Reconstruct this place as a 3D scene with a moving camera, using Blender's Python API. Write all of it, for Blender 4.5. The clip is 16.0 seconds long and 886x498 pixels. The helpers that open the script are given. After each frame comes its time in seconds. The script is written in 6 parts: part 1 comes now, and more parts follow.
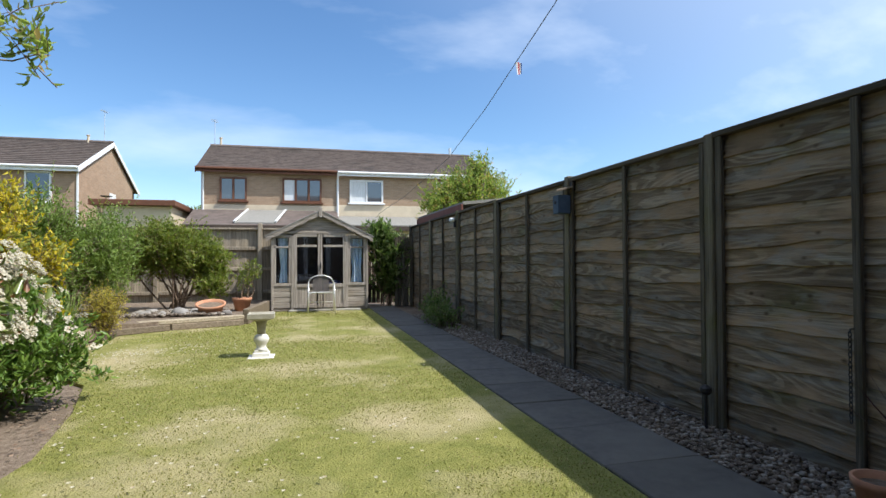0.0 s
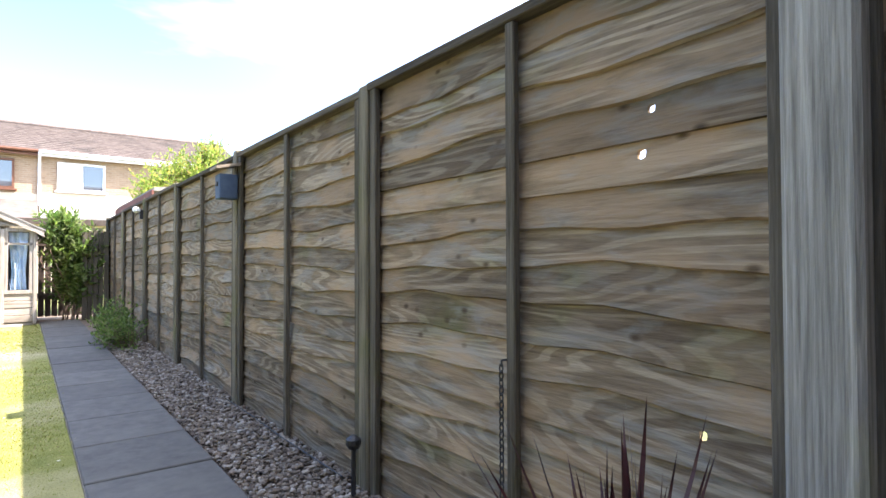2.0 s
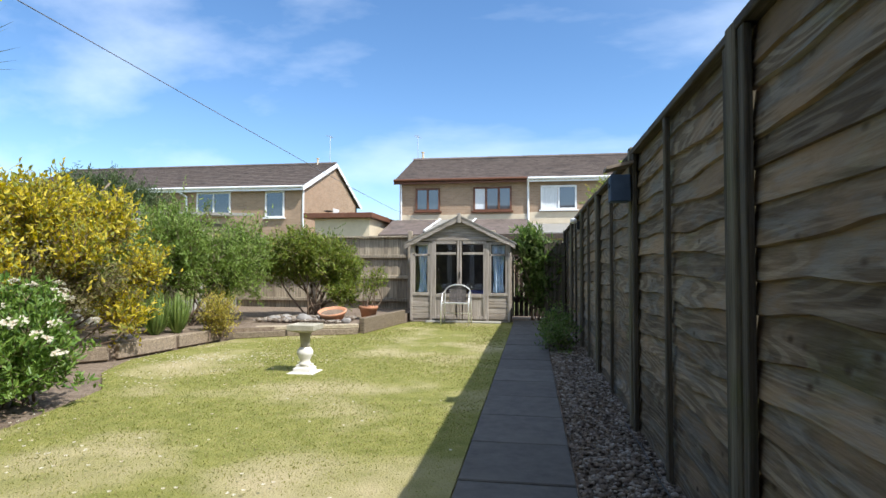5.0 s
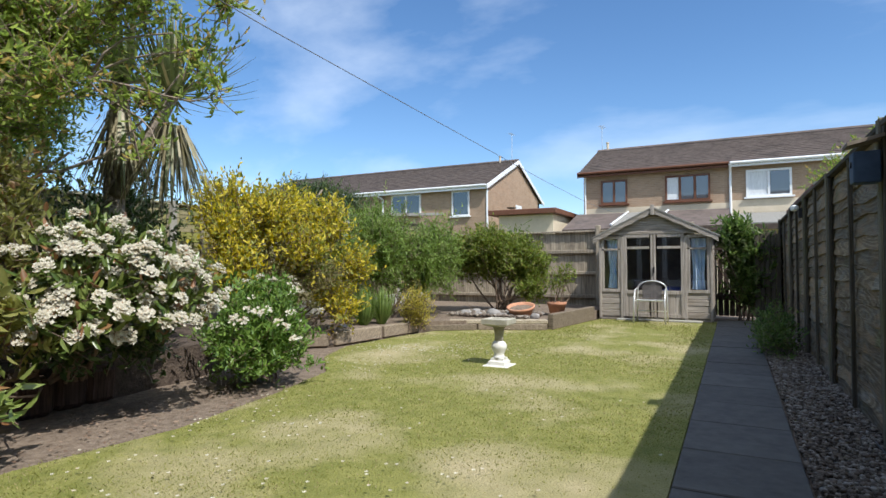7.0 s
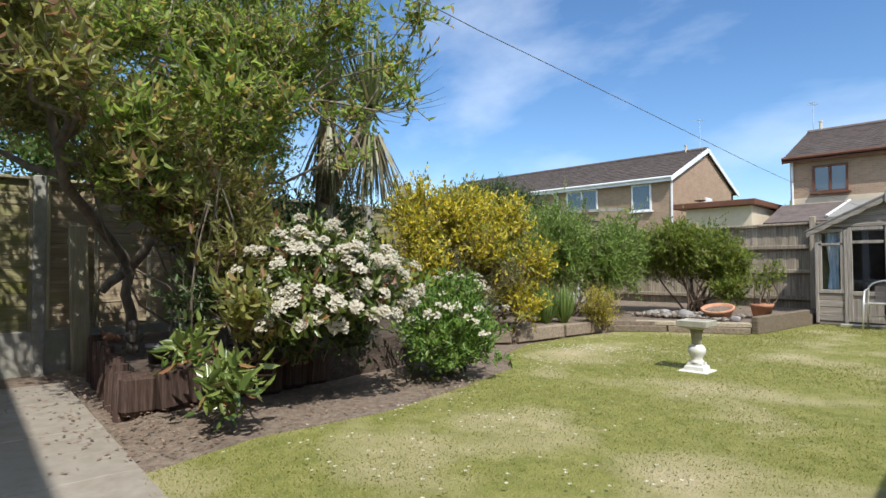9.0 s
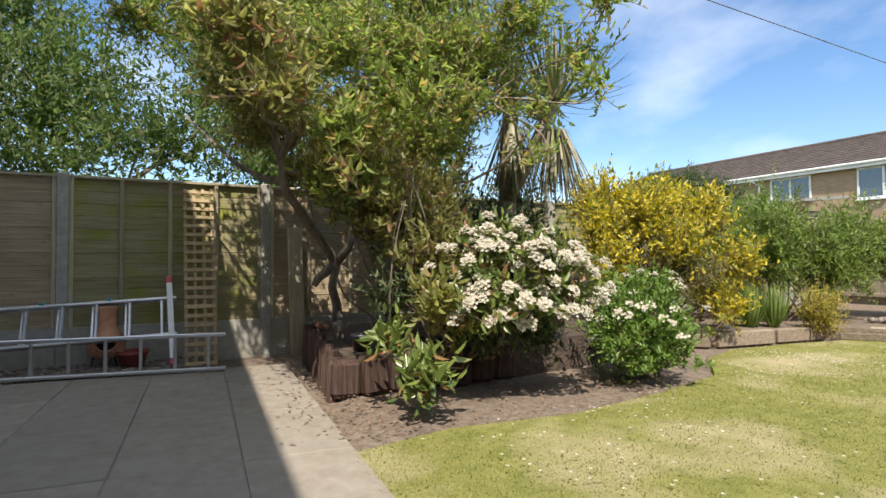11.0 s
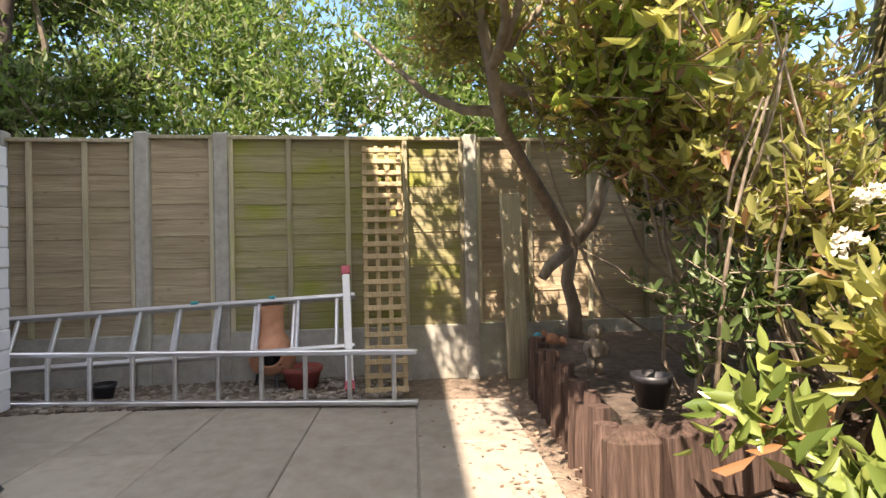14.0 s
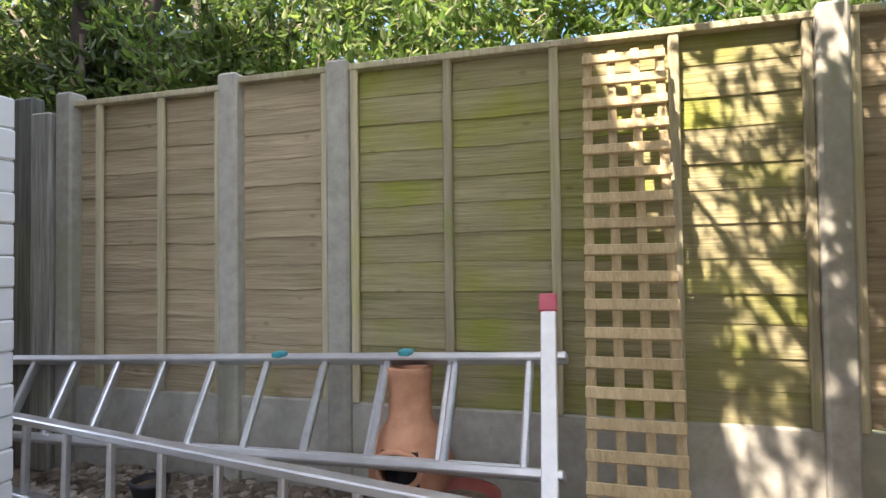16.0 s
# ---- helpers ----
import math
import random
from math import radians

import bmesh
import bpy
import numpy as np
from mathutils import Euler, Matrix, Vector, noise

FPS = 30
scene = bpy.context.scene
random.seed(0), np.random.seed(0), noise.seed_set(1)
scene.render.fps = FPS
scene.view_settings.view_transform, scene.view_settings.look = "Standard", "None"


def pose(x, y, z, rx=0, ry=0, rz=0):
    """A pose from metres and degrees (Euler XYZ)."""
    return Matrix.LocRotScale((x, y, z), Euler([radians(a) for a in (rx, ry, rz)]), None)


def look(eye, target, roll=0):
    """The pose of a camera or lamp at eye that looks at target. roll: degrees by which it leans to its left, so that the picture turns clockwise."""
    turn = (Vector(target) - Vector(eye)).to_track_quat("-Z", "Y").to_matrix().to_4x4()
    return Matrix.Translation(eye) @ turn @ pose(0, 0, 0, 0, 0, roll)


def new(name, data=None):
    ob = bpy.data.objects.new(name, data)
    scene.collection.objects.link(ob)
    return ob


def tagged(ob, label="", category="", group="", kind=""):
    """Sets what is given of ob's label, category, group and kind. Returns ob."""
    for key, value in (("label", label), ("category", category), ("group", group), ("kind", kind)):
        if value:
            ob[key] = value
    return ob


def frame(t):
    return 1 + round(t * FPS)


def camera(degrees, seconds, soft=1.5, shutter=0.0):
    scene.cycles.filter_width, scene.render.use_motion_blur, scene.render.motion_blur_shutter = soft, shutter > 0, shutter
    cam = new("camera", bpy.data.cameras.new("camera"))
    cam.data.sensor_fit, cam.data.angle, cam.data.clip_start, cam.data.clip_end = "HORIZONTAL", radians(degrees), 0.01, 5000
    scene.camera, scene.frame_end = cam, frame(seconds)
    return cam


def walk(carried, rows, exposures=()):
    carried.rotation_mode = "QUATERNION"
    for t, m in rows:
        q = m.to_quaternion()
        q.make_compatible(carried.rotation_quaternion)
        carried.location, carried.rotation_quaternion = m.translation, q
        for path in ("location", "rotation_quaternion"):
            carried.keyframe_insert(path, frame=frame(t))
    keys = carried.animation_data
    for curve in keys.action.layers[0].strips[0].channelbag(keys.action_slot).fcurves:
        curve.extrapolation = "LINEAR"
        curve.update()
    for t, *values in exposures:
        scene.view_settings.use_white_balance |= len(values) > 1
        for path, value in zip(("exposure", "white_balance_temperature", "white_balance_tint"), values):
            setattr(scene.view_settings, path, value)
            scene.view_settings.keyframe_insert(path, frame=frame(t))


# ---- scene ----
cam = camera(76.4, 16.0)
PATH = [
    (0, (0.204, -0.334, 1.082), (0.701, 1.603, 1.119), -0.3),
    (0.5, (0.477, -0.136, 1.072), (1.196, 1.73, 1.111), -0.4),
    (1, (0.81, 0.05, 1.076), (1.86, 1.752, 1.12), -0.2),
    (1.5, (1.185, 0.248, 1.093), (2.372, 1.857, 1.133), -0.3),
    (2, (1.497, 0.428, 1.068), (2.693, 2.031, 1.107), -0.2),
    (2.5, (1.743, 0.584, 1.065), (2.925, 2.197, 1.088), -0.3),
    (3, (1.937, 0.734, 1.102), (2.863, 2.507, 1.118), -0.3),
    (3.5, (2.016, 0.748, 1.103), (2.526, 2.681, 1.151), -0.2),
    (4, (2.097, 0.762, 1.103), (2.31, 2.75, 1.168), 0.0),
    (4.5, (2.12, 0.776, 1.075), (2.02, 2.772, 1.15), 0.1),
    (5, (2.109, 0.762, 1.06), (1.797, 2.736, 1.133), 0.2),
    (7.5, (1.998, 0.7, 1.055), (0.949, 2.402, 1.112), -0.2),
    (8, (1.981, 0.673, 1.056), (0.806, 2.29, 1.112), -0.2),
    (8.5, (1.946, 0.665, 1.044), (0.656, 2.193, 1.101), -0.3),
    (9, (1.928, 0.649, 1.046), (0.52, 2.069, 1.102), -0.3),
    (9.5, (1.903, 0.637, 1.047), (0.388, 1.942, 1.101), -0.3),
    (10, (1.883, 0.622, 1.047), (0.27, 1.804, 1.102), -0.3),
    (12.5, (1.33, 0.593, 1.018), (-0.571, 1.214, 1.032), -0.7),
    (13, (0.801, 0.716, 0.973), (-1.131, 1.237, 0.986), -1.0),
    (13.5, (0.222, 0.888, 0.932), (-1.752, 1.205, 0.967), -1.0),
    (14, (-0.362, 0.965, 1.001), (-2.344, 1.228, 1.012), -1.1),
    (14.5, (-0.938, 1.032, 0.968), (-2.935, 1.128, 1.005), -1.1),
    (15, (-1.609, 1.096, 0.927), (-3.607, 1.05, 0.995), -1.4),
    (15.5, (-2.118, 1.04, 1.013), (-4.103, 0.802, 1.042), -1.1),
    (16, (-2.611, 0.983, 1.034), (-4.536, 0.444, 1.082), -0.7),
]
walk(cam, [(t, look(eye, target, roll)) for t, eye, target, roll in PATH],
     exposures=[(0.0, 0.12, 6300, 10), (0.5, 0.15, 6300, 10), (1.0, 0.65, 6600, 13), (1.5, 1.6, 6650, 16), (2.0, 2.1, 6650, 17), (2.5, 2.17, 6650, 17), (3.0, 2.2, 6700, 18),
                (3.5, 1.75, 7000, 21), (4.0, 1.15, 6700, 14), (4.5, 0.6, 6300, 10), (5.0, 0.3, 6300, 10), (7.5, -0.01, 6150, 10), (8.5, -0.01, 6150, 10), (10.0, 0.06, 6400, 11),
                (12.0, 0.58, 7300, 15), (12.5, 0.74, 7600, 17), (13.0, 1.05, 7800, 18), (13.5, 1.34, 7800, 19), (14.5, 1.72, 7700, 20), (15.0, 1.84, 7500, 21), (16.0, 1.88, 7300, 18)])

# ---- light ----
SUN_TO = Vector((0.68, -0.36, 1.0)).normalized()
world = bpy.data.worlds.new("sky")
scene.world = world
world.use_nodes = True
wn, wl = world.node_tree.nodes, world.node_tree.links
wn.clear()
sky = wn.new("ShaderNodeTexSky")
sky.sky_type = "NISHITA"
sky.sun_disc = False
sky.sun_elevation = math.asin(SUN_TO.z)
sky.sun_rotation = math.atan2(SUN_TO.x, SUN_TO.y)
sky.air_density, sky.dust_density, sky.ozone_density = 1.0, 0.1, 3.5
wbg, wout = wn.new("ShaderNodeBackground"), wn.new("ShaderNodeOutputWorld")
wbg.inputs["Strength"].default_value = 0.165
# thin streaks of cirrus
wco, wmap, wno, wramp, wmix = (wn.new("ShaderNodeTexCoord"), wn.new("ShaderNodeMapping"), wn.new("ShaderNodeTexNoise"),
                               wn.new("ShaderNodeValToRGB"), wn.new("ShaderNodeMix"))
wmap.inputs["Rotation"].default_value = (0.3, 0.2, 0.9)
wmap.inputs["Scale"].default_value = (1.2, 4.0, 5.0)
wno.inputs["Scale"].default_value, wno.inputs["Detail"].default_value, wno.inputs["Roughness"].default_value = 1.3, 6.0, 0.55
wramp.color_ramp.elements[0].position, wramp.color_ramp.elements[1].position = 0.5, 0.9
wramp.color_ramp.elements[1].color = (0.5, 0.5, 0.5, 1)
wmix.data_type = "RGBA"
wmix.inputs["B"].default_value = (7.5, 8.0, 8.6, 1)
wl.new(wco.outputs["Generated"], wmap.inputs["Vector"])
wl.new(wmap.outputs["Vector"], wno.inputs["Vector"])
wl.new(wno.outputs["Fac"], wramp.inputs["Fac"])
# haze that whitens the sky towards the sun
wdot, wsm, wmax = wn.new("ShaderNodeVectorMath"), wn.new("ShaderNodeMapRange"), wn.new("ShaderNodeMath")
wdot.operation = "DOT_PRODUCT"
wdot.inputs[1].default_value = SUN_TO
wsm.interpolation_type = "SMOOTHSTEP"
wsm.inputs["From Min"].default_value, wsm.inputs["From Max"].default_value, wsm.inputs["To Max"].default_value = 0.05, 0.95, 0.55
wmax.operation = "ADD"
wmax.use_clamp = True
wl.new(wco.outputs["Generated"], wdot.inputs[0])
wl.new(wdot.outputs["Value"], wsm.inputs["Value"])
wl.new(wramp.outputs["Color"], wmax.inputs[0])
wl.new(wsm.outputs["Result"], wmax.inputs[1])
wl.new(wmax.outputs[0], wmix.inputs["Factor"])
wsat = wn.new("ShaderNodeHueSaturation")
wsat.inputs["Saturation"].default_value = 1.12
wl.new(sky.outputs["Color"], wsat.inputs["Color"])
wl.new(wsat.outputs["Color"], wmix.inputs["A"])
wl.new(wmix.outputs["Result"], wbg.inputs["Color"])
wl.new(wbg.outputs["Background"], wout.inputs["Surface"])
sun = new("sun", bpy.data.lights.new("sun", "SUN"))
sun.data.energy, sun.data.angle, sun.data.color = 5.2, radians(0.55), (1.0, 0.95, 0.86)
sun.matrix_world = look((20, -10, 30), Vector((20, -10, 30)) - SUN_TO)


# ---- materials ----
def surf(name, low, high, scale=8.0, stretch=(1, 1, 1), rough=0.8, bump=0.3, grain=60.0, stain=None, stain_at=0.55, stain_scale=1.3,
         vary=0.25, metal=0.0, spec=0.3, dist=0.004):
    """A weathered surface: grain between two colours, an uneven stain on a larger scale, fine relief, some difference from piece to piece."""
    m = bpy.data.materials.new(name)
    m.use_nodes = True
    n, l = m.node_tree.nodes, m.node_tree.links
    b = n["Principled BSDF"]
    co, info, off, mp = n.new("ShaderNodeTexCoord"), n.new("ShaderNodeObjectInfo"), n.new("ShaderNodeVectorMath"), n.new("ShaderNodeMapping")
    mul = n.new("ShaderNodeMath"); mul.operation = "MULTIPLY"; mul.inputs[1].default_value = 37.0
    l.new(info.outputs["Random"], mul.inputs[0])
    off.operation = "ADD"
    l.new(co.outputs["Object"], off.inputs[0]); l.new(mul.outputs[0], off.inputs[1])
    mp.inputs["Scale"].default_value = stretch
    l.new(off.outputs[0], mp.inputs["Vector"])
    n1 = n.new("ShaderNodeTexNoise"); n1.inputs["Scale"].default_value = scale; n1.inputs["Detail"].default_value = 8; n1.inputs["Roughness"].default_value = 0.65
    l.new(mp.outputs[0], n1.inputs["Vector"])
    r1 = n.new("ShaderNodeValToRGB"); r1.color_ramp.elements[0].position, r1.color_ramp.elements[1].position = 0.3, 0.7
    r1.color_ramp.elements[0].color, r1.color_ramp.elements[1].color = (*low, 1), (*high, 1)
    l.new(n1.outputs["Fac"], r1.inputs["Fac"])
    last = r1.outputs["Color"]
    if stain:
        n2 = n.new("ShaderNodeTexNoise"); n2.inputs["Scale"].default_value = stain_scale; n2.inputs["Detail"].default_value = 5
        l.new(off.outputs[0], n2.inputs["Vector"])
        r2 = n.new("ShaderNodeValToRGB"); r2.color_ramp.elements[0].position, r2.color_ramp.elements[1].position = stain_at, stain_at + 0.2
        r2.color_ramp.elements[1].color = (0.85, 0.85, 0.85, 1)
        l.new(n2.outputs["Fac"], r2.inputs["Fac"])
        mx = n.new("ShaderNodeMix"); mx.data_type = "RGBA"
        l.new(r2.outputs["Color"], mx.inputs["Factor"]); l.new(last, mx.inputs["A"]); mx.inputs["B"].default_value = (*stain, 1)
        last = mx.outputs["Result"]
    hs = n.new("ShaderNodeHueSaturation")
    mr = n.new("ShaderNodeMapRange"); mr.inputs["To Min"].default_value, mr.inputs["To Max"].default_value = 1 - vary, 1 + vary
    l.new(info.outputs["Random"], mr.inputs["Value"]); l.new(mr.outputs[0], hs.inputs["Value"]); l.new(last, hs.inputs["Color"])
    l.new(hs.outputs["Color"], b.inputs["Base Color"])
    b.inputs["Roughness"].default_value, b.inputs["Metallic"].default_value = rough, metal
    b.inputs["Specular IOR Level"].default_value = spec
    if bump:
        n3 = n.new("ShaderNodeTexNoise"); n3.inputs["Scale"].default_value = grain; n3.inputs["Detail"].default_value = 6
        l.new(mp.outputs[0], n3.inputs["Vector"])
        bp = n.new("ShaderNodeBump"); bp.inputs["Strength"].default_value = bump; bp.inputs["Distance"].default_value = dist
        l.new(n3.outputs["Fac"], bp.inputs["Height"]); l.new(bp.outputs["Normal"], b.inputs["Normal"])
    return m


def timber(name, low, high, axis, rough=0.85, stain=None, stain_at=0.55, vary=0.3, knots=0.0, warm=None, streak=0.8, grey=None, rings=0.0, run=1.0):
    """Sawn timber: long grain along an axis, knots, weathering."""
    st = [9.0, 9.0, 9.0]; st["xyz".index(axis)] = 0.7 * run
    m = surf(name, low, high, 3.0, tuple(st), rough, 0.7, 9.0, stain, stain_at, 2.2, vary, spec=0.15, dist=0.008)
    n, l = m.node_tree.nodes, m.node_tree.links
    hs = [q for q in n if q.bl_idname == "ShaderNodeHueSaturation"][0]
    off = [q for q in n if q.bl_idname == "ShaderNodeVectorMath"][0]
    src = hs.inputs["Color"].links[0].from_socket
    mp = n.new("ShaderNodeMapping"); s2 = [80.0, 80.0, 80.0]; s2["xyz".index(axis)] = 1.8 * run; mp.inputs["Scale"].default_value = s2
    nz = n.new("ShaderNodeTexNoise"); nz.inputs["Scale"].default_value = 1.0; nz.inputs["Detail"].default_value = 8; nz.inputs["Roughness"].default_value = 0.72; nz.inputs["Distortion"].default_value = 0.35
    rp = n.new("ShaderNodeValToRGB"); rp.color_ramp.elements[0].position, rp.color_ramp.elements[1].position = 0.36, 0.62
    rp.color_ramp.elements[0].color, rp.color_ramp.elements[1].color = (0.42, 0.41, 0.4, 1), (1.22, 1.22, 1.22, 1)
    mx = n.new("ShaderNodeMix"); mx.data_type = "RGBA"; mx.blend_type = "MULTIPLY"; mx.inputs["Factor"].default_value = streak
    l.new(off.outputs[0], mp.inputs["Vector"]); l.new(mp.outputs[0], nz.inputs["Vector"]); l.new(nz.outputs["Fac"], rp.inputs["Fac"])
    l.new(src, mx.inputs["A"]); l.new(rp.outputs["Color"], mx.inputs["B"]); src = mx.outputs["Result"]
    l.new(src, hs.inputs["Color"])
    if rings:
        # flat-sawn figure: contours of a slowly changing field, drawn out along the board
        mp = n.new("ShaderNodeMapping"); s2 = [5.0, 5.0, 5.0]; s2["xyz".index(axis)] = 0.55; mp.inputs["Scale"].default_value = s2
        nz = n.new("ShaderNodeTexNoise"); nz.inputs["Scale"].default_value = 1.0; nz.inputs["Detail"].default_value = 2.0; nz.inputs["Roughness"].default_value = 0.35
        ml = n.new("ShaderNodeMath"); ml.operation = "MULTIPLY"; ml.inputs[1].default_value = 120.0
        sn = n.new("ShaderNodeMath"); sn.operation = "SINE"
        rp = n.new("ShaderNodeValToRGB"); rp.color_ramp.elements[0].position, rp.color_ramp.elements[1].position = 0.0, 0.55
        rp.color_ramp.elements[0].color, rp.color_ramp.elements[1].color = (0.55, 0.5, 0.46, 1), (1.0, 1.0, 1.0, 1)
        mx = n.new("ShaderNodeMix"); mx.data_type = "RGBA"; mx.blend_type = "MULTIPLY"; mx.inputs["Factor"].default_value = rings
        l.new(off.outputs[0], mp.inputs["Vector"]); l.new(mp.outputs[0], nz.inputs["Vector"]); l.new(nz.outputs["Fac"], ml.inputs[0]); l.new(ml.outputs[0], sn.inputs[0])
        l.new(sn.outputs[0], rp.inputs["Fac"]); l.new(src, mx.inputs["A"]); l.new(rp.outputs["Color"], mx.inputs["B"]); src = mx.outputs["Result"]
        l.new(src, hs.inputs["Color"])
    if warm:
        mp = n.new("ShaderNodeMapping"); s2 = [3.0, 3.0, 3.0]; s2["xyz".index(axis)] = 0.8 * run; mp.inputs["Scale"].default_value = s2
        nz = n.new("ShaderNodeTexNoise"); nz.inputs["Scale"].default_value = 1.6; nz.inputs["Detail"].default_value = 4
        rp = n.new("ShaderNodeValToRGB"); rp.color_ramp.elements[0].position, rp.color_ramp.elements[1].position = 0.48, 0.66
        mx = n.new("ShaderNodeMix"); mx.data_type = "RGBA"; mx.inputs["B"].default_value = (*warm, 1)
        l.new(off.outputs[0], mp.inputs["Vector"]); l.new(mp.outputs[0], nz.inputs["Vector"]); l.new(nz.outputs["Fac"], rp.inputs["Fac"])
        l.new(rp.outputs["Color"], mx.inputs["Factor"]); l.new(src, mx.inputs["A"]); src = mx.outputs["Result"]
        l.new(src, hs.inputs["Color"])
    if grey:
        # silvered and damp-darkened patches along the board
        for tone, lo, hi, at in ((grey, 0.5, 0.62, 3.7), ((low[0] * 0.55, low[1] * 0.55, low[2] * 0.5), 0.56, 0.7, 9.1)):
            mp = n.new("ShaderNodeMapping"); s2 = [11.0, 11.0, 11.0]; s2["xyz".index(axis)] = 1.5 * run; mp.inputs["Scale"].default_value = s2
            mp.inputs["Location"].default_value = (at, at, at)
            nz = n.new("ShaderNodeTexNoise"); nz.inputs["Scale"].default_value = 1.0; nz.inputs["Detail"].default_value = 6; nz.inputs["Roughness"].default_value = 0.62; nz.inputs["Distortion"].default_value = 0.6
            rp = n.new("ShaderNodeValToRGB"); rp.color_ramp.elements[0].position, rp.color_ramp.elements[1].position = lo, hi
            rp.color_ramp.elements[1].color = (0.5, 0.5, 0.5, 1)
            mx = n.new("ShaderNodeMix"); mx.data_type = "RGBA"; mx.inputs["B"].default_value = (*tone, 1)
            l.new(off.outputs[0], mp.inputs["Vector"]); l.new(mp.outputs[0], nz.inputs["Vector"]); l.new(nz.outputs["Fac"], rp.inputs["Fac"])
            l.new(rp.outputs["Color"], mx.inputs["Factor"]); l.new(src, mx.inputs["A"]); src = mx.outputs["Result"]
            l.new(src, hs.inputs["Color"])
    if knots:
        mp = n.new("ShaderNodeMapping"); s2 = [9.0, 9.0, 9.0]; s2["xyz".index(axis)] = 5.4; mp.inputs["Scale"].default_value = s2
        vo = n.new("ShaderNodeTexVoronoi"); vo.inputs["Scale"].default_value = 1.0
        rp = n.new("ShaderNodeValToRGB"); rp.color_ramp.elements[0].position, rp.color_ramp.elements[1].position = 0.04, 0.14
        rp.color_ramp.elements[0].color, rp.color_ramp.elements[1].color = (knots, knots, knots, 1), (0, 0, 0, 1)
        mx = n.new("ShaderNodeMix"); mx.data_type = "RGBA"; mx.inputs["B"].default_value = (low[0] * 0.35, low[1] * 0.3, low[2] * 0.25, 1)
        l.new(off.outputs[0], mp.inputs["Vector"]); l.new(mp.outputs[0], vo.inputs["Vector"]); l.new(vo.outputs["Distance"], rp.inputs["Fac"])
        l.new(rp.outputs["Color"], mx.inputs["Factor"]); l.new(src, mx.inputs["A"]); l.new(mx.outputs["Result"], hs.inputs["Color"])
    return m


def leaf_mat(name, dark, light, accent=None, accent_part=0.0, rough=0.45, glow=0.35, spec=0.4):
    """Leaves that differ one from another and let some sun through."""
    m = bpy.data.materials.new(name)
    m.use_nodes = True
    n, l = m.node_tree.nodes, m.node_tree.links
    b, out = n["Principled BSDF"], n["Material Output"]
    ge, rp = n.new("ShaderNodeNewGeometry"), n.new("ShaderNodeValToRGB")
    cr = rp.color_ramp
    cr.elements[0].color, cr.elements[1].color = (*dark, 1), (*light, 1)
    if accent:
        cr.elements[1].position = 1 - accent_part
        e = cr.elements.new(min(0.999, 1 - accent_part + 0.01)); e.color = (*accent, 1)
    l.new(ge.outputs["Random Per Island"], rp.inputs["Fac"])
    l.new(rp.outputs["Color"], b.inputs["Base Color"])
    b.inputs["Roughness"].default_value, b.inputs["Specular IOR Level"].default_value = rough, spec
    tr, mx = n.new("ShaderNodeBsdfTranslucent"), n.new("ShaderNodeMixShader")
    hs = n.new("ShaderNodeHueSaturation"); hs.inputs["Value"].default_value = 1.3; hs.inputs["Saturation"].default_value = 1.1
    l.new(rp.outputs["Color"], hs.inputs["Color"]); l.new(hs.outputs["Color"], tr.inputs["Color"])
    mx.inputs["Fac"].default_value = glow
    l.new(b.outputs[0], mx.inputs[1]); l.new(tr.outputs[0], mx.inputs[2]); l.new(mx.outputs[0], out.inputs["Surface"])
    return m


def glass_mat(name, tint=(0.05, 0.06, 0.075), rough=0.03):
    m = bpy.data.materials.new(name)
    m.use_nodes = True
    b = m.node_tree.nodes["Principled BSDF"]
    b.inputs["Base Color"].default_value = (*tint, 1)
    b.inputs["Roughness"].default_value, b.inputs["IOR"].default_value = rough, 2.3
    return m


def clear_glass(name):
    m = bpy.data.materials.new(name)
    m.use_nodes = True
    n, l = m.node_tree.nodes, m.node_tree.links
    g, t, mx = n.new("ShaderNodeBsdfGlossy"), n.new("ShaderNodeBsdfTransparent"), n.new("ShaderNodeMixShader")
    g.inputs["Roughness"].default_value = 0.02
    mx.inputs["Fac"].default_value = 0.09
    l.new(t.outputs[0], mx.inputs[1]); l.new(g.outputs[0], mx.inputs[2]); l.new(mx.outputs[0], n["Material Output"].inputs["Surface"])
    return m


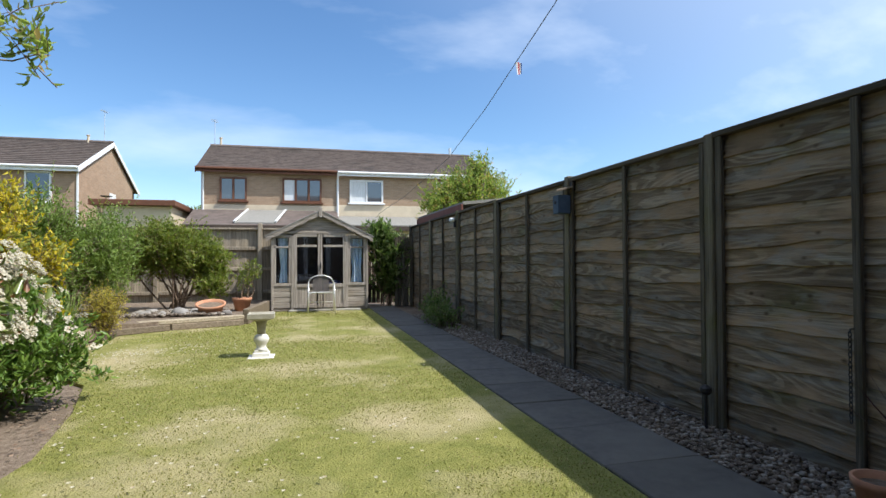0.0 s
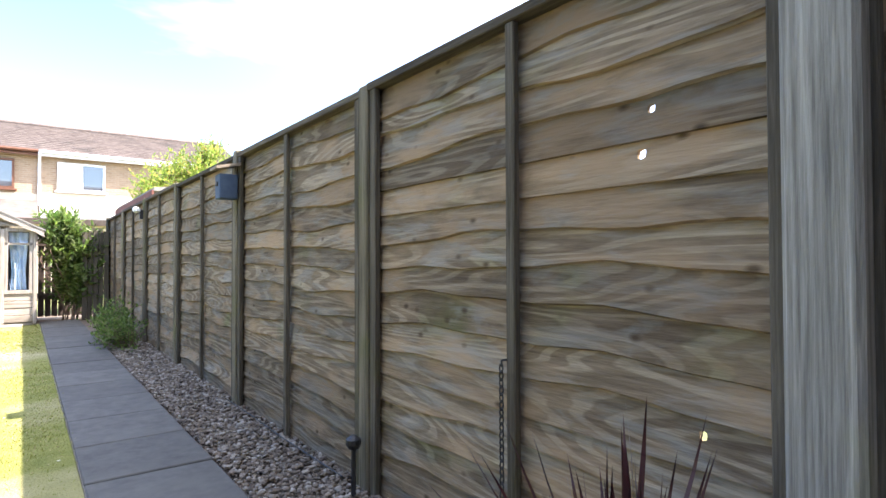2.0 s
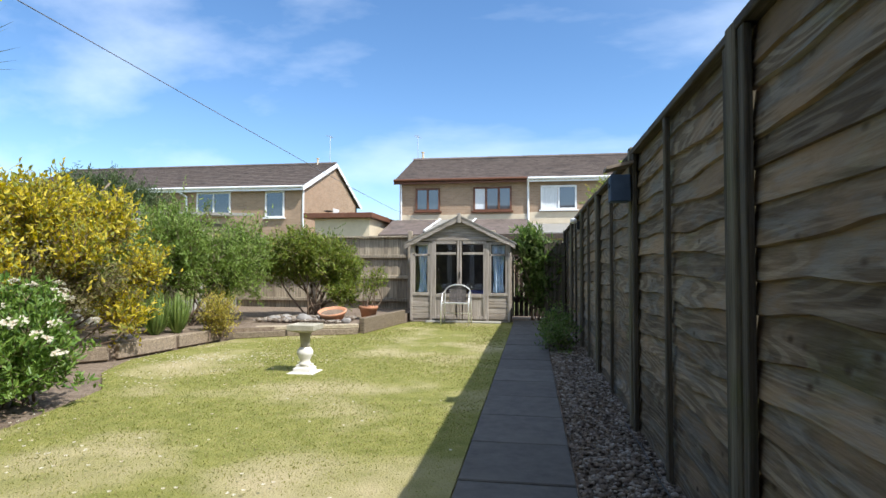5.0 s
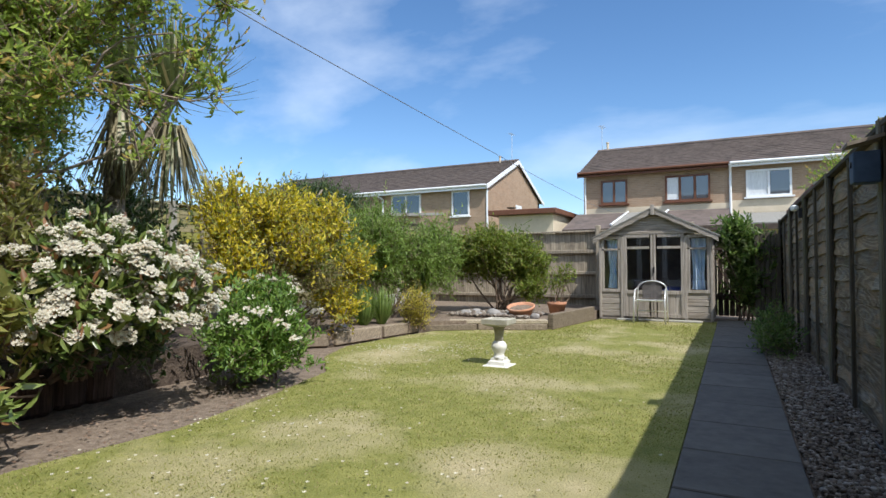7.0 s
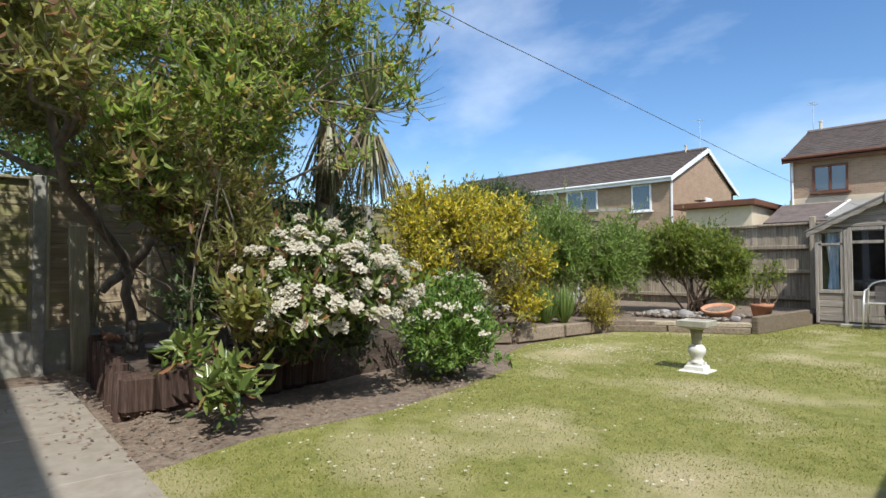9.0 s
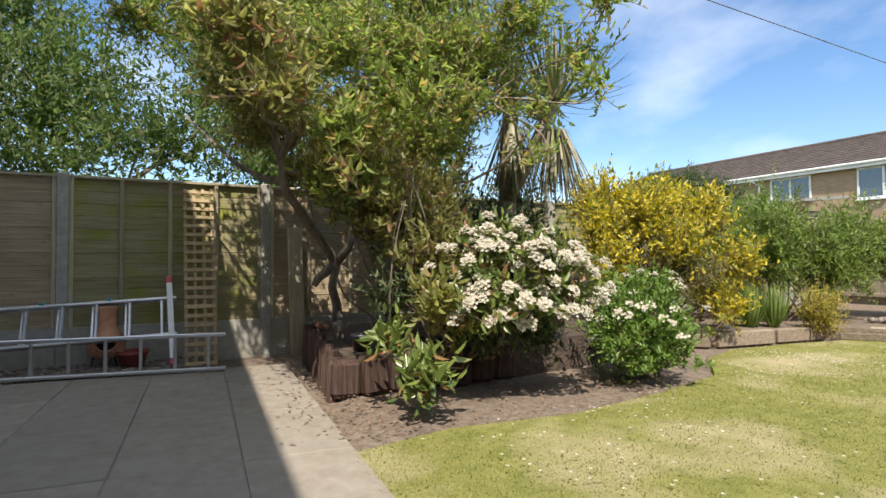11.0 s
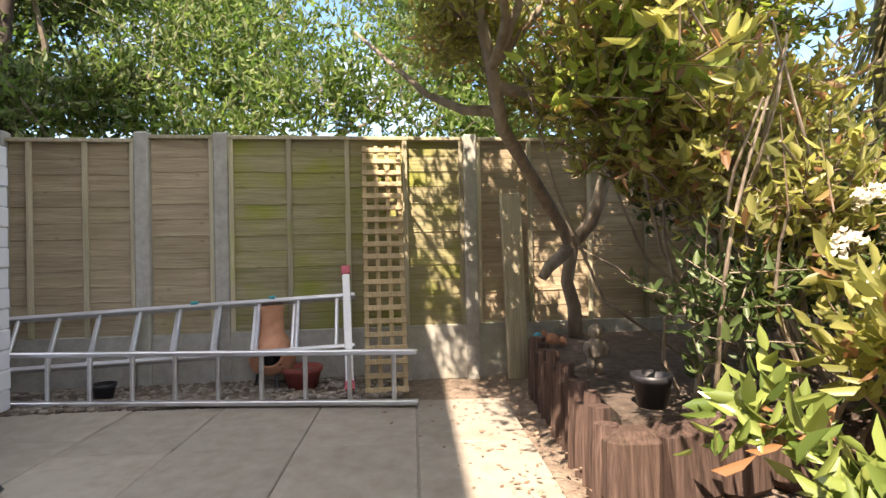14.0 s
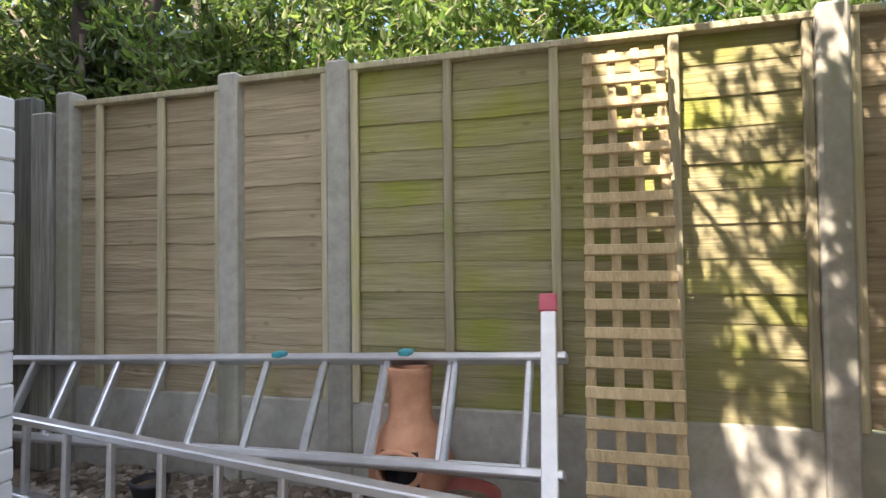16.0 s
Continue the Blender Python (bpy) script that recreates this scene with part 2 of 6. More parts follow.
M = {
    "board": timber("weathered_board", (0.2, 0.155, 0.105), (0.385, 0.315, 0.225), "y", stain=(0.2, 0.21, 0.09), stain_at=0.58, knots=0.9, warm=(0.32, 0.225, 0.14), streak=0.55, grey=(0.26, 0.26, 0.24), rings=0.8, run=1.5),
    "post": timber("weathered_post", (0.13, 0.115, 0.085), (0.25, 0.22, 0.16), "z", stain=(0.15, 0.16, 0.06), stain_at=0.5),
    "batten": timber("dark_batten", (0.075, 0.065, 0.05), (0.16, 0.14, 0.11), "z", stain=(0.1, 0.1, 0.045)),
    "cap": timber("dark_cap", (0.06, 0.05, 0.04), (0.14, 0.12, 0.09), "y"),
    "grey_post": timber("grey_post", (0.19, 0.185, 0.165), (0.31, 0.3, 0.27), "z", stain=(0.26, 0.27, 0.14), stain_at=0.55),
    "board_l": timber("tan_panel_board", (0.31, 0.245, 0.16), (0.46, 0.37, 0.255), "y", stain=(0.3, 0.27, 0.13), stain_at=0.62, knots=0.4, vary=0.1, streak=0.35),
    "board_g": timber("mossy_panel_board", (0.25, 0.225, 0.125), (0.38, 0.335, 0.2), "y", stain=(0.25, 0.27, 0.05), stain_at=0.46, knots=0.4, vary=0.1, streak=0.35),
    "batten_l": timber("pale_batten", (0.34, 0.3, 0.2), (0.47, 0.42, 0.3), "z", stain=(0.33, 0.34, 0.13), stain_at=0.56, streak=0.35),
    "concrete": surf("concrete", (0.29, 0.275, 0.235), (0.42, 0.405, 0.36), 14, rough=0.92, bump=0.35, grain=90, stain=(0.3, 0.31, 0.2), stain_at=0.58, vary=0.08),
    "slab": surf("paving_slab", (0.09, 0.087, 0.082), (0.145, 0.138, 0.128), 11, rough=0.9, bump=0.35, grain=130, stain=(0.15, 0.145, 0.13), stain_at=0.52, vary=0.12),
    "patio": surf("patio_slab", (0.25, 0.215, 0.17), (0.34, 0.3, 0.245), 9, rough=0.9, bump=0.3, grain=130, stain=(0.3, 0.27, 0.22), stain_at=0.55, vary=0.07),
    "soil": surf("dry_soil", (0.13, 0.095, 0.07), (0.29, 0.23, 0.175), 16, rough=0.97, bump=0.9, grain=45, stain=(0.11, 0.08, 0.06), stain_at=0.55, vary=0, dist=0.02),
    "dark_soil": surf("dark_soil", (0.055, 0.04, 0.032), (0.15, 0.115, 0.09), 16, rough=0.97, bump=0.9, grain=45, stain=(0.2, 0.15, 0.12), stain_at=0.62, vary=0, dist=0.02),
    "turf": surf("turf", (0.17, 0.185, 0.04), (0.3, 0.29, 0.085), 7, rough=0.95, bump=0.9, grain=90, stain=(0.5, 0.42, 0.25), stain_at=0.49, stain_scale=1.0, vary=0, dist=0.02),
    "far_ground": surf("far_ground", (0.1, 0.12, 0.04), (0.22, 0.22, 0.09), 0.7, rough=0.97, bump=0.2, grain=5, vary=0),
    "stone": surf("gravel_stone", (0.22, 0.19, 0.165), (0.46, 0.42, 0.37), 30, rough=0.85, bump=0.2, grain=200, vary=0),
    "sleeper": timber("pale_sleeper", (0.36, 0.3, 0.22), (0.52, 0.45, 0.34), "x", stain=(0.3, 0.24, 0.17)),
    "sleeper_d": timber("brown_sleeper", (0.19, 0.15, 0.11), (0.33, 0.27, 0.2), "x"),
    "log": timber("split_log", (0.05, 0.033, 0.028), (0.16, 0.105, 0.085), "z", stain=(0.09, 0.06, 0.045)),
    "shed": timber("grey_shed_timber", (0.3, 0.26, 0.22), (0.46, 0.41, 0.36), "x", stain=(0.29, 0.24, 0.18), vary=0.12),
    "shed_v": timber("grey_shed_frame", (0.33, 0.29, 0.25), (0.5, 0.45, 0.4), "z", vary=0.1),
    "felt": surf("roof_felt", (0.2, 0.19, 0.175), (0.34, 0.33, 0.3), 25, rough=0.95, bump=0.5, grain=220, vary=0),
    "rail_b": timber("back_fence_board", (0.29, 0.24, 0.18), (0.45, 0.39, 0.3), "z", vary=0.2),
    "brick_far": None, "cream": None,
    "tile": surf("roof_tile", (0.1, 0.078, 0.068), (0.18, 0.145, 0.13), 3, rough=0.9, bump=0.2, grain=30, stain=(0.075, 0.066, 0.06), vary=0.1),
    "brown_frame": surf("brown_frame", (0.12, 0.05, 0.03), (0.19, 0.085, 0.05), 6, rough=0.5, bump=0.1, vary=0),
    "white": surf("white_plastic", (0.76, 0.77, 0.78), (0.84, 0.85, 0.86), 5, rough=0.4, bump=0.03, grain=40, vary=0, spec=0.5),
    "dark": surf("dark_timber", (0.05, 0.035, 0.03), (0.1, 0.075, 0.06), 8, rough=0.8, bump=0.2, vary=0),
    "fascia_red": surf("red_brown_fascia", (0.15, 0.055, 0.04), (0.23, 0.09, 0.07), 8, rough=0.7, bump=0.2, vary=0),
    "glass": glass_mat("window_glass"),
    "clear": clear_glass("clear_glass"),
    "curtain": surf("blue_white_curtain", (0.22, 0.42, 0.68), (0.74, 0.82, 0.9), 6, (3, 3, 0.8), rough=0.9, bump=0.1, vary=0),
    "net": surf("net_curtain", (0.62, 0.64, 0.66), (0.8, 0.82, 0.84), 8, (4, 1, 0.5), rough=0.9, bump=0, vary=0),
    "alu": surf("brushed_aluminium", (0.62, 0.63, 0.65), (0.78, 0.79, 0.81), 20, (1, 0.3, 1), rough=0.36, bump=0.08, grain=60, vary=0.05, metal=0.9),
    "alu_white": surf("bright_aluminium", (0.74, 0.74, 0.74), (0.84, 0.84, 0.84), 20, rough=0.45, bump=0.05, vary=0, metal=0.3),
    "pink": surf("pink_rubber", (0.5, 0.1, 0.13), (0.62, 0.15, 0.19), 12, rough=0.7, bump=0.1, vary=0),
    "teal": surf("teal_plastic", (0.02, 0.24, 0.29), (0.04, 0.33, 0.38), 12, rough=0.5, bump=0.05, vary=0),
    "trellis": timber("new_trellis", (0.43, 0.32, 0.18), (0.57, 0.44, 0.27), "z", vary=0.1, streak=0.25),
    "terracotta": surf("terracotta", (0.42, 0.19, 0.11), (0.6, 0.32, 0.2), 9, rough=0.9, bump=0.2, grain=60, stain=(0.55, 0.4, 0.31), stain_at=0.6, vary=0.1),
    "red_pot": surf("red_pot", (0.26, 0.06, 0.05), (0.36, 0.1, 0.08), 9, rough=0.6, bump=0.1, vary=0),
    "brick": surf("brown_brick", (0.13, 0.085, 0.07), (0.24, 0.165, 0.135), 12, rough=0.92, bump=0.5, grain=70, stain=(0.32, 0.27, 0.235), stain_at=0.62, stain_scale=5, vary=0.3),
    "mortar": surf("mortar", (0.33, 0.3, 0.26), (0.46, 0.42, 0.37), 30, rough=0.97, bump=0.4, grain=150, vary=0),
    "black": surf("black_plastic", (0.012, 0.012, 0.015), (0.028, 0.028, 0.033), 10, rough=0.45, bump=0.05, vary=0, spec=0.5),
    "bath": surf("bird_bath_stone", (0.62, 0.6, 0.55), (0.78, 0.76, 0.71), 14, rough=0.9, bump=0.3, grain=80, stain=(0.33, 0.3, 0.22), stain_at=0.62, stain_scale=5, vary=0),
    "bath_d": surf("bird_bath_bowl", (0.31, 0.29, 0.23), (0.46, 0.43, 0.36), 14, rough=0.92, bump=0.3, grain=80, vary=0),
    "mesh_seat": surf("brown_mesh", (0.1, 0.09, 0.085), (0.17, 0.155, 0.15), 60, rough=0.8, bump=0.3, vary=0),
    "blue_box": surf("blue_paint", (0.05, 0.08, 0.13), (0.08, 0.12, 0.19), 10, rough=0.7, bump=0.1, vary=0),
    "bark": surf("grey_bark", (0.16, 0.125, 0.095), (0.36, 0.3, 0.23), 12, (1, 1, 0.35), rough=0.95, bump=0.9, grain=30, vary=0.1, dist=0.012),
    "palm_bark": surf("palm_bark", (0.2, 0.165, 0.13), (0.4, 0.34, 0.28), 14, (1, 1, 1.8), rough=0.95, bump=1.0, grain=28, vary=0.1, dist=0.015),
    "twig": surf("twig", (0.13, 0.09, 0.065), (0.26, 0.19, 0.14), 20, rough=0.9, bump=0.1, vary=0),
    "steel": surf("painted_steel", (0.7, 0.7, 0.68), (0.82, 0.82, 0.8), 12, rough=0.35, bump=0.03, vary=0, metal=0.5),
    "line": surf("washing_line", (0.12, 0.13, 0.15), (0.2, 0.21, 0.23), 30, rough=0.7, bump=0, vary=0),
    "rock": surf("rockery_stone", (0.19, 0.175, 0.165), (0.42, 0.4, 0.38), 8, rough=0.9, bump=0.5, grain=30, vary=0.3),
    "red_cloth": surf("red_cloth", (0.55, 0.03, 0.05), (0.7, 0.06, 0.08), 9, rough=0.9, bump=0, vary=0),
    "blue_cloth": surf("blue_cloth", (0.02, 0.04, 0.22), (0.04, 0.07, 0.3), 9, rough=0.9, bump=0, vary=0),
    "resin": surf("pale_resin", (0.2, 0.16, 0.12), (0.36, 0.3, 0.24), 14, rough=0.8, bump=0.2, vary=0),
    "l_tree": leaf_mat("tree_leaf", (0.13, 0.2, 0.045), (0.42, 0.5, 0.13), (0.5, 0.38, 0.14), 0.12, glow=0.62),
    "l_back": leaf_mat("far_tree_leaf", (0.06, 0.115, 0.03), (0.2, 0.28, 0.08), (0.24, 0.28, 0.13), 0.12, glow=0.55),
    "l_photinia": leaf_mat("glossy_leaf", (0.07, 0.12, 0.025), (0.25, 0.3, 0.08), (0.3, 0.15, 0.07), 0.1, rough=0.3, spec=0.6, glow=0.25),
    "l_bronze": leaf_mat("bronze_leaf", (0.18, 0.19, 0.06), (0.45, 0.44, 0.15), (0.34, 0.19, 0.1), 0.1, rough=0.35, spec=0.5, glow=0.6),
    "l_choisya": leaf_mat("choisya_leaf", (0.08, 0.16, 0.03), (0.23, 0.34, 0.07), rough=0.35, glow=0.3),
    "l_gold": leaf_mat("golden_leaf", (0.42, 0.37, 0.035), (0.74, 0.6, 0.065), (0.26, 0.28, 0.05), 0.35, glow=0.4),
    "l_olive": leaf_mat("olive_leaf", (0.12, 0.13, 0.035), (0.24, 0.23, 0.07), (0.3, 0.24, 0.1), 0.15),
    "l_green": leaf_mat("soft_green_leaf", (0.12, 0.19, 0.035), (0.26, 0.35, 0.08), glow=0.35),
    "l_round": leaf_mat("round_shrub_leaf", (0.11, 0.16, 0.025), (0.27, 0.33, 0.06), (0.3, 0.27, 0.07), 0.12, glow=0.4),
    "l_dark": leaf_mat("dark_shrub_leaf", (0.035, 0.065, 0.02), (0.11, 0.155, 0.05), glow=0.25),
    "l_palm": leaf_mat("palm_blade", (0.085, 0.115, 0.04), (0.2, 0.22, 0.1), (0.3, 0.26, 0.14), 0.1, glow=0.2),
    "l_dead": leaf_mat("dead_palm_blade", (0.18, 0.16, 0.09), (0.42, 0.37, 0.24), (0.2, 0.22, 0.1), 0.2, glow=0.15),
    "l_cordy": leaf_mat("red_cordyline_blade", (0.03, 0.01, 0.012), (0.08, 0.022, 0.026), glow=0.15, rough=0.4),
    "l_grass": leaf_mat("lawn_blade", (0.165, 0.19, 0.035), (0.33, 0.325, 0.085), (0.48, 0.41, 0.23), 0.25, rough=0.6, glow=0.3, spec=0.2),
    "l_strap": leaf_mat("strap_leaf", (0.12, 0.19, 0.045), (0.27, 0.35, 0.1), glow=0.35),
    "l_fern": leaf_mat("golden_fern_leaf", (0.42, 0.35, 0.05), (0.62, 0.53, 0.11), (0.2, 0.22, 0.06), 0.2),
    "l_litter": leaf_mat("fallen_leaf", (0.14, 0.085, 0.055), (0.34, 0.24, 0.17), rough=0.8, glow=0.05),
    "petal": leaf_mat("white_petal", (0.5, 0.46, 0.36), (0.74, 0.71, 0.61), (0.55, 0.43, 0.32), 0.08, rough=0.7, glow=0.3, spec=0.2),
}


def brickwork(name, c1, c2, mortar, scale=1.0):
    m = surf(name, c1, c2, 2.0, rough=0.92, bump=0.15, grain=40, vary=0)
    n, l = m.node_tree.nodes, m.node_tree.links
    hs = [q for q in n if q.bl_idname == "ShaderNodeHueSaturation"][0]
    src = hs.inputs["Color"].links[0].from_socket
    co, sx, cb, bt = n.new("ShaderNodeTexCoord"), n.new("ShaderNodeSeparateXYZ"), n.new("ShaderNodeCombineXYZ"), n.new("ShaderNodeTexBrick")
    ad = n.new("ShaderNodeMath"); ad.operation = "ADD"
    l.new(co.outputs["Object"], sx.inputs[0]); l.new(sx.outputs["X"], ad.inputs[0]); l.new(sx.outputs["Y"], ad.inputs[1])
    l.new(ad.outputs[0], cb.inputs["X"]); l.new(sx.outputs["Z"], cb.inputs["Y"]); l.new(cb.outputs[0], bt.inputs["Vector"])
    bt.inputs["Scale"].default_value, bt.inputs["Brick Width"].default_value, bt.inputs["Row Height"].default_value = 1.0, 0.225, 0.075
    bt.inputs["Mortar Size"].default_value = 0.006
    bt.inputs["Mortar"].default_value = (*mortar, 1)
    l.new(src, bt.inputs["Color1"])
    dk = n.new("ShaderNodeHueSaturation"); dk.inputs["Value"].default_value = 0.8
    l.new(src, dk.inputs["Color"]); l.new(dk.outputs[0], bt.inputs["Color2"])
    l.new(bt.outputs["Color"], hs.inputs["Color"])
    return m


M["brick_far"] = brickwork("buff_brickwork", (0.36, 0.245, 0.16), (0.45, 0.31, 0.21), (0.42, 0.34, 0.26))
M["cream"] = surf("cream_render", (0.58, 0.49, 0.36), (0.68, 0.58, 0.44), 3, rough=0.9, bump=0.1, vary=0)
M["brick_near"] = brickwork("brown_brickwork", (0.13, 0.085, 0.07), (0.22, 0.155, 0.125), (0.4, 0.36, 0.31))


# ---- building blocks ----
class Geo:
    """Vertices and faces of one mesh."""
    def __init__(self):
        self.v, self.f = [], []

    def add(self, v, f):
        k = len(self.v)
        self.v += [tuple(p) for p in v]
        self.f += [tuple(i + k for i in q) for q in f]
        return self

    def box(self, x0, x1, y0, y1, z0, z1, b=0.004, m=None):
        """A box with chamfered edges."""
        c, h = Vector(((x0 + x1) / 2, (y0 + y1) / 2, (z0 + z1) / 2)), ((x1 - x0) / 2, (y1 - y0) / 2, (z1 - z0) / 2)
        b = min(b, 0.45 * min(h))
        v, f, ix = [], [], {}
        for sx in (-1, 1):
            for sy in (-1, 1):
                for sz in (-1, 1):
                    for a in range(3):
                        p = [sx * h[0], sy * h[1], sz * h[2]]
                        for o in range(3):
                            if o != a:
                                p[o] -= (sx, sy, sz)[o] * b
                        ix[sx, sy, sz, a] = len(v)
                        v.append(c + Vector(p))
        for a in range(3):
            o1, o2 = (a + 1) % 3, (a + 2) % 3
            for s in (-1, 1):
                q = []
                for u, w in ((-1, -1), (1, -1), (1, 1), (-1, 1)):
                    k = [0, 0, 0]; k[a], k[o1], k[o2] = s, u, w
                    q.append(ix[k[0], k[1], k[2], a])
                f.append(q if s > 0 else q[::-1])
            for u in (-1, 1):
                for w in (-1, 1):
                    k0, k1 = [0, 0, 0], [0, 0, 0]
                    k0[a], k1[a] = -1, 1
                    k0[o1] = k1[o1] = u; k0[o2] = k1[o2] = w
                    q = [ix[(*k0, o1)], ix[(*k1, o1)], ix[(*k1, o2)], ix[(*k0, o2)]]
                    f.append(q if u * w < 0 else q[::-1])
        for sx in (-1, 1):
            for sy in (-1, 1):
                for sz in (-1, 1):
                    q = [ix[sx, sy, sz, 0], ix[sx, sy, sz, 1], ix[sx, sy, sz, 2]]
                    f.append(q if sx * sy * sz > 0 else q[::-1])
        if m is not None:
            v = [m @ p for p in v]
        return self.add(v, f)

    def beam(self, p0, p1, w, h, up=(0, 0, 1), b=0.003):
        """A square-cut bar from p0 to p1, w wide across, h deep along up."""
        p0, p1 = Vector(p0), Vector(p1)
        d = p1 - p0
        y = d.normalized()
        x = y.cross(Vector(up)).normalized()
        z = x.cross(y)
        m = Matrix((x, y, z)).transposed().to_4x4()
        m.translation = (p0 + p1) / 2
        n = d.length / 2
        return self.box(-w / 2, w / 2, -n, n, -h / 2, h / 2, b, m)

    def tube(self, pts, radii, seg=8, caps=True):
        pts = [Vector(p) for p in pts]
        if not isinstance(radii, (list, tuple)):
            radii = [radii] * len(pts)
        v, f = [], []
        ref = None
        for i, p in enumerate(pts):
            d = (pts[min(i + 1, len(pts) - 1)] - pts[max(i - 1, 0)]).normalized()
            if ref is None:
                ref = d.orthogonal().normalized()
            ref = (ref - d * ref.dot(d)).normalized()
            o = d.cross(ref)
            for k in range(seg):
                a = 2 * math.pi * k / seg
                v.append(p + (ref * math.cos(a) + o * math.sin(a)) * radii[i])
        for i in range(len(pts) - 1):
            for k in range(seg):
                k2 = (k + 1) % seg
                f.append((i * seg + k, i * seg + k2, (i + 1) * seg + k2, (i + 1) * seg + k))
        if caps:
            f.append(tuple(range(seg - 1, -1, -1)))
            f.append(tuple((len(pts) - 1) * seg + k for k in range(seg)))
        return self.add(v, f)

    def lathe(self, profile, c=(0, 0, 0), seg=20):
        """A turned shape: (radius, height) pairs round a vertical axis."""
        c = Vector(c)
        v, f = [], []
        for r, z in profile:
            for k in range(seg):
                a = 2 * math.pi * (k + 0.5) / seg
                v.append(c + Vector((r * math.cos(a), r * math.sin(a), z)))
        for i in range(len(profile) - 1):
            for k in range(seg):
                k2 = (k + 1) % seg
                f.append((i * seg + k, i * seg + k2, (i + 1) * seg + k2, (i + 1) * seg + k))
        f.append(tuple(range(seg - 1, -1, -1)))
        f.append(tuple((len(profile) - 1) * seg + k for k in range(seg)))
        return self.add(v, f)

    def prism(self, ring, z0, z1):
        """A flat outline (x, y), counter-clockwise, raised from z0 to z1."""
        n = len(ring)
        v = [(x, y, z0) for x, y in ring] + [(x, y, z1) for x, y in ring]
        f = [tuple(range(n - 1, -1, -1)), tuple(range(n, 2 * n))]
        f += [(i, (i + 1) % n, n + (i + 1) % n, n + i) for i in range(n)]
        return self.add(v, f)

    def slope(self, corners, thick):
        """A sheet through four corners, of that thickness downwards."""
        v = [Vector(p) for p in corners] + [Vector(p) - Vector((0, 0, thick)) for p in corners]
        return self.add(v, [(0, 1, 2, 3), (7, 6, 5, 4), (0, 4, 5, 1), (1, 5, 6, 2), (2, 6, 7, 3), (3, 7, 4, 0)])


def mesh_of(name, g, mat, smooth=False):
    me = bpy.data.meshes.new(name)
    me.from_pydata(g.v, [], g.f)
    me.materials.append(M[mat])
    if smooth:
        me.polygons.foreach_set("use_smooth", [True] * len(me.polygons))
    me.update()
    return me


def part(name, g, mat, parent, label="", smooth=False):
    ob = new(name, mesh_of(name, g, mat, smooth))
    if parent:
        ob.parent = parent
    return tagged(ob, label)


def piece(name, me, parent, m=None):
    ob = new(name, me)
    ob.parent = parent
    if m is not None:
        ob.matrix_basis = m
    return ob


def thing(name, label, category, group="", kind="", at=(0, 0, 0)):
    ob = new(name)
    ob.location = at
    return tagged(ob, label, category, group, kind)


def solid(name, g, mat, label, category, group="", kind="", smooth=False):
    return tagged(part(name, g, mat, None, smooth=smooth), label, category, group, kind)


RNG = np.random.default_rng(5)


def blades_mesh(name, base, way, side, length, width, mat, bend=0.25, fold=0.25, steps=1):
    """Leaves in one mesh: base points, directions, sideways directions, lengths, widths (all arrays)."""
    n = len(base)
    nrm = np.cross(way, side)
    L, W = length[:, None], width[:, None]
    if steps == 0:
        # an oval leaf, folded along its midrib and arched
        a, c = base + way * L * 0.28 - nrm * L * bend * 0.08, base + way * L * 0.66 - nrm * L * bend * 0.42
        tip = base + way * L - nrm * L * bend
        up_ = nrm * W * fold
        v = np.stack([base, a + side * W * 0.46 + up_, c + side * W * 0.4 + up_ * 0.8, tip, c - side * W * 0.4 + up_ * 0.8, a - side * W * 0.46 + up_], 1).reshape(-1, 3)
        k = np.arange(n)[:, None] * 6
        tri = np.concatenate([k + [0, 1, 2], k + [0, 2, 3], k + [0, 3, 4], k + [0, 4, 5]], 1).reshape(-1)
        nt = 4 * n
    elif steps == 1:
        mid = base + way * L * 0.45
        tip = base + way * L + nrm * L * -bend
        v = np.stack([base, mid + side * W * 0.5 + nrm * W * fold, tip, mid - side * W * 0.5 + nrm * W * fold], 1).reshape(-1, 3)
        k = np.arange(n)[:, None] * 4
        tri = np.concatenate([k + [0, 1, 2], k + [0, 2, 3]], 1).reshape(-1)
        nt = 2 * n
    else:
        rows = []
        for s in range(steps + 1):
            u = s / steps
            c = base + way * L * u + nrm * L * (-bend * u * u)
            w = W * 0.5 * (1 - u) ** 0.6 * (0.6 + 0.4 * min(1, u * 6))
            rows += [c - side * w, c + side * w]
        v = np.stack(rows, 1).reshape(-1, 3)
        q = 2 * (steps + 1)
        k = np.arange(n)[:, None] * q
        t = []
        for s in range(steps):
            t += [k + [2 * s, 2 * s + 1, 2 * s + 3], k + [2 * s, 2 * s + 3, 2 * s + 2]]
        tri = np.concatenate(t, 1).reshape(-1)
        nt = 2 * steps * n
    me = bpy.data.meshes.new(name)
    me.vertices.add(len(v)); me.vertices.foreach_set("co", v.astype(np.float32).ravel())
    me.loops.add(nt * 3); me.loops.foreach_set("vertex_index", tri.astype(np.int32))
    me.polygons.add(nt); me.polygons.foreach_set("loop_start", np.arange(0, nt * 3, 3, dtype=np.int32))
    me.materials.append(M[mat])
    me.update(calc_edges=True)
    return me


def unit(a):
    return a / np.maximum(np.linalg.norm(a, axis=1, keepdims=True), 1e-9)


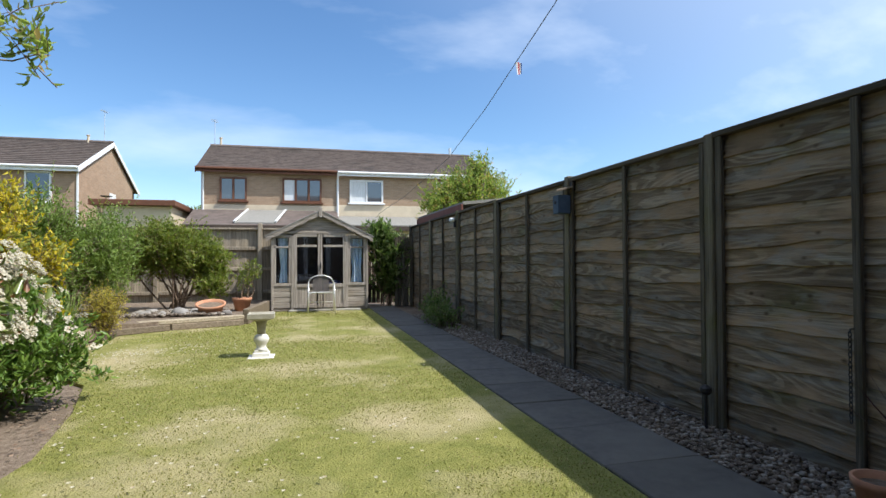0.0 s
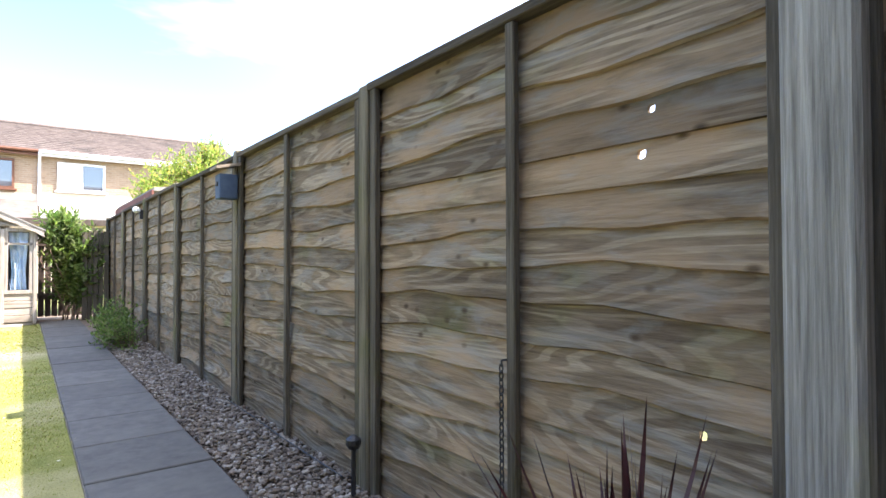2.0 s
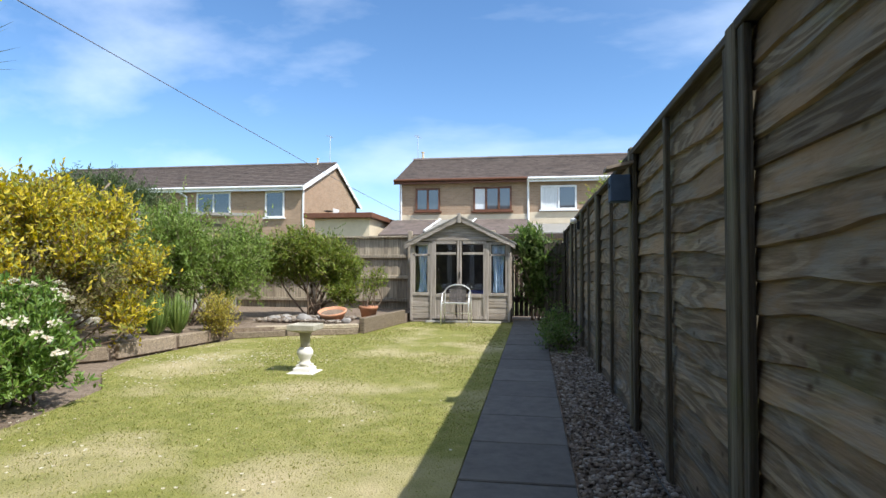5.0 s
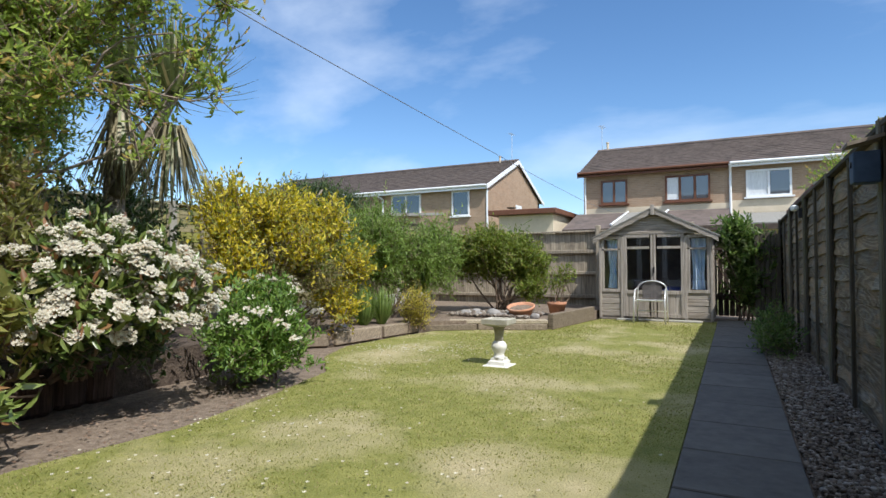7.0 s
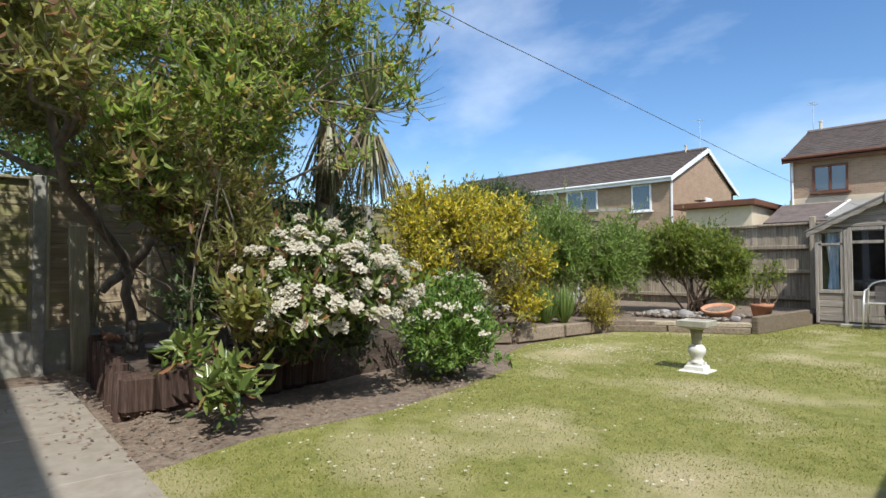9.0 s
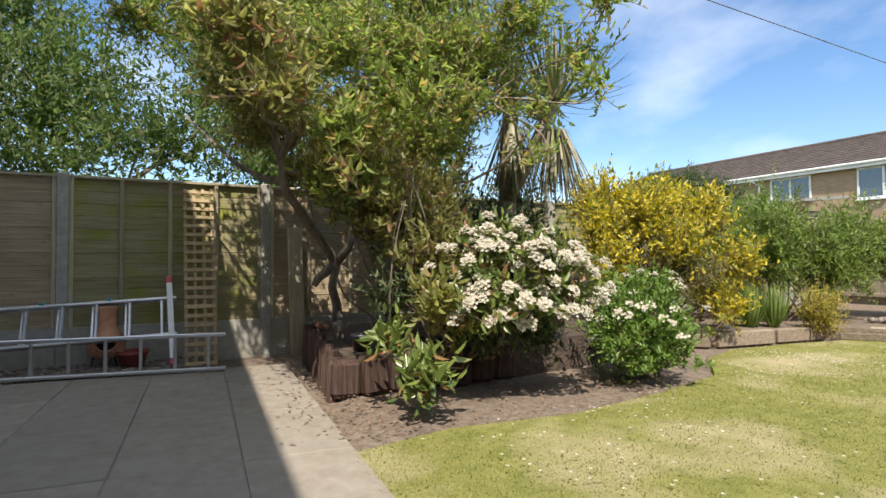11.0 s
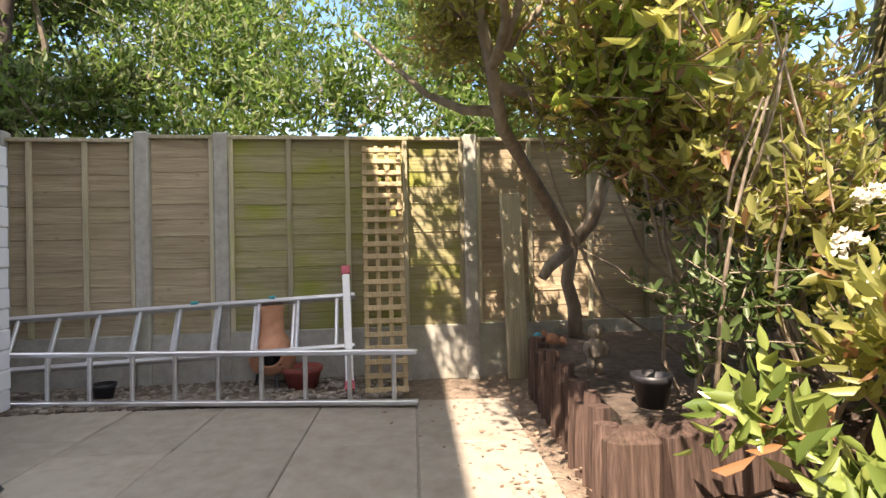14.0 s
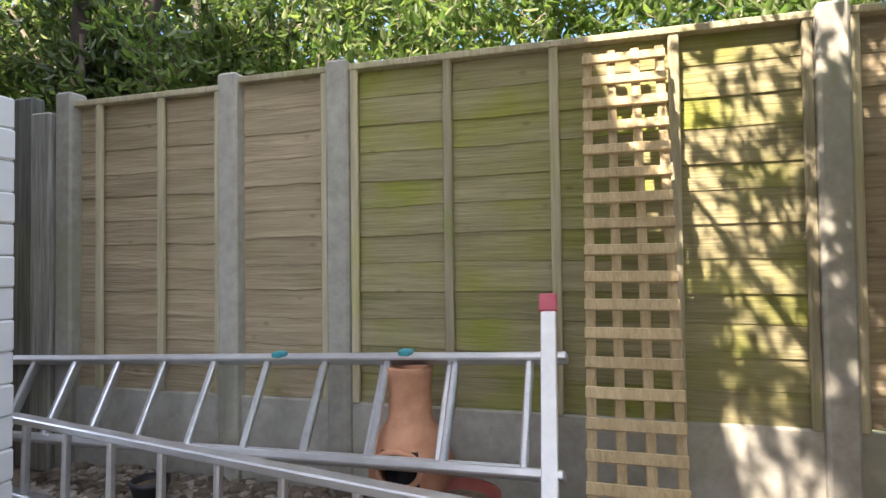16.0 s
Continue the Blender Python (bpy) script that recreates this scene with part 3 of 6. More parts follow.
def sprigs(blobs, twigs, per, leaf, width, reach=0.25, up=0.35, droop=0.0, shell=0.55):
    """Leaves set along short twigs in uneven clumps. blobs: (x, y, z, rx, ry, rz). Returns the arrays of blades_mesh and the twigs' ends."""
    bl = np.array(blobs, float)
    vol = bl[:, 3] * bl[:, 4] * bl[:, 5]
    pick = RNG.choice(len(bl), twigs, p=vol ** 0.75 / (vol ** 0.75).sum())
    d = unit(RNG.normal(size=(twigs, 3)))
    r = shell + (1 - shell) * RNG.random(twigs) ** 0.7
    lump = 0.78 + 0.3 * np.sin(d[:, 0] * 5 + pick) * np.sin(d[:, 1] * 6 + 2 * pick) + 0.12 * RNG.normal(size=twigs)
    c = bl[pick, :3] + d * bl[pick, 3:] * (r * lump)[:, None]
    way = unit(d * 0.8 + RNG.normal(size=(twigs, 3)) * 0.5 + np.array([0, 0, up - droop]))
    ln = reach * (0.5 + RNG.random(twigs))
    start = c - way * ln[:, None] * 0.5
    u = (np.arange(per) + RNG.random((twigs, per))) / per
    base = start[:, None, :] + way[:, None, :] * (ln[:, None] * u)[:, :, None]
    lw = unit((way[:, None, :] * 0.55 + RNG.normal(size=(twigs, per, 3)) * 0.75 + np.array([0, 0, 0.12 - droop])).reshape(-1, 3))
    sd = unit(np.cross(lw, unit(RNG.normal(size=lw.shape) * 0.55 + np.array([0, 0, 1.0]))))
    n = twigs * per
    size = 0.6 + 0.6 * RNG.random(n)
    return base.reshape(-1, 3), lw, sd, leaf * size, width * size, start, start + way * ln[:, None]


def crown(name, parent, blobs, twigs, per, leaf, width, mat, label="", **kw):
    b, w, s, l, wd, t0, t1 = sprigs(blobs, twigs, per, leaf, width, **kw)
    ob = new(name, blades_mesh(name, b, w, s, l, wd, mat, 0.25, 0.22, 0))
    ob.parent = parent
    return tagged(ob, label), t0, t1


def twigs_of(name, parent, t0, t1, mat, r=0.003, every=1):
    """Thin stems, three-sided."""
    t0, t1 = t0[::every], t1[::every]
    n = len(t0)
    d = unit(t1 - t0)
    a = unit(np.cross(d, unit(RNG.normal(size=d.shape))))
    b = np.cross(d, a)
    ring = [a, -0.5 * a + 0.87 * b, -0.5 * a - 0.87 * b]
    v = np.stack([t0 + q * r for q in ring] + [t1 + q * r * 0.4 for q in ring], 1).reshape(-1, 3)
    k = np.arange(n)[:, None] * 6
    q = np.concatenate([k + [i, (i + 1) % 3, 3 + (i + 1) % 3, 3 + i] for i in range(3)], 1).reshape(-1)
    me = bpy.data.meshes.new(name)
    me.vertices.add(len(v)); me.vertices.foreach_set("co", v.astype(np.float32).ravel())
    me.loops.add(len(q)); me.loops.foreach_set("vertex_index", q.astype(np.int32))
    me.polygons.add(3 * n); me.polygons.foreach_set("loop_start", np.arange(0, 12 * n, 4, dtype=np.int32))
    me.materials.append(M[mat]); me.update(calc_edges=True)
    ob = new(name, me)
    ob.parent = parent
    return tagged(ob, kind="stuff")


def bough(p0, p1, r0, r1, wob=0.08, n=6):
    """Points and radii of a crooked limb."""
    p0, p1 = Vector(p0), Vector(p1)
    ln = (p1 - p0).length
    k1, k2 = Vector(RNG.normal(size=3)), Vector(RNG.normal(size=3))
    pts, rad = [], []
    for i in range(n + 1):
        u = i / n
        j = (k1 * math.sin(math.pi * u) + k2 * math.sin(2 * math.pi * u) * 0.6) * wob * ln * 0.7
        pts.append(p0.lerp(p1, u) + j)
        rad.append(r0 + (r1 - r0) * u)
    return pts, rad

# ---- ground ----
solid("ground", Geo().add([(-300, -300, -0.09), (300, -300, -0.09), (300, 400, -0.09), (-300, 400, -0.09)], [(0, 1, 2, 3)]), "far_ground",
      "green and brown open ground beyond the garden", "ground", kind="structure")
LAWN = [(-1.15, 1.62), (1.73, 1.4), (1.73, 12.3), (-0.3, 11.95), (-0.75, 10.2), (-1.0, 9.75), (-1.7, 9.3), (-2.3, 8.7), (-2.45, 7.6), (-2.5, 6.7), (-2.2, 5.9),
        (-1.6, 5.2), (-1.35, 4.2), (-1.2, 3.2), (-1.3, 2.3)]


def inside(px, py, ring):
    hit = np.zeros(len(px), bool)
    for (x0, y0), (x1, y1) in zip(ring, ring[1:] + ring[:1]):
        hit ^= ((y0 > py) != (y1 > py)) & (px < (x1 - x0) * (py - y0) / (y1 - y0 + 1e-12) + x0)
    return hit


# soil of the whole plot, gently uneven
g = Geo()
nx, ny = 60, 110
for j in range(ny + 1):
    for i in range(nx + 1):
        x, y = -5.2 + 8.2 * i / nx, -2.6 + 17.0 * j / ny
        g.v.append((x, y, -0.022 + 0.012 * noise.noise((x * 2.1, y * 2.1, 0)) - (0.03 if y < 1.9 else 0)))
for j in range(ny):
    for i in range(nx):
        k = j * (nx + 1) + i
        g.f.append((k, k + 1, k + nx + 2, k + nx + 1))
solid("soil", g, "soil", "dry brown garden soil with scattered litter", "soil", kind="structure", smooth=True)
solid("lawn", Geo().prism(LAWN, -0.05, 0.004), "turf", "sunlit lawn with dry straw-coloured patches", "lawn", kind="structure")

# grass blades, thinner on the dry patches
N = 150000
px, py = RNG.uniform(-2.6, 1.76, N), 1.38 + 10.75 * RNG.random(N) ** 1.35
ok = inside(px + RNG.normal(size=N) * 0.03, py + RNG.normal(size=N) * 0.03, LAWN)
px, py = px[ok], py[ok]
dry = np.array([noise.noise((x * 0.8, y * 0.8, 3.0)) for x, y in zip(px, py)])
keep = RNG.random(len(px)) > np.clip(dry * 2.2 + 0.2, 0.05, 0.85)
px, py = px[keep], py[keep]
n = len(px)
way = unit(np.stack([RNG.normal(size=n), RNG.normal(size=n), np.full(n, 0.8)], 1))
side = unit(np.cross(way, unit(RNG.normal(size=(n, 3)))))
far = np.clip(py / 6, 0.6, 1.8)
grass = new("grass", blades_mesh("grass", np.stack([px, py, np.full(n, 0.0)], 1), way, side, 0.008 + 0.015 * RNG.random(n), 0.006 * far, "l_grass", 0.4, 0.1))
tagged(grass, "short sunlit grass blades, green and straw-coloured", "grass", kind="stuff")

# clover and daisies in drifts
cx, cy = [], []
for (x, y, s, k) in ((-1.75, 6.6, 0.33, 150), (-0.85, 6.9, 0.4, 110), (-1.3, 5.6, 0.4, 40), (-1.0, 3.6, 0.5, 45), (-0.6, 2.6, 0.6, 35), (0.2, 2.4, 0.7, 26), (0.9, 3.0, 0.5, 22), (-1.6, 7.7, 0.5, 30), (0.3, 4.5, 1.0, 26), (-0.3, 8.5, 1.1, 26)):
    cx += list(RNG.normal(x, s, k)); cy += list(RNG.normal(y, s * 0.6, k))
cx, cy = np.array(cx), np.array(cy)
ok = inside(cx, cy, LAWN); cx, cy = cx[ok], cy[ok]
n = len(cx) * 6
a = np.tile(np.arange(6) * math.pi / 3, len(cx)) + RNG.random(n) * 0.3
way = unit(np.stack([np.cos(a), np.sin(a), np.full(n, 0.35)], 1))
side = unit(np.cross(way, np.array([[0, 0, 1.0]])))
base = np.stack([np.repeat(cx, 6), np.repeat(cy, 6), np.repeat(0.03 + 0.025 * RNG.random(len(cx)), 6)], 1)
tagged(new("lawn_daisies", blades_mesh("lawn_daisies", base, way, side, np.full(n, 0.0125), np.full(n, 0.011), "petal", 0.1, 0.1)),
       "small white daisies and clover in the lawn", "daisies", kind="stuff")


# ---- paving ----
# the house and its patio stand a few degrees off the line of the fences
TURN = Matrix.Translation((-2.95, -0.7, 0)) @ Matrix.Rotation(radians(-4.5), 4, "Z") @ Matrix.Translation((2.95, 0.7, 0))


def paving(name, label, mat, xs, ys, z, gap=0.006):
    bed = solid(name, Geo().box(xs[0], xs[-1], ys[0], ys[-1], z - 0.09, z - 0.012), "mortar", label, "paving", kind="structure")
    rows = {}
    for i in range(len(xs) - 1):
        for j in range(len(ys) - 1):
            w, h = xs[i + 1] - xs[i] - gap, ys[j + 1] - ys[j] - gap
            key = (round(w, 3), round(h, 3))
            if key not in rows:
                rows[key] = mesh_of("slab", Geo().box(-w / 2, w / 2, -h / 2, h / 2, -0.04, 0, 0.006), mat)
            piece("slab", rows[key], bed, pose((xs[i] + xs[i + 1]) / 2, (ys[j] + ys[j + 1]) / 2, z + RNG.uniform(-0.003, 0.003), RNG.normal() * 0.2, RNG.normal() * 0.2, 0))
    return bed


paving("garden_path", "grey concrete paving slab path beside the fence", "slab", [1.735, 2.325], [1.405] + [1.66 + 0.645 * i for i in range(18)], 0.012)
PATIO = paving("patio", "buff concrete patio of large slabs outside the house", "patio", [-4.3, -3.45, -2.45, -1.45, -0.45, 0.55, 1.55, 2.55], [-0.68, -0.097, 0.546, 1.17, 1.768], 0.004)
PATIO.matrix_basis = TURN

PASSAGE = paving("side_passage", "buff concrete slabs of the side passage", "patio", [-4.3, -3.7, -3.05], [-3.6, -2.7, -1.7, -0.685], 0.004)
PASSAGE.matrix_basis = TURN

# gravel strips
def stones(name, label, count, x0, x1, y0, y1, z, size, mat="stone"):
    t = (1 + 5 ** 0.5) / 2
    iv = unit(np.array([(-1, t, 0), (1, t, 0), (-1, -t, 0), (1, -t, 0), (0, -1, t), (0, 1, t), (0, -1, -t), (0, 1, -t), (t, 0, -1), (t, 0, 1), (-t, 0, -1), (-t, 0, 1)], float))
    fi = np.array([(0, 11, 5), (0, 5, 1), (0, 1, 7), (0, 7, 10), (0, 10, 11), (1, 5, 9), (5, 11, 4), (11, 10, 2), (10, 7, 6), (7, 1, 8),
                   (3, 9, 4), (3, 4, 2), (3, 2, 6), (3, 6, 8), (3, 8, 9), (4, 9, 5), (2, 4, 11), (6, 2, 10), (8, 6, 7), (9, 8, 1)])
    c = np.stack([RNG.uniform(x0, x1, count), RNG.uniform(y0, y1, count), z + RNG.uniform(-0.008, 0.012, count)], 1)
    s = size * (0.5 + RNG.random(count)) [:, None] * np.stack([0.8 + 0.5 * RNG.random(count), 0.8 + 0.5 * RNG.random(count), 0.5 + 0.3 * RNG.random(count)], 1)
    v = (iv[None] * (0.85 + 0.3 * RNG.random((count, 12, 1)))) * s[:, None, :]
    a = RNG.random(count) * 6.28
    ca, sa = np.cos(a)[:, None], np.sin(a)[:, None]
    v = np.stack([v[:, :, 0] * ca - v[:, :, 1] * sa, v[:, :, 0] * sa + v[:, :, 1] * ca, v[:, :, 2]], 2) + c[:, None, :]
    me = bpy.data.meshes.new(name)
    tri = (fi[None] + np.arange(count)[:, None, None] * 12).reshape(-1)
    nt = 20 * count
    me.vertices.add(12 * count); me.vertices.foreach_set("co", v.astype(np.float32).ravel())
    me.loops.add(nt * 3); me.loops.foreach_set("vertex_index", tri.astype(np.int32))
    me.polygons.add(nt); me.polygons.foreach_set("loop_start", np.arange(0, nt * 3, 3, dtype=np.int32))
    me.materials.append(M[mat]); me.update(calc_edges=True)
    return tagged(new(name, me), label, "gravel", kind="stuff")


def pebble_mat():
    m = surf("pebbles", (0.2, 0.175, 0.15), (0.3, 0.27, 0.23), 30, rough=0.85, bump=0.2, grain=200, vary=0)
    n, l = m.node_tree.nodes, m.node_tree.links
    ge, rp = n.new("ShaderNodeNewGeometry"), n.new("ShaderNodeValToRGB")
    rp.color_ramp.elements[0].color, rp.color_ramp.elements[1].color = (0.1, 0.08, 0.065, 1), (0.36, 0.33, 0.29, 1)
    e = rp.color_ramp.elements.new(0.6); e.color = (0.2, 0.16, 0.125, 1)
    l.new(ge.outputs["Random Per Island"], rp.inputs["Fac"]); l.new(rp.outputs["Color"], n["Principled BSDF"].inputs["Base Color"])
    return m


M["stone"] = pebble_mat()
stones("gravel", "grey-brown gravel strip between path and fence", 15000, 2.34, 2.82, 0.9, 10.5, 0.0, 0.0125)
stones("gravel", "mixed shingle bed under the ladders", 4200, -4.95, -4.32, -1.7, 1.2, 0.0, 0.024)
stones("gravel", "stone chippings on the rockery bed", 900, -2.5, -1.0, 9.6, 10.6, 0.2, 0.03)


# ---- timber fence on the sunny side, waney boards ----
def waney(length, height, thick, seed, wave=1.0):
    """A board with one wavy edge, running along y from 0."""
    r = np.random.default_rng(seed)
    n = 14
    ph = r.random(4) * 6.28
    g = Geo()
    for i in range(n + 1):
        u = i / n
        e = wave * (0.012 * math.sin(u * 5 + ph[0]) + 0.008 * math.sin(u * 11 + ph[1]) + 0.004 * math.sin(u * 25 + ph[2]))
        t = height + 0.005 * math.sin(u * 4 + ph[3])
        g.v += [(0, u * length, e), (-thick, u * length, e + 0.004), (-thick, u * length, t), (0, u * length, t)]
    for i in range(n):
        k = 4 * i
        for a, b in ((0, 1), (1, 2), (2, 3), (3, 0)):
            g.f.append((k + a, k + 4 + a, k + 4 + b, k + b))
    g.f += [(0, 1, 2, 3), (4 * n + 3, 4 * n + 2, 4 * n + 1, 4 * n)]
    return g


FENCE = thing("fence_right", "weathered brown waney-lap timber fence in shade", "fence", kind="structure")
POSTS_R = [-1.15, 0.88, 2.755, 4.74, 6.82, 8.75, 10.75, 12.85]
BOARDS = {}


def holed(length, height, thick, y, z, r):
    """A straight board with a knot hole right through it."""
    g = Geo()
    for x in (0.0, -thick):
        g.v += [(x, 0, 0), (x, length, 0), (x, length, height), (x, 0, height), (x, y - 2 * r, 0), (x, y + 2 * r, 0), (x, y + 2 * r, height), (x, y - 2 * r, height)]
        g.v += [(x, y + r * math.cos(a) * (1.15 if k % 2 else 0.9), z + r * math.sin(a)) for k, a in enumerate(2 * math.pi * q / 8 for q in range(8))]
    for o, flip in ((0, False), (16, True)):
        f = [(0, 4, 7, 3), (5, 1, 2, 6), (4, 5, 15, 14, 13), (5, 6, 9, 8, 15), (6, 7, 11, 10, 9), (7, 4, 13, 12, 11)]
        g.f += [tuple(i + o for i in (q[::-1] if flip else q)) for q in f]
    g.f += [(i, 8 + (i - 7) % 8, 24 + (i - 7) % 8, i + 16) for i in range(8, 16)]
    g.f += [(0, 3, 19, 16), (1, 17, 18, 2), (0, 16, 20, 4), (4, 20, 21, 5), (5, 21, 17, 1), (3, 7, 23, 19), (7, 6, 22, 23), (6, 2, 18, 22)]
    return g


def panel_boards(parent, x, y0, y1, z0, z1, rows, mat, face, seeds=6, holes={}):
    w = round(y1 - y0, 2)
    step = (z1 - z0) / rows
    for k in range(rows):
        s = int(RNG.integers(seeds))
        key = (w, round(step, 3), s, mat)
        if key not in BOARDS:
            BOARDS[key] = mesh_of("board", waney(w, step + (0.045 if face < 0 else 0.03), 0.017 if face < 0 else 0.006, s * 7 + int(w * 100), 1.15 if face < 0 else 0.3), mat)
        z = z0 + k * step + RNG.uniform(-0.006, 0.006)
        if k in holes:
            BOARDS[key] = mesh_of("board", holed(w, step + 0.04, 0.013, holes[k][0] - y0, holes[k][1] - z, holes[k][2]), mat)
            piece("board", BOARDS.pop(key), parent, Matrix.Translation((x, y0, z)) @ pose(0, 0, 0, 0, face * -7.0, 0))
            continue
        m = Matrix.Translation((x - face * 0.002 * (k % 2), y0, z)) @ pose(0, 0, 0, RNG.normal() * 0.22, face * (-2.8 if face > 0 else -8.5), 0)
        if face > 0:
            m = m @ Matrix.Diagonal((-1, 1, 1, 1))
        piece("board", BOARDS[key], parent, m)


for a, b in zip(POSTS_R, POSTS_R[1:]):
    pan = thing("fence_panel", "weathered waney-lap fence panel, brown and grey", "fence panel", kind="structure")
    pan.parent = FENCE
    top = 1.86 + 0.012 * math.sin(a * 2.2)
    panel_boards(pan, 2.82, a + 0.05, b - 0.05, -0.03, top - 0.02, 16, "board", -1, holes={12: (1.28, 1.464, 0.013), 11: (1.31, 1.348, 0.015), 5: (1.15, 0.64, 0.012)} if a == 0.88 else {})
    mid = (a + b) / 2 - (0.045 if a == 0.88 else 0.0)
    for y, w in ((a + 0.075, 0.042), (mid, 0.042), (b - 0.08, 0.05)):
        part("batten", Geo().box(2.772, 2.8, y - w / 2, y + w / 2, 0.0, top - 0.02), "batten", pan)
    part("cap_rail", Geo().box(2.768, 2.86, a + 0.03, b - 0.03, top - 0.018, top + 0.018), "cap", pan)
for i, y in enumerate(POSTS_R):
    wide = i == 1
    g = Geo().box(2.715, 2.82, y - 0.09, y + 0.05, -0.3, 2.0, 0.012) if wide else Geo().box(2.762, 2.86, y - 0.04, y + 0.04, -0.3, 1.885 + 0.01 * (i % 2), 0.008)
    part("fence_post", g, "grey_post" if wide else "post", FENCE, "thick pale grey timber post" if wide else "")
# short return of boards at the far corner
g = Geo()
for k in range(5):
    g.box(2.36 + 0.085 * k, 2.44 + 0.085 * k, 12.55 + 0.02 * (k % 2), 12.58 + 0.02 * (k % 2), 0.0, 1.6 + 0.02 * (k % 3), 0.006)
solid("side_screen", g, "batten", "dark upright board screen at the fence corner", "screen", kind="structure")

# ---- concrete-post fence ----
LF = thing("fence_left", "panel fence with concrete posts and gravel boards", "fence", kind="structure")
XL = -5.0
POSTS_L = [-1.78, -0.76, -0.175, 1.815, 3.95, 6.0, 8.0, 10.0, 12.0, 13.75]
for i, (a, b) in enumerate(zip(POSTS_L, POSTS_L[1:])):
    mossy = i == 2 or i > 3
    pan = thing("fence_panel", "green mossy fence panel" if mossy else "tan timber fence panel", "fence panel", kind="structure")
    pan.parent = LF
    top = 1.95 if i else 1.92
    panel_boards(pan, XL - 0.02, a + 0.05, b - 0.05, 0.4, top - 0.03, 12, "board_g" if mossy else "board_l", 1)
    for y in {0: (-1.57, -1.175), 1: (), 2: (0.345, 0.806, 1.274), 3: (2.325, 2.85, 3.36)}.get(i, [a + (b - a) * k / 4 for k in (1, 2, 3)]):
        part("batten", Geo().box(XL - 0.002, XL + 0.022, y - 0.02, y + 0.02, 0.4, top - 0.02), "batten_l", pan)
    for y in ((b - 0.075,) if i < 2 else (a + 0.075, b - 0.075)):
        part("batten", Geo().box(XL - 0.002, XL + 0.022, y - 0.018, y + 0.018, 0.4, top - 0.02), "batten_l", pan)
    part("cap_rail", Geo().box(XL - 0.05, XL + 0.028, a + 0.05, b - 0.05, top - 0.025, top + 0.005), "batten_l", pan)
    part("gravel_board", Geo().box(XL - 0.035, XL + 0.012, a + 0.045, b - 0.045, -0.05, 0.4, 0.006), "concrete", pan)
for y in POSTS_L:
    part("fence_post", Geo().box(XL - 0.06, XL + 0.05, y - 0.055, y + 0.055, -0.3, 1.975, 0.012), "concrete", LF)

# ---- back fence of upright boards with rails ----
BF = thing("fence_back", "grey close-board fence with horizontal rails", "fence", kind="structure")
board = mesh_of("board", Geo().box(-0.06, 0.06, 0, 0.016, 0.1, 1.8, 0.004), "rail_b")
for k in range(57):
    piece("board", board, BF, pose(-4.95 + 0.115 * k, 13.56 + 0.008 * (k % 2), RNG.uniform(-0.01, 0.01), 0, 0, RNG.normal() * 0.3))
for x0, x1 in ((-4.95, -2.95), (-2.85, -0.72), (-0.62, 1.2)):
    for z in (0.35, 0.88, 1.36):
        part("rail", Geo().box(x0, x1, 13.49, 13.555, z - 0.04, z + 0.04, 0.01), "rail_b", BF)
    part("cap_rail", Geo().box(x0, x1, 13.48, 13.6, 1.8, 1.84, 0.006), "rail_b", BF)
for x in (-2.9, -0.67, 1.25):
    part("fence_post", Geo().box(x - 0.05, x + 0.05, 13.45, 13.56, -0.3, 1.95, 0.01), "rail_b", BF)

# ---- our house, behind the walk ----
house = thing("house_near", "brown brick house with white patio door frames", "house", kind="structure")
house.matrix_basis = TURN
HY = -0.7
g = Geo()
g.box(-3.0, -2.612, HY - 0.3, HY - 0.012, -0.1, 5.4, 0.002)
g.box(-2.612, 9.0, HY - 0.3, HY - 0.012, 2.36, 5.4, 0.002)
g.box(1.6, 9.0, HY - 0.3, HY - 0.012, -0.1, 2.36, 0.002)
g.box(-3.0, -2.7, -8.0, HY - 0.31, -0.1, 5.4, 0.002)
g.box(8.7, 9.0, -8.0, HY - 0.31, -0.1, 5.4, 0.002)
g.box(-3.0, 9.0, -8.3, -8.0, -0.1, 5.4, 0.002)
part("wall", g, "brick_near", house)
part("floor", Geo().box(-2.7, 8.7, -8.0, HY - 0.32, -0.1, 0.12), "slab", house)
g = Geo().slope([(-3.15, -0.3, 5.38), (9.2, -0.3, 5.38), (9.2, -4.4, 7.4), (-3.15, -4.4, 7.4)], 0.12)
g.slope([(9.2, -8.6, 5.3), (-3.15, -8.6, 5.3), (-3.15, -4.4, 7.4), (9.2, -4.4, 7.4)], 0.12)
part("roof", g, "tile", house)
part("gutter", Geo().tube([(-3.1, -0.3, 5.33), (9.2, -0.3, 5.33)], 0.055, 8), "black", house)
# frame, sill and panes of the patio opening
part("door_sill", Geo().box(-2.68, 1.6, HY - 0.2, HY + 0.09, 0.2, 0.245, 0.008), "white", house)
part("sill_course", Geo().box(-2.61, 1.6, HY - 0.3, HY + 0.01, -0.1, 0.196, 0.004), "mortar", house)
door = part("door_frame", Geo().box(-2.61, -2.42, HY - 0.16, HY - 0.02, 0.25, 2.35, 0.008).box(-2.42, 1.6, HY - 0.16, HY - 0.02, 2.26, 2.35, 0.008)
            .box(-2.42, 1.6, HY - 0.16, HY - 0.02, 0.25, 0.34, 0.008).box(1.52, 1.6, HY - 0.16, HY - 0.02, 0.34, 2.26, 0.008), "white", house)
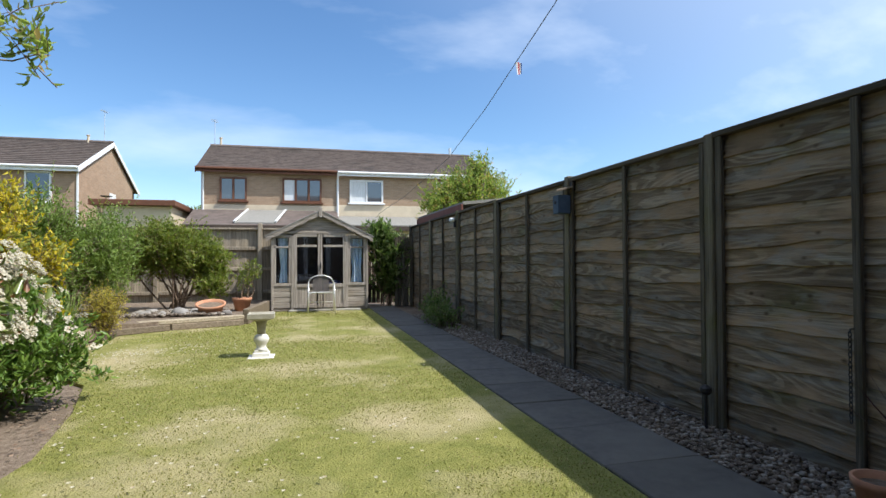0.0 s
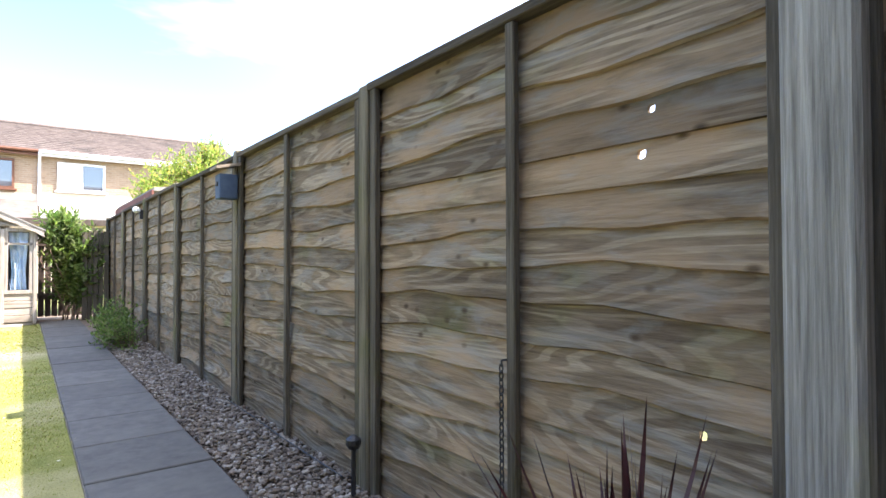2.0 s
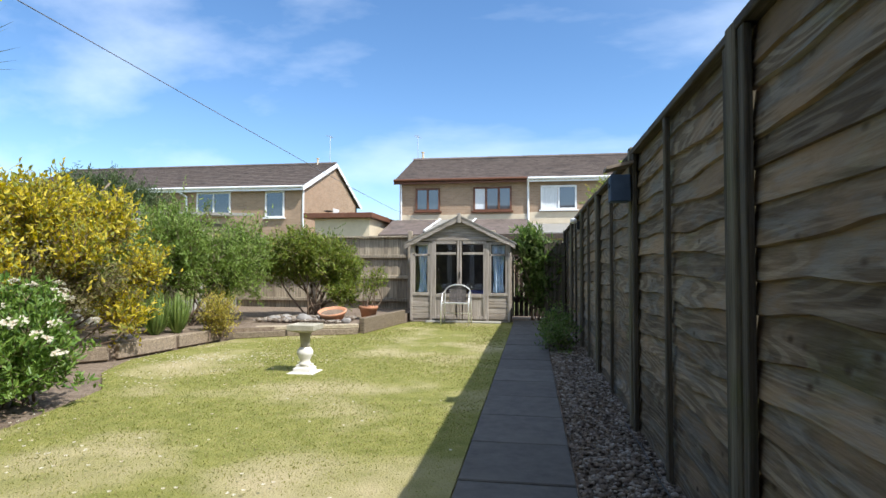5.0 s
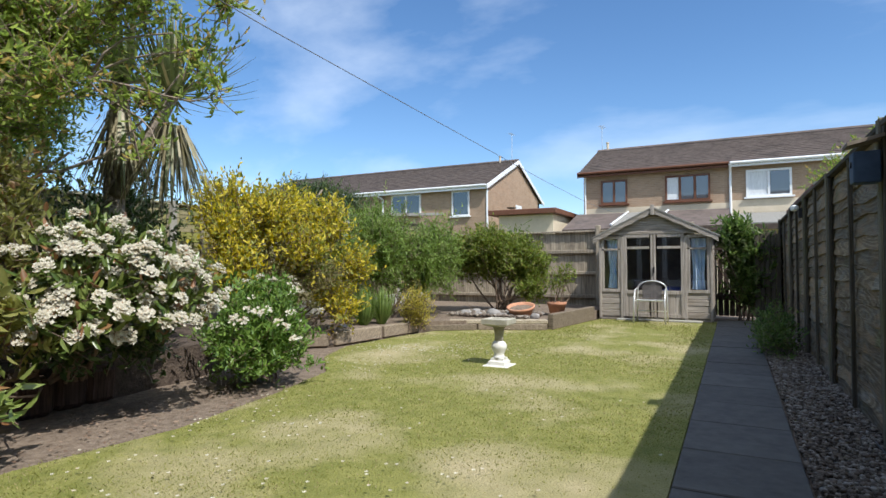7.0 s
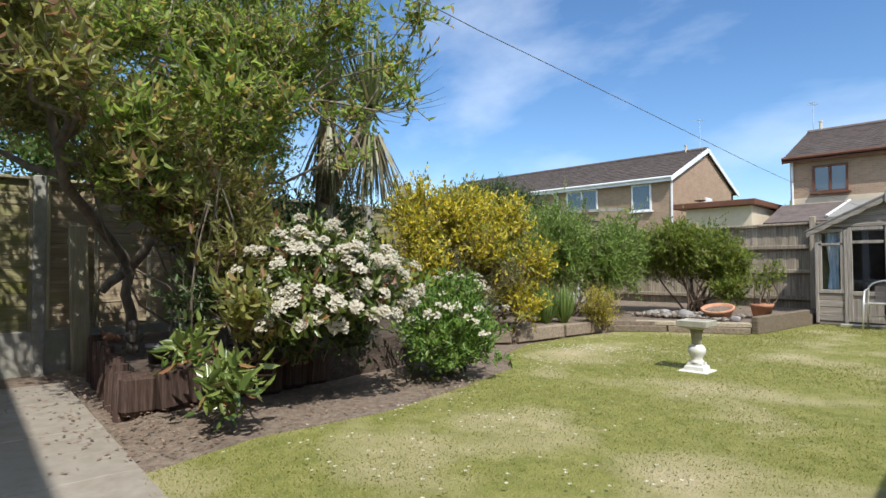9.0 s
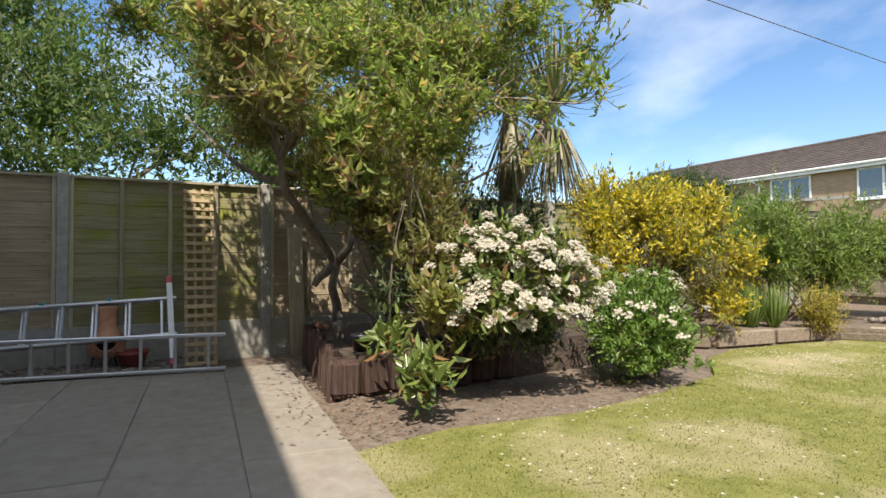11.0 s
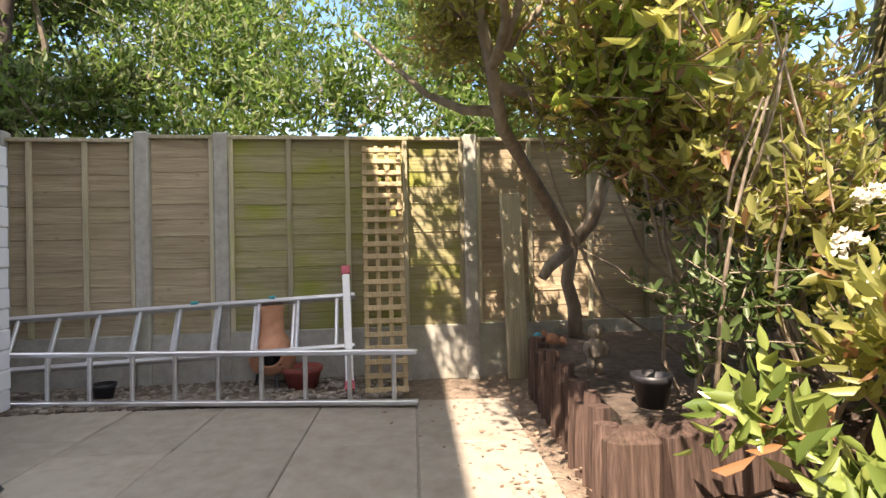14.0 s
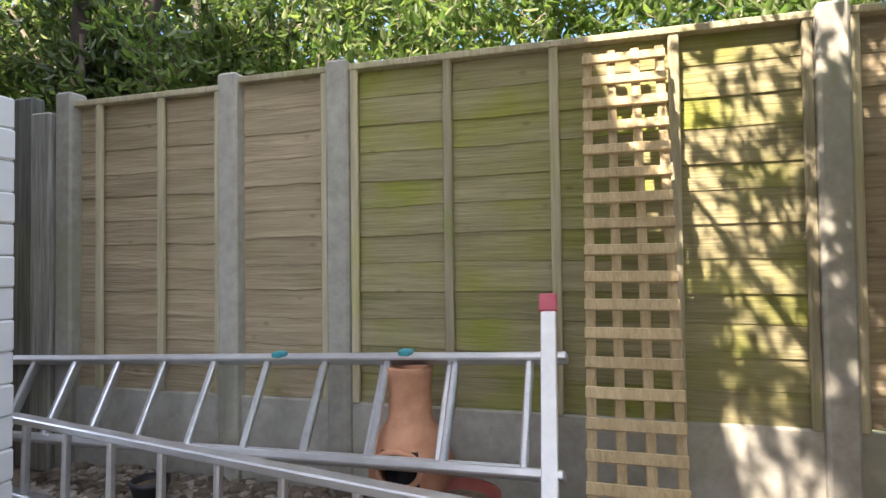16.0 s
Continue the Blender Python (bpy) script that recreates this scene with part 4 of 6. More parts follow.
for k in range(4):
    x = -2.41 + 0.98 * k
    part("sash", Geo().box(x, x + 0.09, HY - 0.13, HY - 0.05, 0.345, 2.255, 0.01).box(x + 0.88, x + 0.97, HY - 0.13, HY - 0.05, 0.345, 2.255, 0.01)
         .box(x + 0.09, x + 0.88, HY - 0.13, HY - 0.05, 0.345, 0.45, 0.01).box(x + 0.09, x + 0.88, HY - 0.13, HY - 0.05, 2.16, 2.255, 0.01), "white", house)
    part("pane", Geo().box(x + 0.085, x + 0.885, HY - 0.1, HY - 0.085, 0.445, 2.165, 0.001), "glass", house)
# downpipe
g = Geo().tube([(-2.93, HY + 0.06, 5.3), (-2.93, HY + 0.06, 0.1), (-2.93, HY + 0.12, 0.03)], 0.036, 12)
pipe = part("downpipe", g, "black", house, "black plastic downpipe", smooth=False)
for z in (0.5, 1.55, 2.6):
    part("bracket", Geo().lathe([(0.042, -0.03), (0.045, -0.025), (0.045, 0.025), (0.042, 0.03)], (-2.93, HY + 0.06, z), 12).box(-2.99, -2.87, HY, HY + 0.03, z - 0.02, z + 0.02), "black", pipe)

# dark gate in the far corner
GT = thing("garden_gate", "dark brown boarded gate in shade", "gate", kind="structure")
for k in range(11):
    part("board", Geo().box(1.62 + 0.105 * k, 1.715 + 0.105 * k, 13.4, 13.42, 0.03, 1.72, 0.006), "dark", GT)
for z in (0.4, 1.4):
    part("rail", Geo().box(1.62, 2.77, 13.36, 13.397, z - 0.05, z + 0.05, 0.006), "dark", GT)


# ---- summerhouse ----
SH = thing("summerhouse", "weathered grey timber summerhouse with glazed double doors", "summerhouse")
X0, X1, Y0, Y1 = -0.36, 1.68, 12.1, 13.42
XC, EAV, APX = (X0 + X1) / 2, 1.6, 2.1
for x0, x1 in ((X0, 0.1), (1.2, X1)):
    for k in range(4):
        part("board", Geo().box(x0 + 0.03, x1 - 0.01, Y0 - 0.012 + 0.006 * (k % 2), Y0 + 0.02, 0.06 + 0.118 * k, 0.172 + 0.118 * k, 0.01), "shed", SH)
    part("corner_post", Geo().box(x0, x0 + 0.05, Y0 - 0.03, Y0 + 0.03, 0.02, EAV, 0.006), "shed_v", SH)
    part("corner_post", Geo().box(x1 - 0.05, x1, Y0 - 0.03, Y0 + 0.03, 0.02, EAV, 0.006), "shed_v", SH)
    w = part("window", Geo().box(x0 + 0.05, x1 - 0.05, Y0 - 0.025, Y0 + 0.02, 0.53, 0.59).box(x0 + 0.05, x1 - 0.05, Y0 - 0.02, Y0 + 0.02, 1.34, 1.38)
             .box(x0 + 0.05, x1 - 0.05, Y0 - 0.02, Y0 + 0.02, 1.56, 1.62).box(x0 + 0.05, x0 + 0.1, Y0 - 0.02, Y0 + 0.02, 0.59, 1.56).box(x1 - 0.1, x1 - 0.05, Y0 - 0.02, Y0 + 0.02, 0.59, 1.56), "shed_v", SH)
    for z0, z1 in ((0.59, 1.34), (1.38, 1.56)):
        p = part("pane", Geo().box(x0 + 0.1, x1 - 0.1, Y0 - 0.002, Y0 + 0.002, z0, z1, 0.0005), "clear", w)
        p.visible_shadow = False
    # curtain in soft folds, tied towards the middle
    g = Geo()
    nf, nz = 22, 12
    xa, xb = x0 + 0.11, x1 - 0.11
    for j in range(nz + 1):
        u = j / nz
        z = 0.6 + 0.95 * u
        pin = 0.28 + 0.6 * abs(u - 0.35) if x0 < 0 else 0.45 + 0.5 * abs(u - 0.3)
        for i in range(nf + 1):
            s = i / nf
            xx = xa + (xb - xa) * ((0.5 if x0 > 0 else 0.75) + (s - (0.5 if x0 > 0 else 0.75)) * min(1, pin + 0.25))
            g.v.append((xx, Y0 + 0.08 + 0.022 * math.sin(s * 17 + u * 1.5), z))
    for j in range(nz):
        for i in range(nf):
            k = j * (nf + 1) + i
            g.f.append((k, k + 1, k + nf + 2, k + nf + 1))
    c = solid("curtain", g, "curtain", "pale blue and white curtain behind the window", "curtain", group="summerhouse curtains", smooth=True)
for x0, x1 in ((0.1, 0.645), (0.655, 1.2)):
    d = part("door", Geo().box(x0, x0 + (0.07 if x0 < 0.5 else 0.045), Y0 - 0.03, Y0 + 0.015, 0.06, 1.64, 0.006).box(x1 - (0.04 if x0 < 0.5 else 0.06), x1, Y0 - 0.03, Y0 + 0.015, 0.06, 1.64, 0.006)
             .box(x0 + 0.07, x1 - 0.06, Y0 - 0.03, Y0 + 0.015, 0.06, 0.13).box(x0 + 0.07, x1 - 0.06, Y0 - 0.03, Y0 + 0.015, 0.5, 0.57)
             .box(x0 + 0.07, x1 - 0.06, Y0 - 0.03, Y0 + 0.015, 1.36, 1.41).box(x0 + 0.07, x1 - 0.06, Y0 - 0.03, Y0 + 0.015, 1.58, 1.64), "shed_v", SH)
    for k in range(4):
        wd = (x1 - x0 - 0.13) / 4
        part("door_board", Geo().box(x0 + 0.07 + wd * k, x0 + 0.068 + wd * (k + 1), Y0 - 0.008, Y0 + 0.008, 0.13, 0.5, 0.004), "shed_v", d)
    for z0, z1 in ((0.57, 1.36), (1.41, 1.58)):
        p = part("pane", Geo().box(x0 + 0.07, x1 - 0.06, Y0 - 0.005, Y0 - 0.001, z0, z1, 0.0005), "clear", d)
        p.visible_shadow = False
part("door_handle", Geo().box(0.66, 0.68, Y0 - 0.07, Y0 - 0.03, 0.9, 1.02, 0.006), "black", SH)
part("head_beam", Geo().box(X0 + 0.05, X1 - 0.05, Y0 - 0.035, Y0 + 0.02, 1.645, 1.7, 0.006), "shed", SH)
# gable boards, each shorter than the last
for k in range(4):
    z0 = 1.7 + 0.1 * k
    hw = (XC - X0) * (1 - (z0 + 0.1 - EAV) / (APX - EAV)) + 0.1
    if hw > 0.08:
        part("board", Geo().box(XC - hw, XC + hw, Y0 - 0.012 + 0.005 * (k % 2), Y0 + 0.015, z0, z0 + 0.105, 0.008), "shed", SH)
for s in (-1, 1):
    # scalloped barge boards
    g = Geo()
    nb = 9
    for i in range(nb + 1):
        u = i / nb
        x, z = XC + s * u * 1.12, APX + 0.04 - u * (APX - EAV + 0.06)
        lo = z - 0.085 - 0.02 * abs(math.sin(u * nb * math.pi / 2))
        g.v += [(x, Y0 - 0.11, z), (x, Y0 - 0.085, z), (x, Y0 - 0.085, lo), (x, Y0 - 0.11, lo)]
    for i in range(nb):
        for a, b in ((0, 1), (1, 2), (2, 3), (3, 0)):
            g.f.append((4 * i + a, 4 * i + b, 4 * i + 4 + b, 4 * i + 4 + a))
    g.f += [(3, 2, 1, 0), (4 * nb, 4 * nb + 1, 4 * nb + 2, 4 * nb + 3)]
    part("barge_board", g, "shed", SH)
    q = [(XC, Y0 - 0.12, APX + 0.06), (XC + s * 1.14, Y0 - 0.12, EAV + 0.0), (XC + s * 1.14, Y1 + 0.05, EAV + 0.0), (XC, Y1 + 0.05, APX + 0.06)]
    part("roof", Geo().slope(q if s > 0 else q[::-1], 0.025), "felt", SH)
    x = X0 if s < 0 else X1
    g = Geo()
    for k in range(13):
        g.box(x - 0.012, x + 0.012, Y0 + 0.03, Y1, 0.05 + 0.118 * k, 0.165 + 0.118 * k, 0.006)
    part("side_wall", g, "shed", SH)
part("finial", Geo().box(XC - 0.035, XC + 0.035, Y0 - 0.13, Y0 - 0.105, APX - 0.1, APX + 0.1, 0.012), "shed_v", SH)
# back wall coloured dark, standing in for the dim interior behind the glass
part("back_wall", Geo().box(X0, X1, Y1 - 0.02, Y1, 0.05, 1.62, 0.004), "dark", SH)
part("floor", Geo().box(X0, X1, Y0, Y1, 0.0, 0.05, 0.004), "shed", SH)
solid("sun_lounger_cushion", Geo().box(0.75, 1.15, 12.6, 13.0, 0.05, 0.62, 0.06), "blue_cloth", "dark blue folded cushion inside the summerhouse", "cushion")
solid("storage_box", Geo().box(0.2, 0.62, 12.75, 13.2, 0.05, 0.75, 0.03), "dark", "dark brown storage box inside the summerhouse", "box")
solid("step_slab", Geo().box(0.0, 1.5, 11.86, 12.06, -0.03, 0.035, 0.01), "concrete", "flat concrete strip before the summerhouse doors", "slab", kind="structure")

# metal garden chair with a mesh seat
CH = thing("garden_chair", "metal garden chair with dark mesh back", "chair", at=(0.66, 11.62, 0.0))
arc = [(math.cos(math.pi * k / 10) * -0.25, 0.2 - 0.03 * math.sin(math.pi * k / 10), 0.62 + 0.14 * math.sin(math.pi * k / 10)) for k in range(11)]
part("back_hoop", Geo().tube([(-0.27, 0.22, 0.0), (-0.26, 0.21, 0.4), *arc, (0.26, 0.21, 0.4), (0.27, 0.22, 0.0)], 0.013, 8), "steel", CH, smooth=True)
for q in (-1, 1):
    part("front_leg", Geo().tube([(q * 0.27, -0.24, 0.0), (q * 0.26, -0.22, 0.4), (q * 0.26, -0.1, 0.6), (q * 0.25, 0.18, 0.63)], 0.013, 8), "steel", CH, smooth=True)
part("seat_rim", Geo().tube([(-0.2, -0.2, 0.42), (0.2, -0.2, 0.42), (0.21, 0.19, 0.4), (-0.21, 0.19, 0.4), (-0.2, -0.2, 0.42)], 0.012, 8).tube([(-0.26, -0.16, 0.41), (0.26, -0.16, 0.41)], 0.01, 6)
     .tube([(-0.26, 0.2, 0.2), (0.26, 0.2, 0.2)], 0.009, 6), "steel", CH)
for k in range(14):
    part("seat_slat", Geo().box(-0.195, 0.195, -0.19 + 0.027 * k, -0.168 + 0.027 * k, 0.412, 0.42, 0.002), "mesh_seat", CH)
for k in range(13):
    z = 0.43 + 0.024 * k
    w = 0.17 if z < 0.62 else 0.17 * math.sqrt(max(0.1, 1 - ((z - 0.62) / 0.13) ** 2))
    part("back_slat", Geo().box(-w, w, 0.185, 0.193, z, z + 0.021, 0.002), "mesh_seat", CH)

# bird bath
BB = thing("bird_bath", "pale stone bird bath with baluster stem on the lawn", "bird bath", at=(-0.2, 6.3, -0.04))
part("foot", Geo().lathe([(0.2, 0), (0.2, 0.045), (0.19, 0.05), (0.13, 0.055), (0.125, 0.09), (0.1, 0.1), (0.095, 0.125)], seg=4), "bath", BB)
part("stem", Geo().lathe([(0.075, 0.12), (0.06, 0.14), (0.05, 0.16), (0.062, 0.19), (0.082, 0.225), (0.084, 0.25), (0.07, 0.28), (0.048, 0.3)], seg=18), "bath", BB, smooth=True)
part("neck", Geo().lathe([(0.047, 0.295), (0.046, 0.33), (0.052, 0.4), (0.066, 0.45)], seg=18), "bath_d", BB, smooth=True)
part("bowl", Geo().lathe([(0.07, 0.445), (0.19, 0.475), (0.2, 0.48), (0.2, 0.53), (0.19, 0.535), (0.17, 0.52), (0.05, 0.5)], seg=4), "bath_d", BB)

# bird box on its post
BX = thing("bird_box", "small blue bird box with pale roof on fence post", "bird box")
part("body", Geo().box(2.63, 2.76, 4.64, 4.76, 1.52, 1.7, 0.005), "blue_box", BX)
part("roof", Geo().slope([(2.6, 4.61, 1.73), (2.6, 4.79, 1.73), (2.775, 4.79, 1.77), (2.775, 4.61, 1.77)][::-1], -0.02), "resin", BX)
part("entrance", Geo().tube([(2.632, 4.7, 1.63), (2.622, 4.7, 1.63)], 0.018, 12), "black", BX)

# outdoor lamp further along
SL = thing("fence_lamp", "small dark lamp with white head on fence post", "lamp")
part("bracket", Geo().box(2.72, 2.77, 8.72, 8.78, 1.62, 1.74, 0.006), "black", SL)
part("head", Geo().lathe([(0.02, 0.0), (0.045, 0.02), (0.045, 0.06), (0.02, 0.075)], (2.68, 8.72, 1.7), 12), "white", SL)

# washing line with a scrap of flag
pts = [(0.72, -0.7, 2.02), (0.79, 0.2, 1.865), (0.87, 1.05, 1.765), (0.93, 1.8, 1.685), (0.985, 2.6, 1.625), (1.0, 4.0, 1.57), (0.99, 5.2, 1.55), (1.1, 7.2, 1.53), (1.35, 9.6, 1.54), (1.72, 12.0, 1.6)]
solid("washing_line", Geo().tube(pts, 0.0014, 5), "line", "thin dark washing line strung across the garden", "washing line")
FL = thing("flag_scrap", "tiny red and white flag on the washing line", "flag")
for k, (mt_, a, b) in enumerate((("white", 0.0, 0.008), ("red_cloth", 0.008, 0.014), ("white", 0.014, 0.02), ("blue_cloth", 0.02, 0.025))):
    part("cloth", Geo().slope([(0.893 + a, 1.38 + a * 0.4, 1.728), (0.893 + b, 1.38 + b * 0.4, 1.728), (0.9 + b, 1.385 + b, 1.688 + b * 0.5), (0.9 + a, 1.385 + a, 1.688 + a * 0.5)], 0.0015), mt_, FL)


# ---- ladders and things by the far fence ----
def ladder(name, label, b0, b1, t0, t1, first, pitch=0.288):
    """A ladder lying on its edge: lower rail b0 to b1, upper rail t0 to t1, rungs at an even pitch from the first."""
    ob = thing(name, label, "ladder", group="ladders by the fence")
    b0, b1, t0, t1 = (Vector(p) for p in (b0, b1, t0, t1))
    up = (t0 - b0).normalized()
    for p, q in ((b0, b1), (t0, t1)):
        g = Geo().beam(p, q, 0.062, 0.032, up, 0.006)
        part("rail", g, "alu", ob)
    y = first
    while y > b1.y + 0.05:
        u = (y - b0.y) / (b1.y - b0.y)
        c0, c1 = b0.lerp(b1, u) + up * 0.006, t0.lerp(t1, u) - up * 0.006
        g = Geo().beam(c0, c1, 0.03, 0.028, (b1 - b0).normalized(), 0.008)
        part("rung", g, "alu", ob)
        y -= pitch
    return ob


LA = ladder("aluminium_ladder", "aluminium ladder section lying on its side", (-4.02, 1.27, 0.03), (-4.64, -2.15, 0.03), (-4.03, 1.27, 0.355), (-4.65, -2.15, 0.36), 1.116)
LB = ladder("aluminium_ladder", "aluminium ladder with stabiliser bar leaning on the fence", (-4.5, 0.86, 0.33), (-4.72, -2.1, 0.2), (-4.72, 0.86, 0.68), (-4.9, -2.1, 0.54), 0.722)
# the sliding section nested behind it
OFF = Vector((-0.055, -0.035, -0.004))
for p, q in (((-4.5, 0.76, 0.33), (-4.72, -2.1, 0.2)), ((-4.72, 0.76, 0.68), (-4.9, -2.1, 0.54))):
    part("inner_rail", Geo().beam(Vector(p) + OFF, Vector(q) + OFF, 0.045, 0.02, Vector((-0.18, 0, 0.36)).normalized(), 0.003), "alu", LB)
for k in range(1, 10):
    u = (0.86 - 0.722 + 0.288 * k) / 2.96
    a, b = Vector((-4.5, 0.86, 0.33)).lerp(Vector((-4.72, -2.1, 0.2)), u), Vector((-4.72, 0.86, 0.68)).lerp(Vector((-4.9, -2.1, 0.54)), u)
    part("inner_rung", Geo().beam(a + OFF, b + OFF, 0.026, 0.026, (0, 1, 0), 0.008), "alu", LB)
bar = part("stabiliser_bar", Geo().beam((-4.36, 0.82, 0.09), (-4.76, 0.79, 0.86), 0.032, 0.056, (0, 1, 0), 0.004), "alu_white", LB, "bright square stabiliser bar")
part("end_cap", Geo().beam((-4.345, 0.82, 0.05), (-4.372, 0.819, 0.11), 0.044, 0.068, (0, 1, 0), 0.006), "pink", bar, "pink rubber end cap")
part("end_cap", Geo().beam((-4.75, 0.79, 0.84), (-4.785, 0.787, 0.905), 0.044, 0.068, (0, 1, 0), 0.006), "pink", bar, "pink rubber end cap")
for y, z in ((0.25, 0.665), (-0.3, 0.64)):
    part("clip", Geo().box(-4.7, -4.64, y - 0.02, y + 0.025, z + 0.014, z + 0.036, 0.006), "teal", LB, "teal plastic clip")

# trellis panel leaning on the fence
TR = thing("trellis", "narrow pale timber square trellis leaning on the fence", "trellis")
mt = Matrix.Translation((-4.4, 0.0, 0.0)) @ pose(0, 0, 0, 0, -16.2, 0)
for k in range(4):
    y = 0.945 + 0.09 * k
    part("upright", Geo().box(0.0, 0.018, y - 0.0165, y + 0.0165, 0.0, 1.94, 0.003, mt), "trellis", TR)
for k in range(20):
    z = 0.025 + 0.0985 * k
    part("slat", Geo().box(0.018, 0.034, 0.925, 1.235, z - 0.0195, z + 0.0195, 0.003, mt), "trellis", TR)

# clay chiminea and red bowl on the shingle
CM = thing("chiminea", "terracotta chiminea with a tall neck on the shingle", "chiminea", at=(-4.78, 0.23, 0.11))
CM.scale = (0.9, 0.9, 0.8)
for k in range(3):
    a = 2.1 * k + 0.4
    part("stand_leg", Geo().tube([(0.15 * math.cos(a), 0.15 * math.sin(a), -0.137), (0.12 * math.cos(a), 0.12 * math.sin(a), 0.02)], 0.011, 6), "black", CM)
g = Geo()
prof = [(0.11, 0.0), (0.16, 0.03), (0.19, 0.1), (0.19, 0.18), (0.165, 0.26), (0.125, 0.33), (0.1, 0.38), (0.094, 0.52), (0.1, 0.6), (0.108, 0.63), (0.085, 0.635), (0.075, 0.55)]
seg = 24
for r, z in prof:
    for k in range(seg):
        a = 2 * math.pi * k / seg
        g.v.append((r * math.cos(a), r * math.sin(a), z))
for i in range(len(prof) - 1):
    for k in range(seg):
        if i in (2, 3) and (k <= 1 or k >= seg - 2):
            continue
        k2 = (k + 1) % seg
        g.f.append((i * seg + k, i * seg + k2, (i + 1) * seg + k2, (i + 1) * seg + k))
part("body", g, "terracotta", CM, smooth=True)
rim = [(0.185 - 0.1 * abs(math.cos(a)) ** 2 * 0.25, 0.1 * math.cos(a), 0.18 + 0.088 * math.sin(a)) for a in (2 * math.pi * k / 20 for k in range(21))]
part("mouth_rim", Geo().tube(rim, 0.014, 8), "terracotta", CM, smooth=True)
# a solid black core fills the hollow behind the mouth
part("hearth", Geo().lathe([(0.1, 0.03), (0.13, 0.1), (0.125, 0.2), (0.09, 0.3)], (-0.03, 0, 0), 16), "black", CM, "black core behind the mouth")


def pot(name, label, x, y, z, r, h, mat, tilt=0.0, group=""):
    ob = thing(name, label, "plant pot", group=group)
    ob.matrix_basis = pose(x, y, z, tilt, 0, 0)
    part("body", Geo().lathe([(r * 0.68, 0), (r * 0.93, h * 0.78), (r, h * 0.8), (r * 1.03, h), (r * 0.9, h), (r * 0.85, h * 0.75), (r * 0.6, h * 0.6)], seg=24), mat, ob, smooth=True)
    part("soil", Geo().lathe([(r * 0.84, h * 0.7), (r * 0.84, h * 0.78)], seg=16), "soil", ob)
    return ob


pot("red_bowl", "red glazed bowl planter on the shingle", -4.68, 0.46, 0.0, 0.15, 0.17, "red_pot")
pot("terracotta_saucer", "wide terracotta bowl on the rockery", -1.25, 10.0, 0.18, 0.24, 0.18, "terracotta", 14.0)
pot("terracotta_pot", "weathered terracotta pot with a young shrub", -0.8, 10.6, 0.16, 0.17, 0.24, "terracotta")
pot("small_pot", "small grey plastic pot among leaves", -4.62, -0.9, 0.0, 0.08, 0.12, "black")
pot("cordyline_pot", "terracotta pot holding the red cordyline", 2.5, 1.15, 0.0, 0.15, 0.24, "terracotta")
pot("black_bucket", "black plastic bucket standing in the raised bed", -2.72, 2.2, 0.295, 0.09, 0.15, "black")
pot("empty_pot", "low terracotta pot by the fence foot", 2.58, 1.52, 0.0, 0.11, 0.15, "terracotta")

# side gate, leaning board and white boarding beyond the ladders
for k in range(2):
    solid("upright_timber", Geo().box(-5.03 + 0.02 * k, -4.95 + 0.02 * k, -2.13 + 0.145 * k, -1.99 + 0.145 * k, -0.05, 1.97 - 0.1 * k, 0.012), "grey_post", "upright grey weathered timber at the fence end", "timber", group="fence end timbers")
WB = thing("white_boarding", "white plastic boarded screen at the side passage", "screen")
for k in range(13):
    part("slat", Geo().box(-4.39, -3.5, -1.4, -1.37 + 0.006 * (k % 2), 0.03 + 0.132 * k, 0.158 + 0.132 * k, 0.014), "white", WB)
solid("passage_wall", Geo().box(-5.2, -3.0, -8.0, -7.8, -0.1, 2.2), "brick_near", "brown brick wall closing the side passage", "wall", kind="structure")
solid("neighbour_brick_wall", Geo().box(-6.3, -6.05, -4.0, -0.6, -0.1, 2.04), "fascia_red", "red brick wall top beyond the fence", "wall", kind="structure")
solid("passage_fence", Geo().box(-5.06, -5.0, -8.0, -2.05, -0.1, 1.9), "grey_post", "grey timber fence along the side passage", "fence", kind="structure")

# ---- raised beds ----
BED = thing("raised_bed", "raised soil bed edged with split logs", "raised bed", kind="structure")
ring = [(-4.9, 2.32), (-4.2, 2.2), (-2.6, 2.0), (-2.55, 2.7), (-2.5, 3.6), (-2.6, 4.6), (-2.9, 5.6), (-4.9, 5.8)]
part("soil_fill", Geo().prism(ring, -0.05, 0.3), "dark_soil", BED)
for k in range(17):
    u = k / 16
    x, y = -4.25 + 1.7 * u, 2.12 - 0.22 * u
    h = 0.37 + 0.05 * math.sin(k * 2.3) - 0.04 * u
    r = 0.05 + 0.008 * math.sin(k * 1.7)
    part("log", Geo().tube([(x, y, -0.05), (x + 0.005, y + 0.005, h * 0.5), (x + 0.01 * math.sin(k), y + 0.01, h)], [r, r * 1.04, r * 0.92], 8), "log", BED)
for k in range(7):
    x, y = -2.5 + 0.035 * math.sin(k * 1.9), 1.98 + 0.25 * k
    part("edge_stone", Geo().box(-0.09, 0.09, -0.12, 0.12, 0, 0.3 + 0.03 * math.sin(k), 0.045, pose(x, y, -0.02, RNG.normal() * 3, RNG.normal() * 4, RNG.normal() * 8)), "log", BED)
ROCK = thing("rockery_bed", "low soil rockery edged with pale timber sleepers", "raised bed", kind="structure")
ring = [(-0.72, 9.75), (-0.42, 11.9), (-0.42, 13.4), (-4.9, 13.4), (-4.9, 5.85), (-3.0, 6.35), (-2.72, 6.7), (-2.62, 7.5), (-2.55, 8.5), (-1.6, 9.3)]
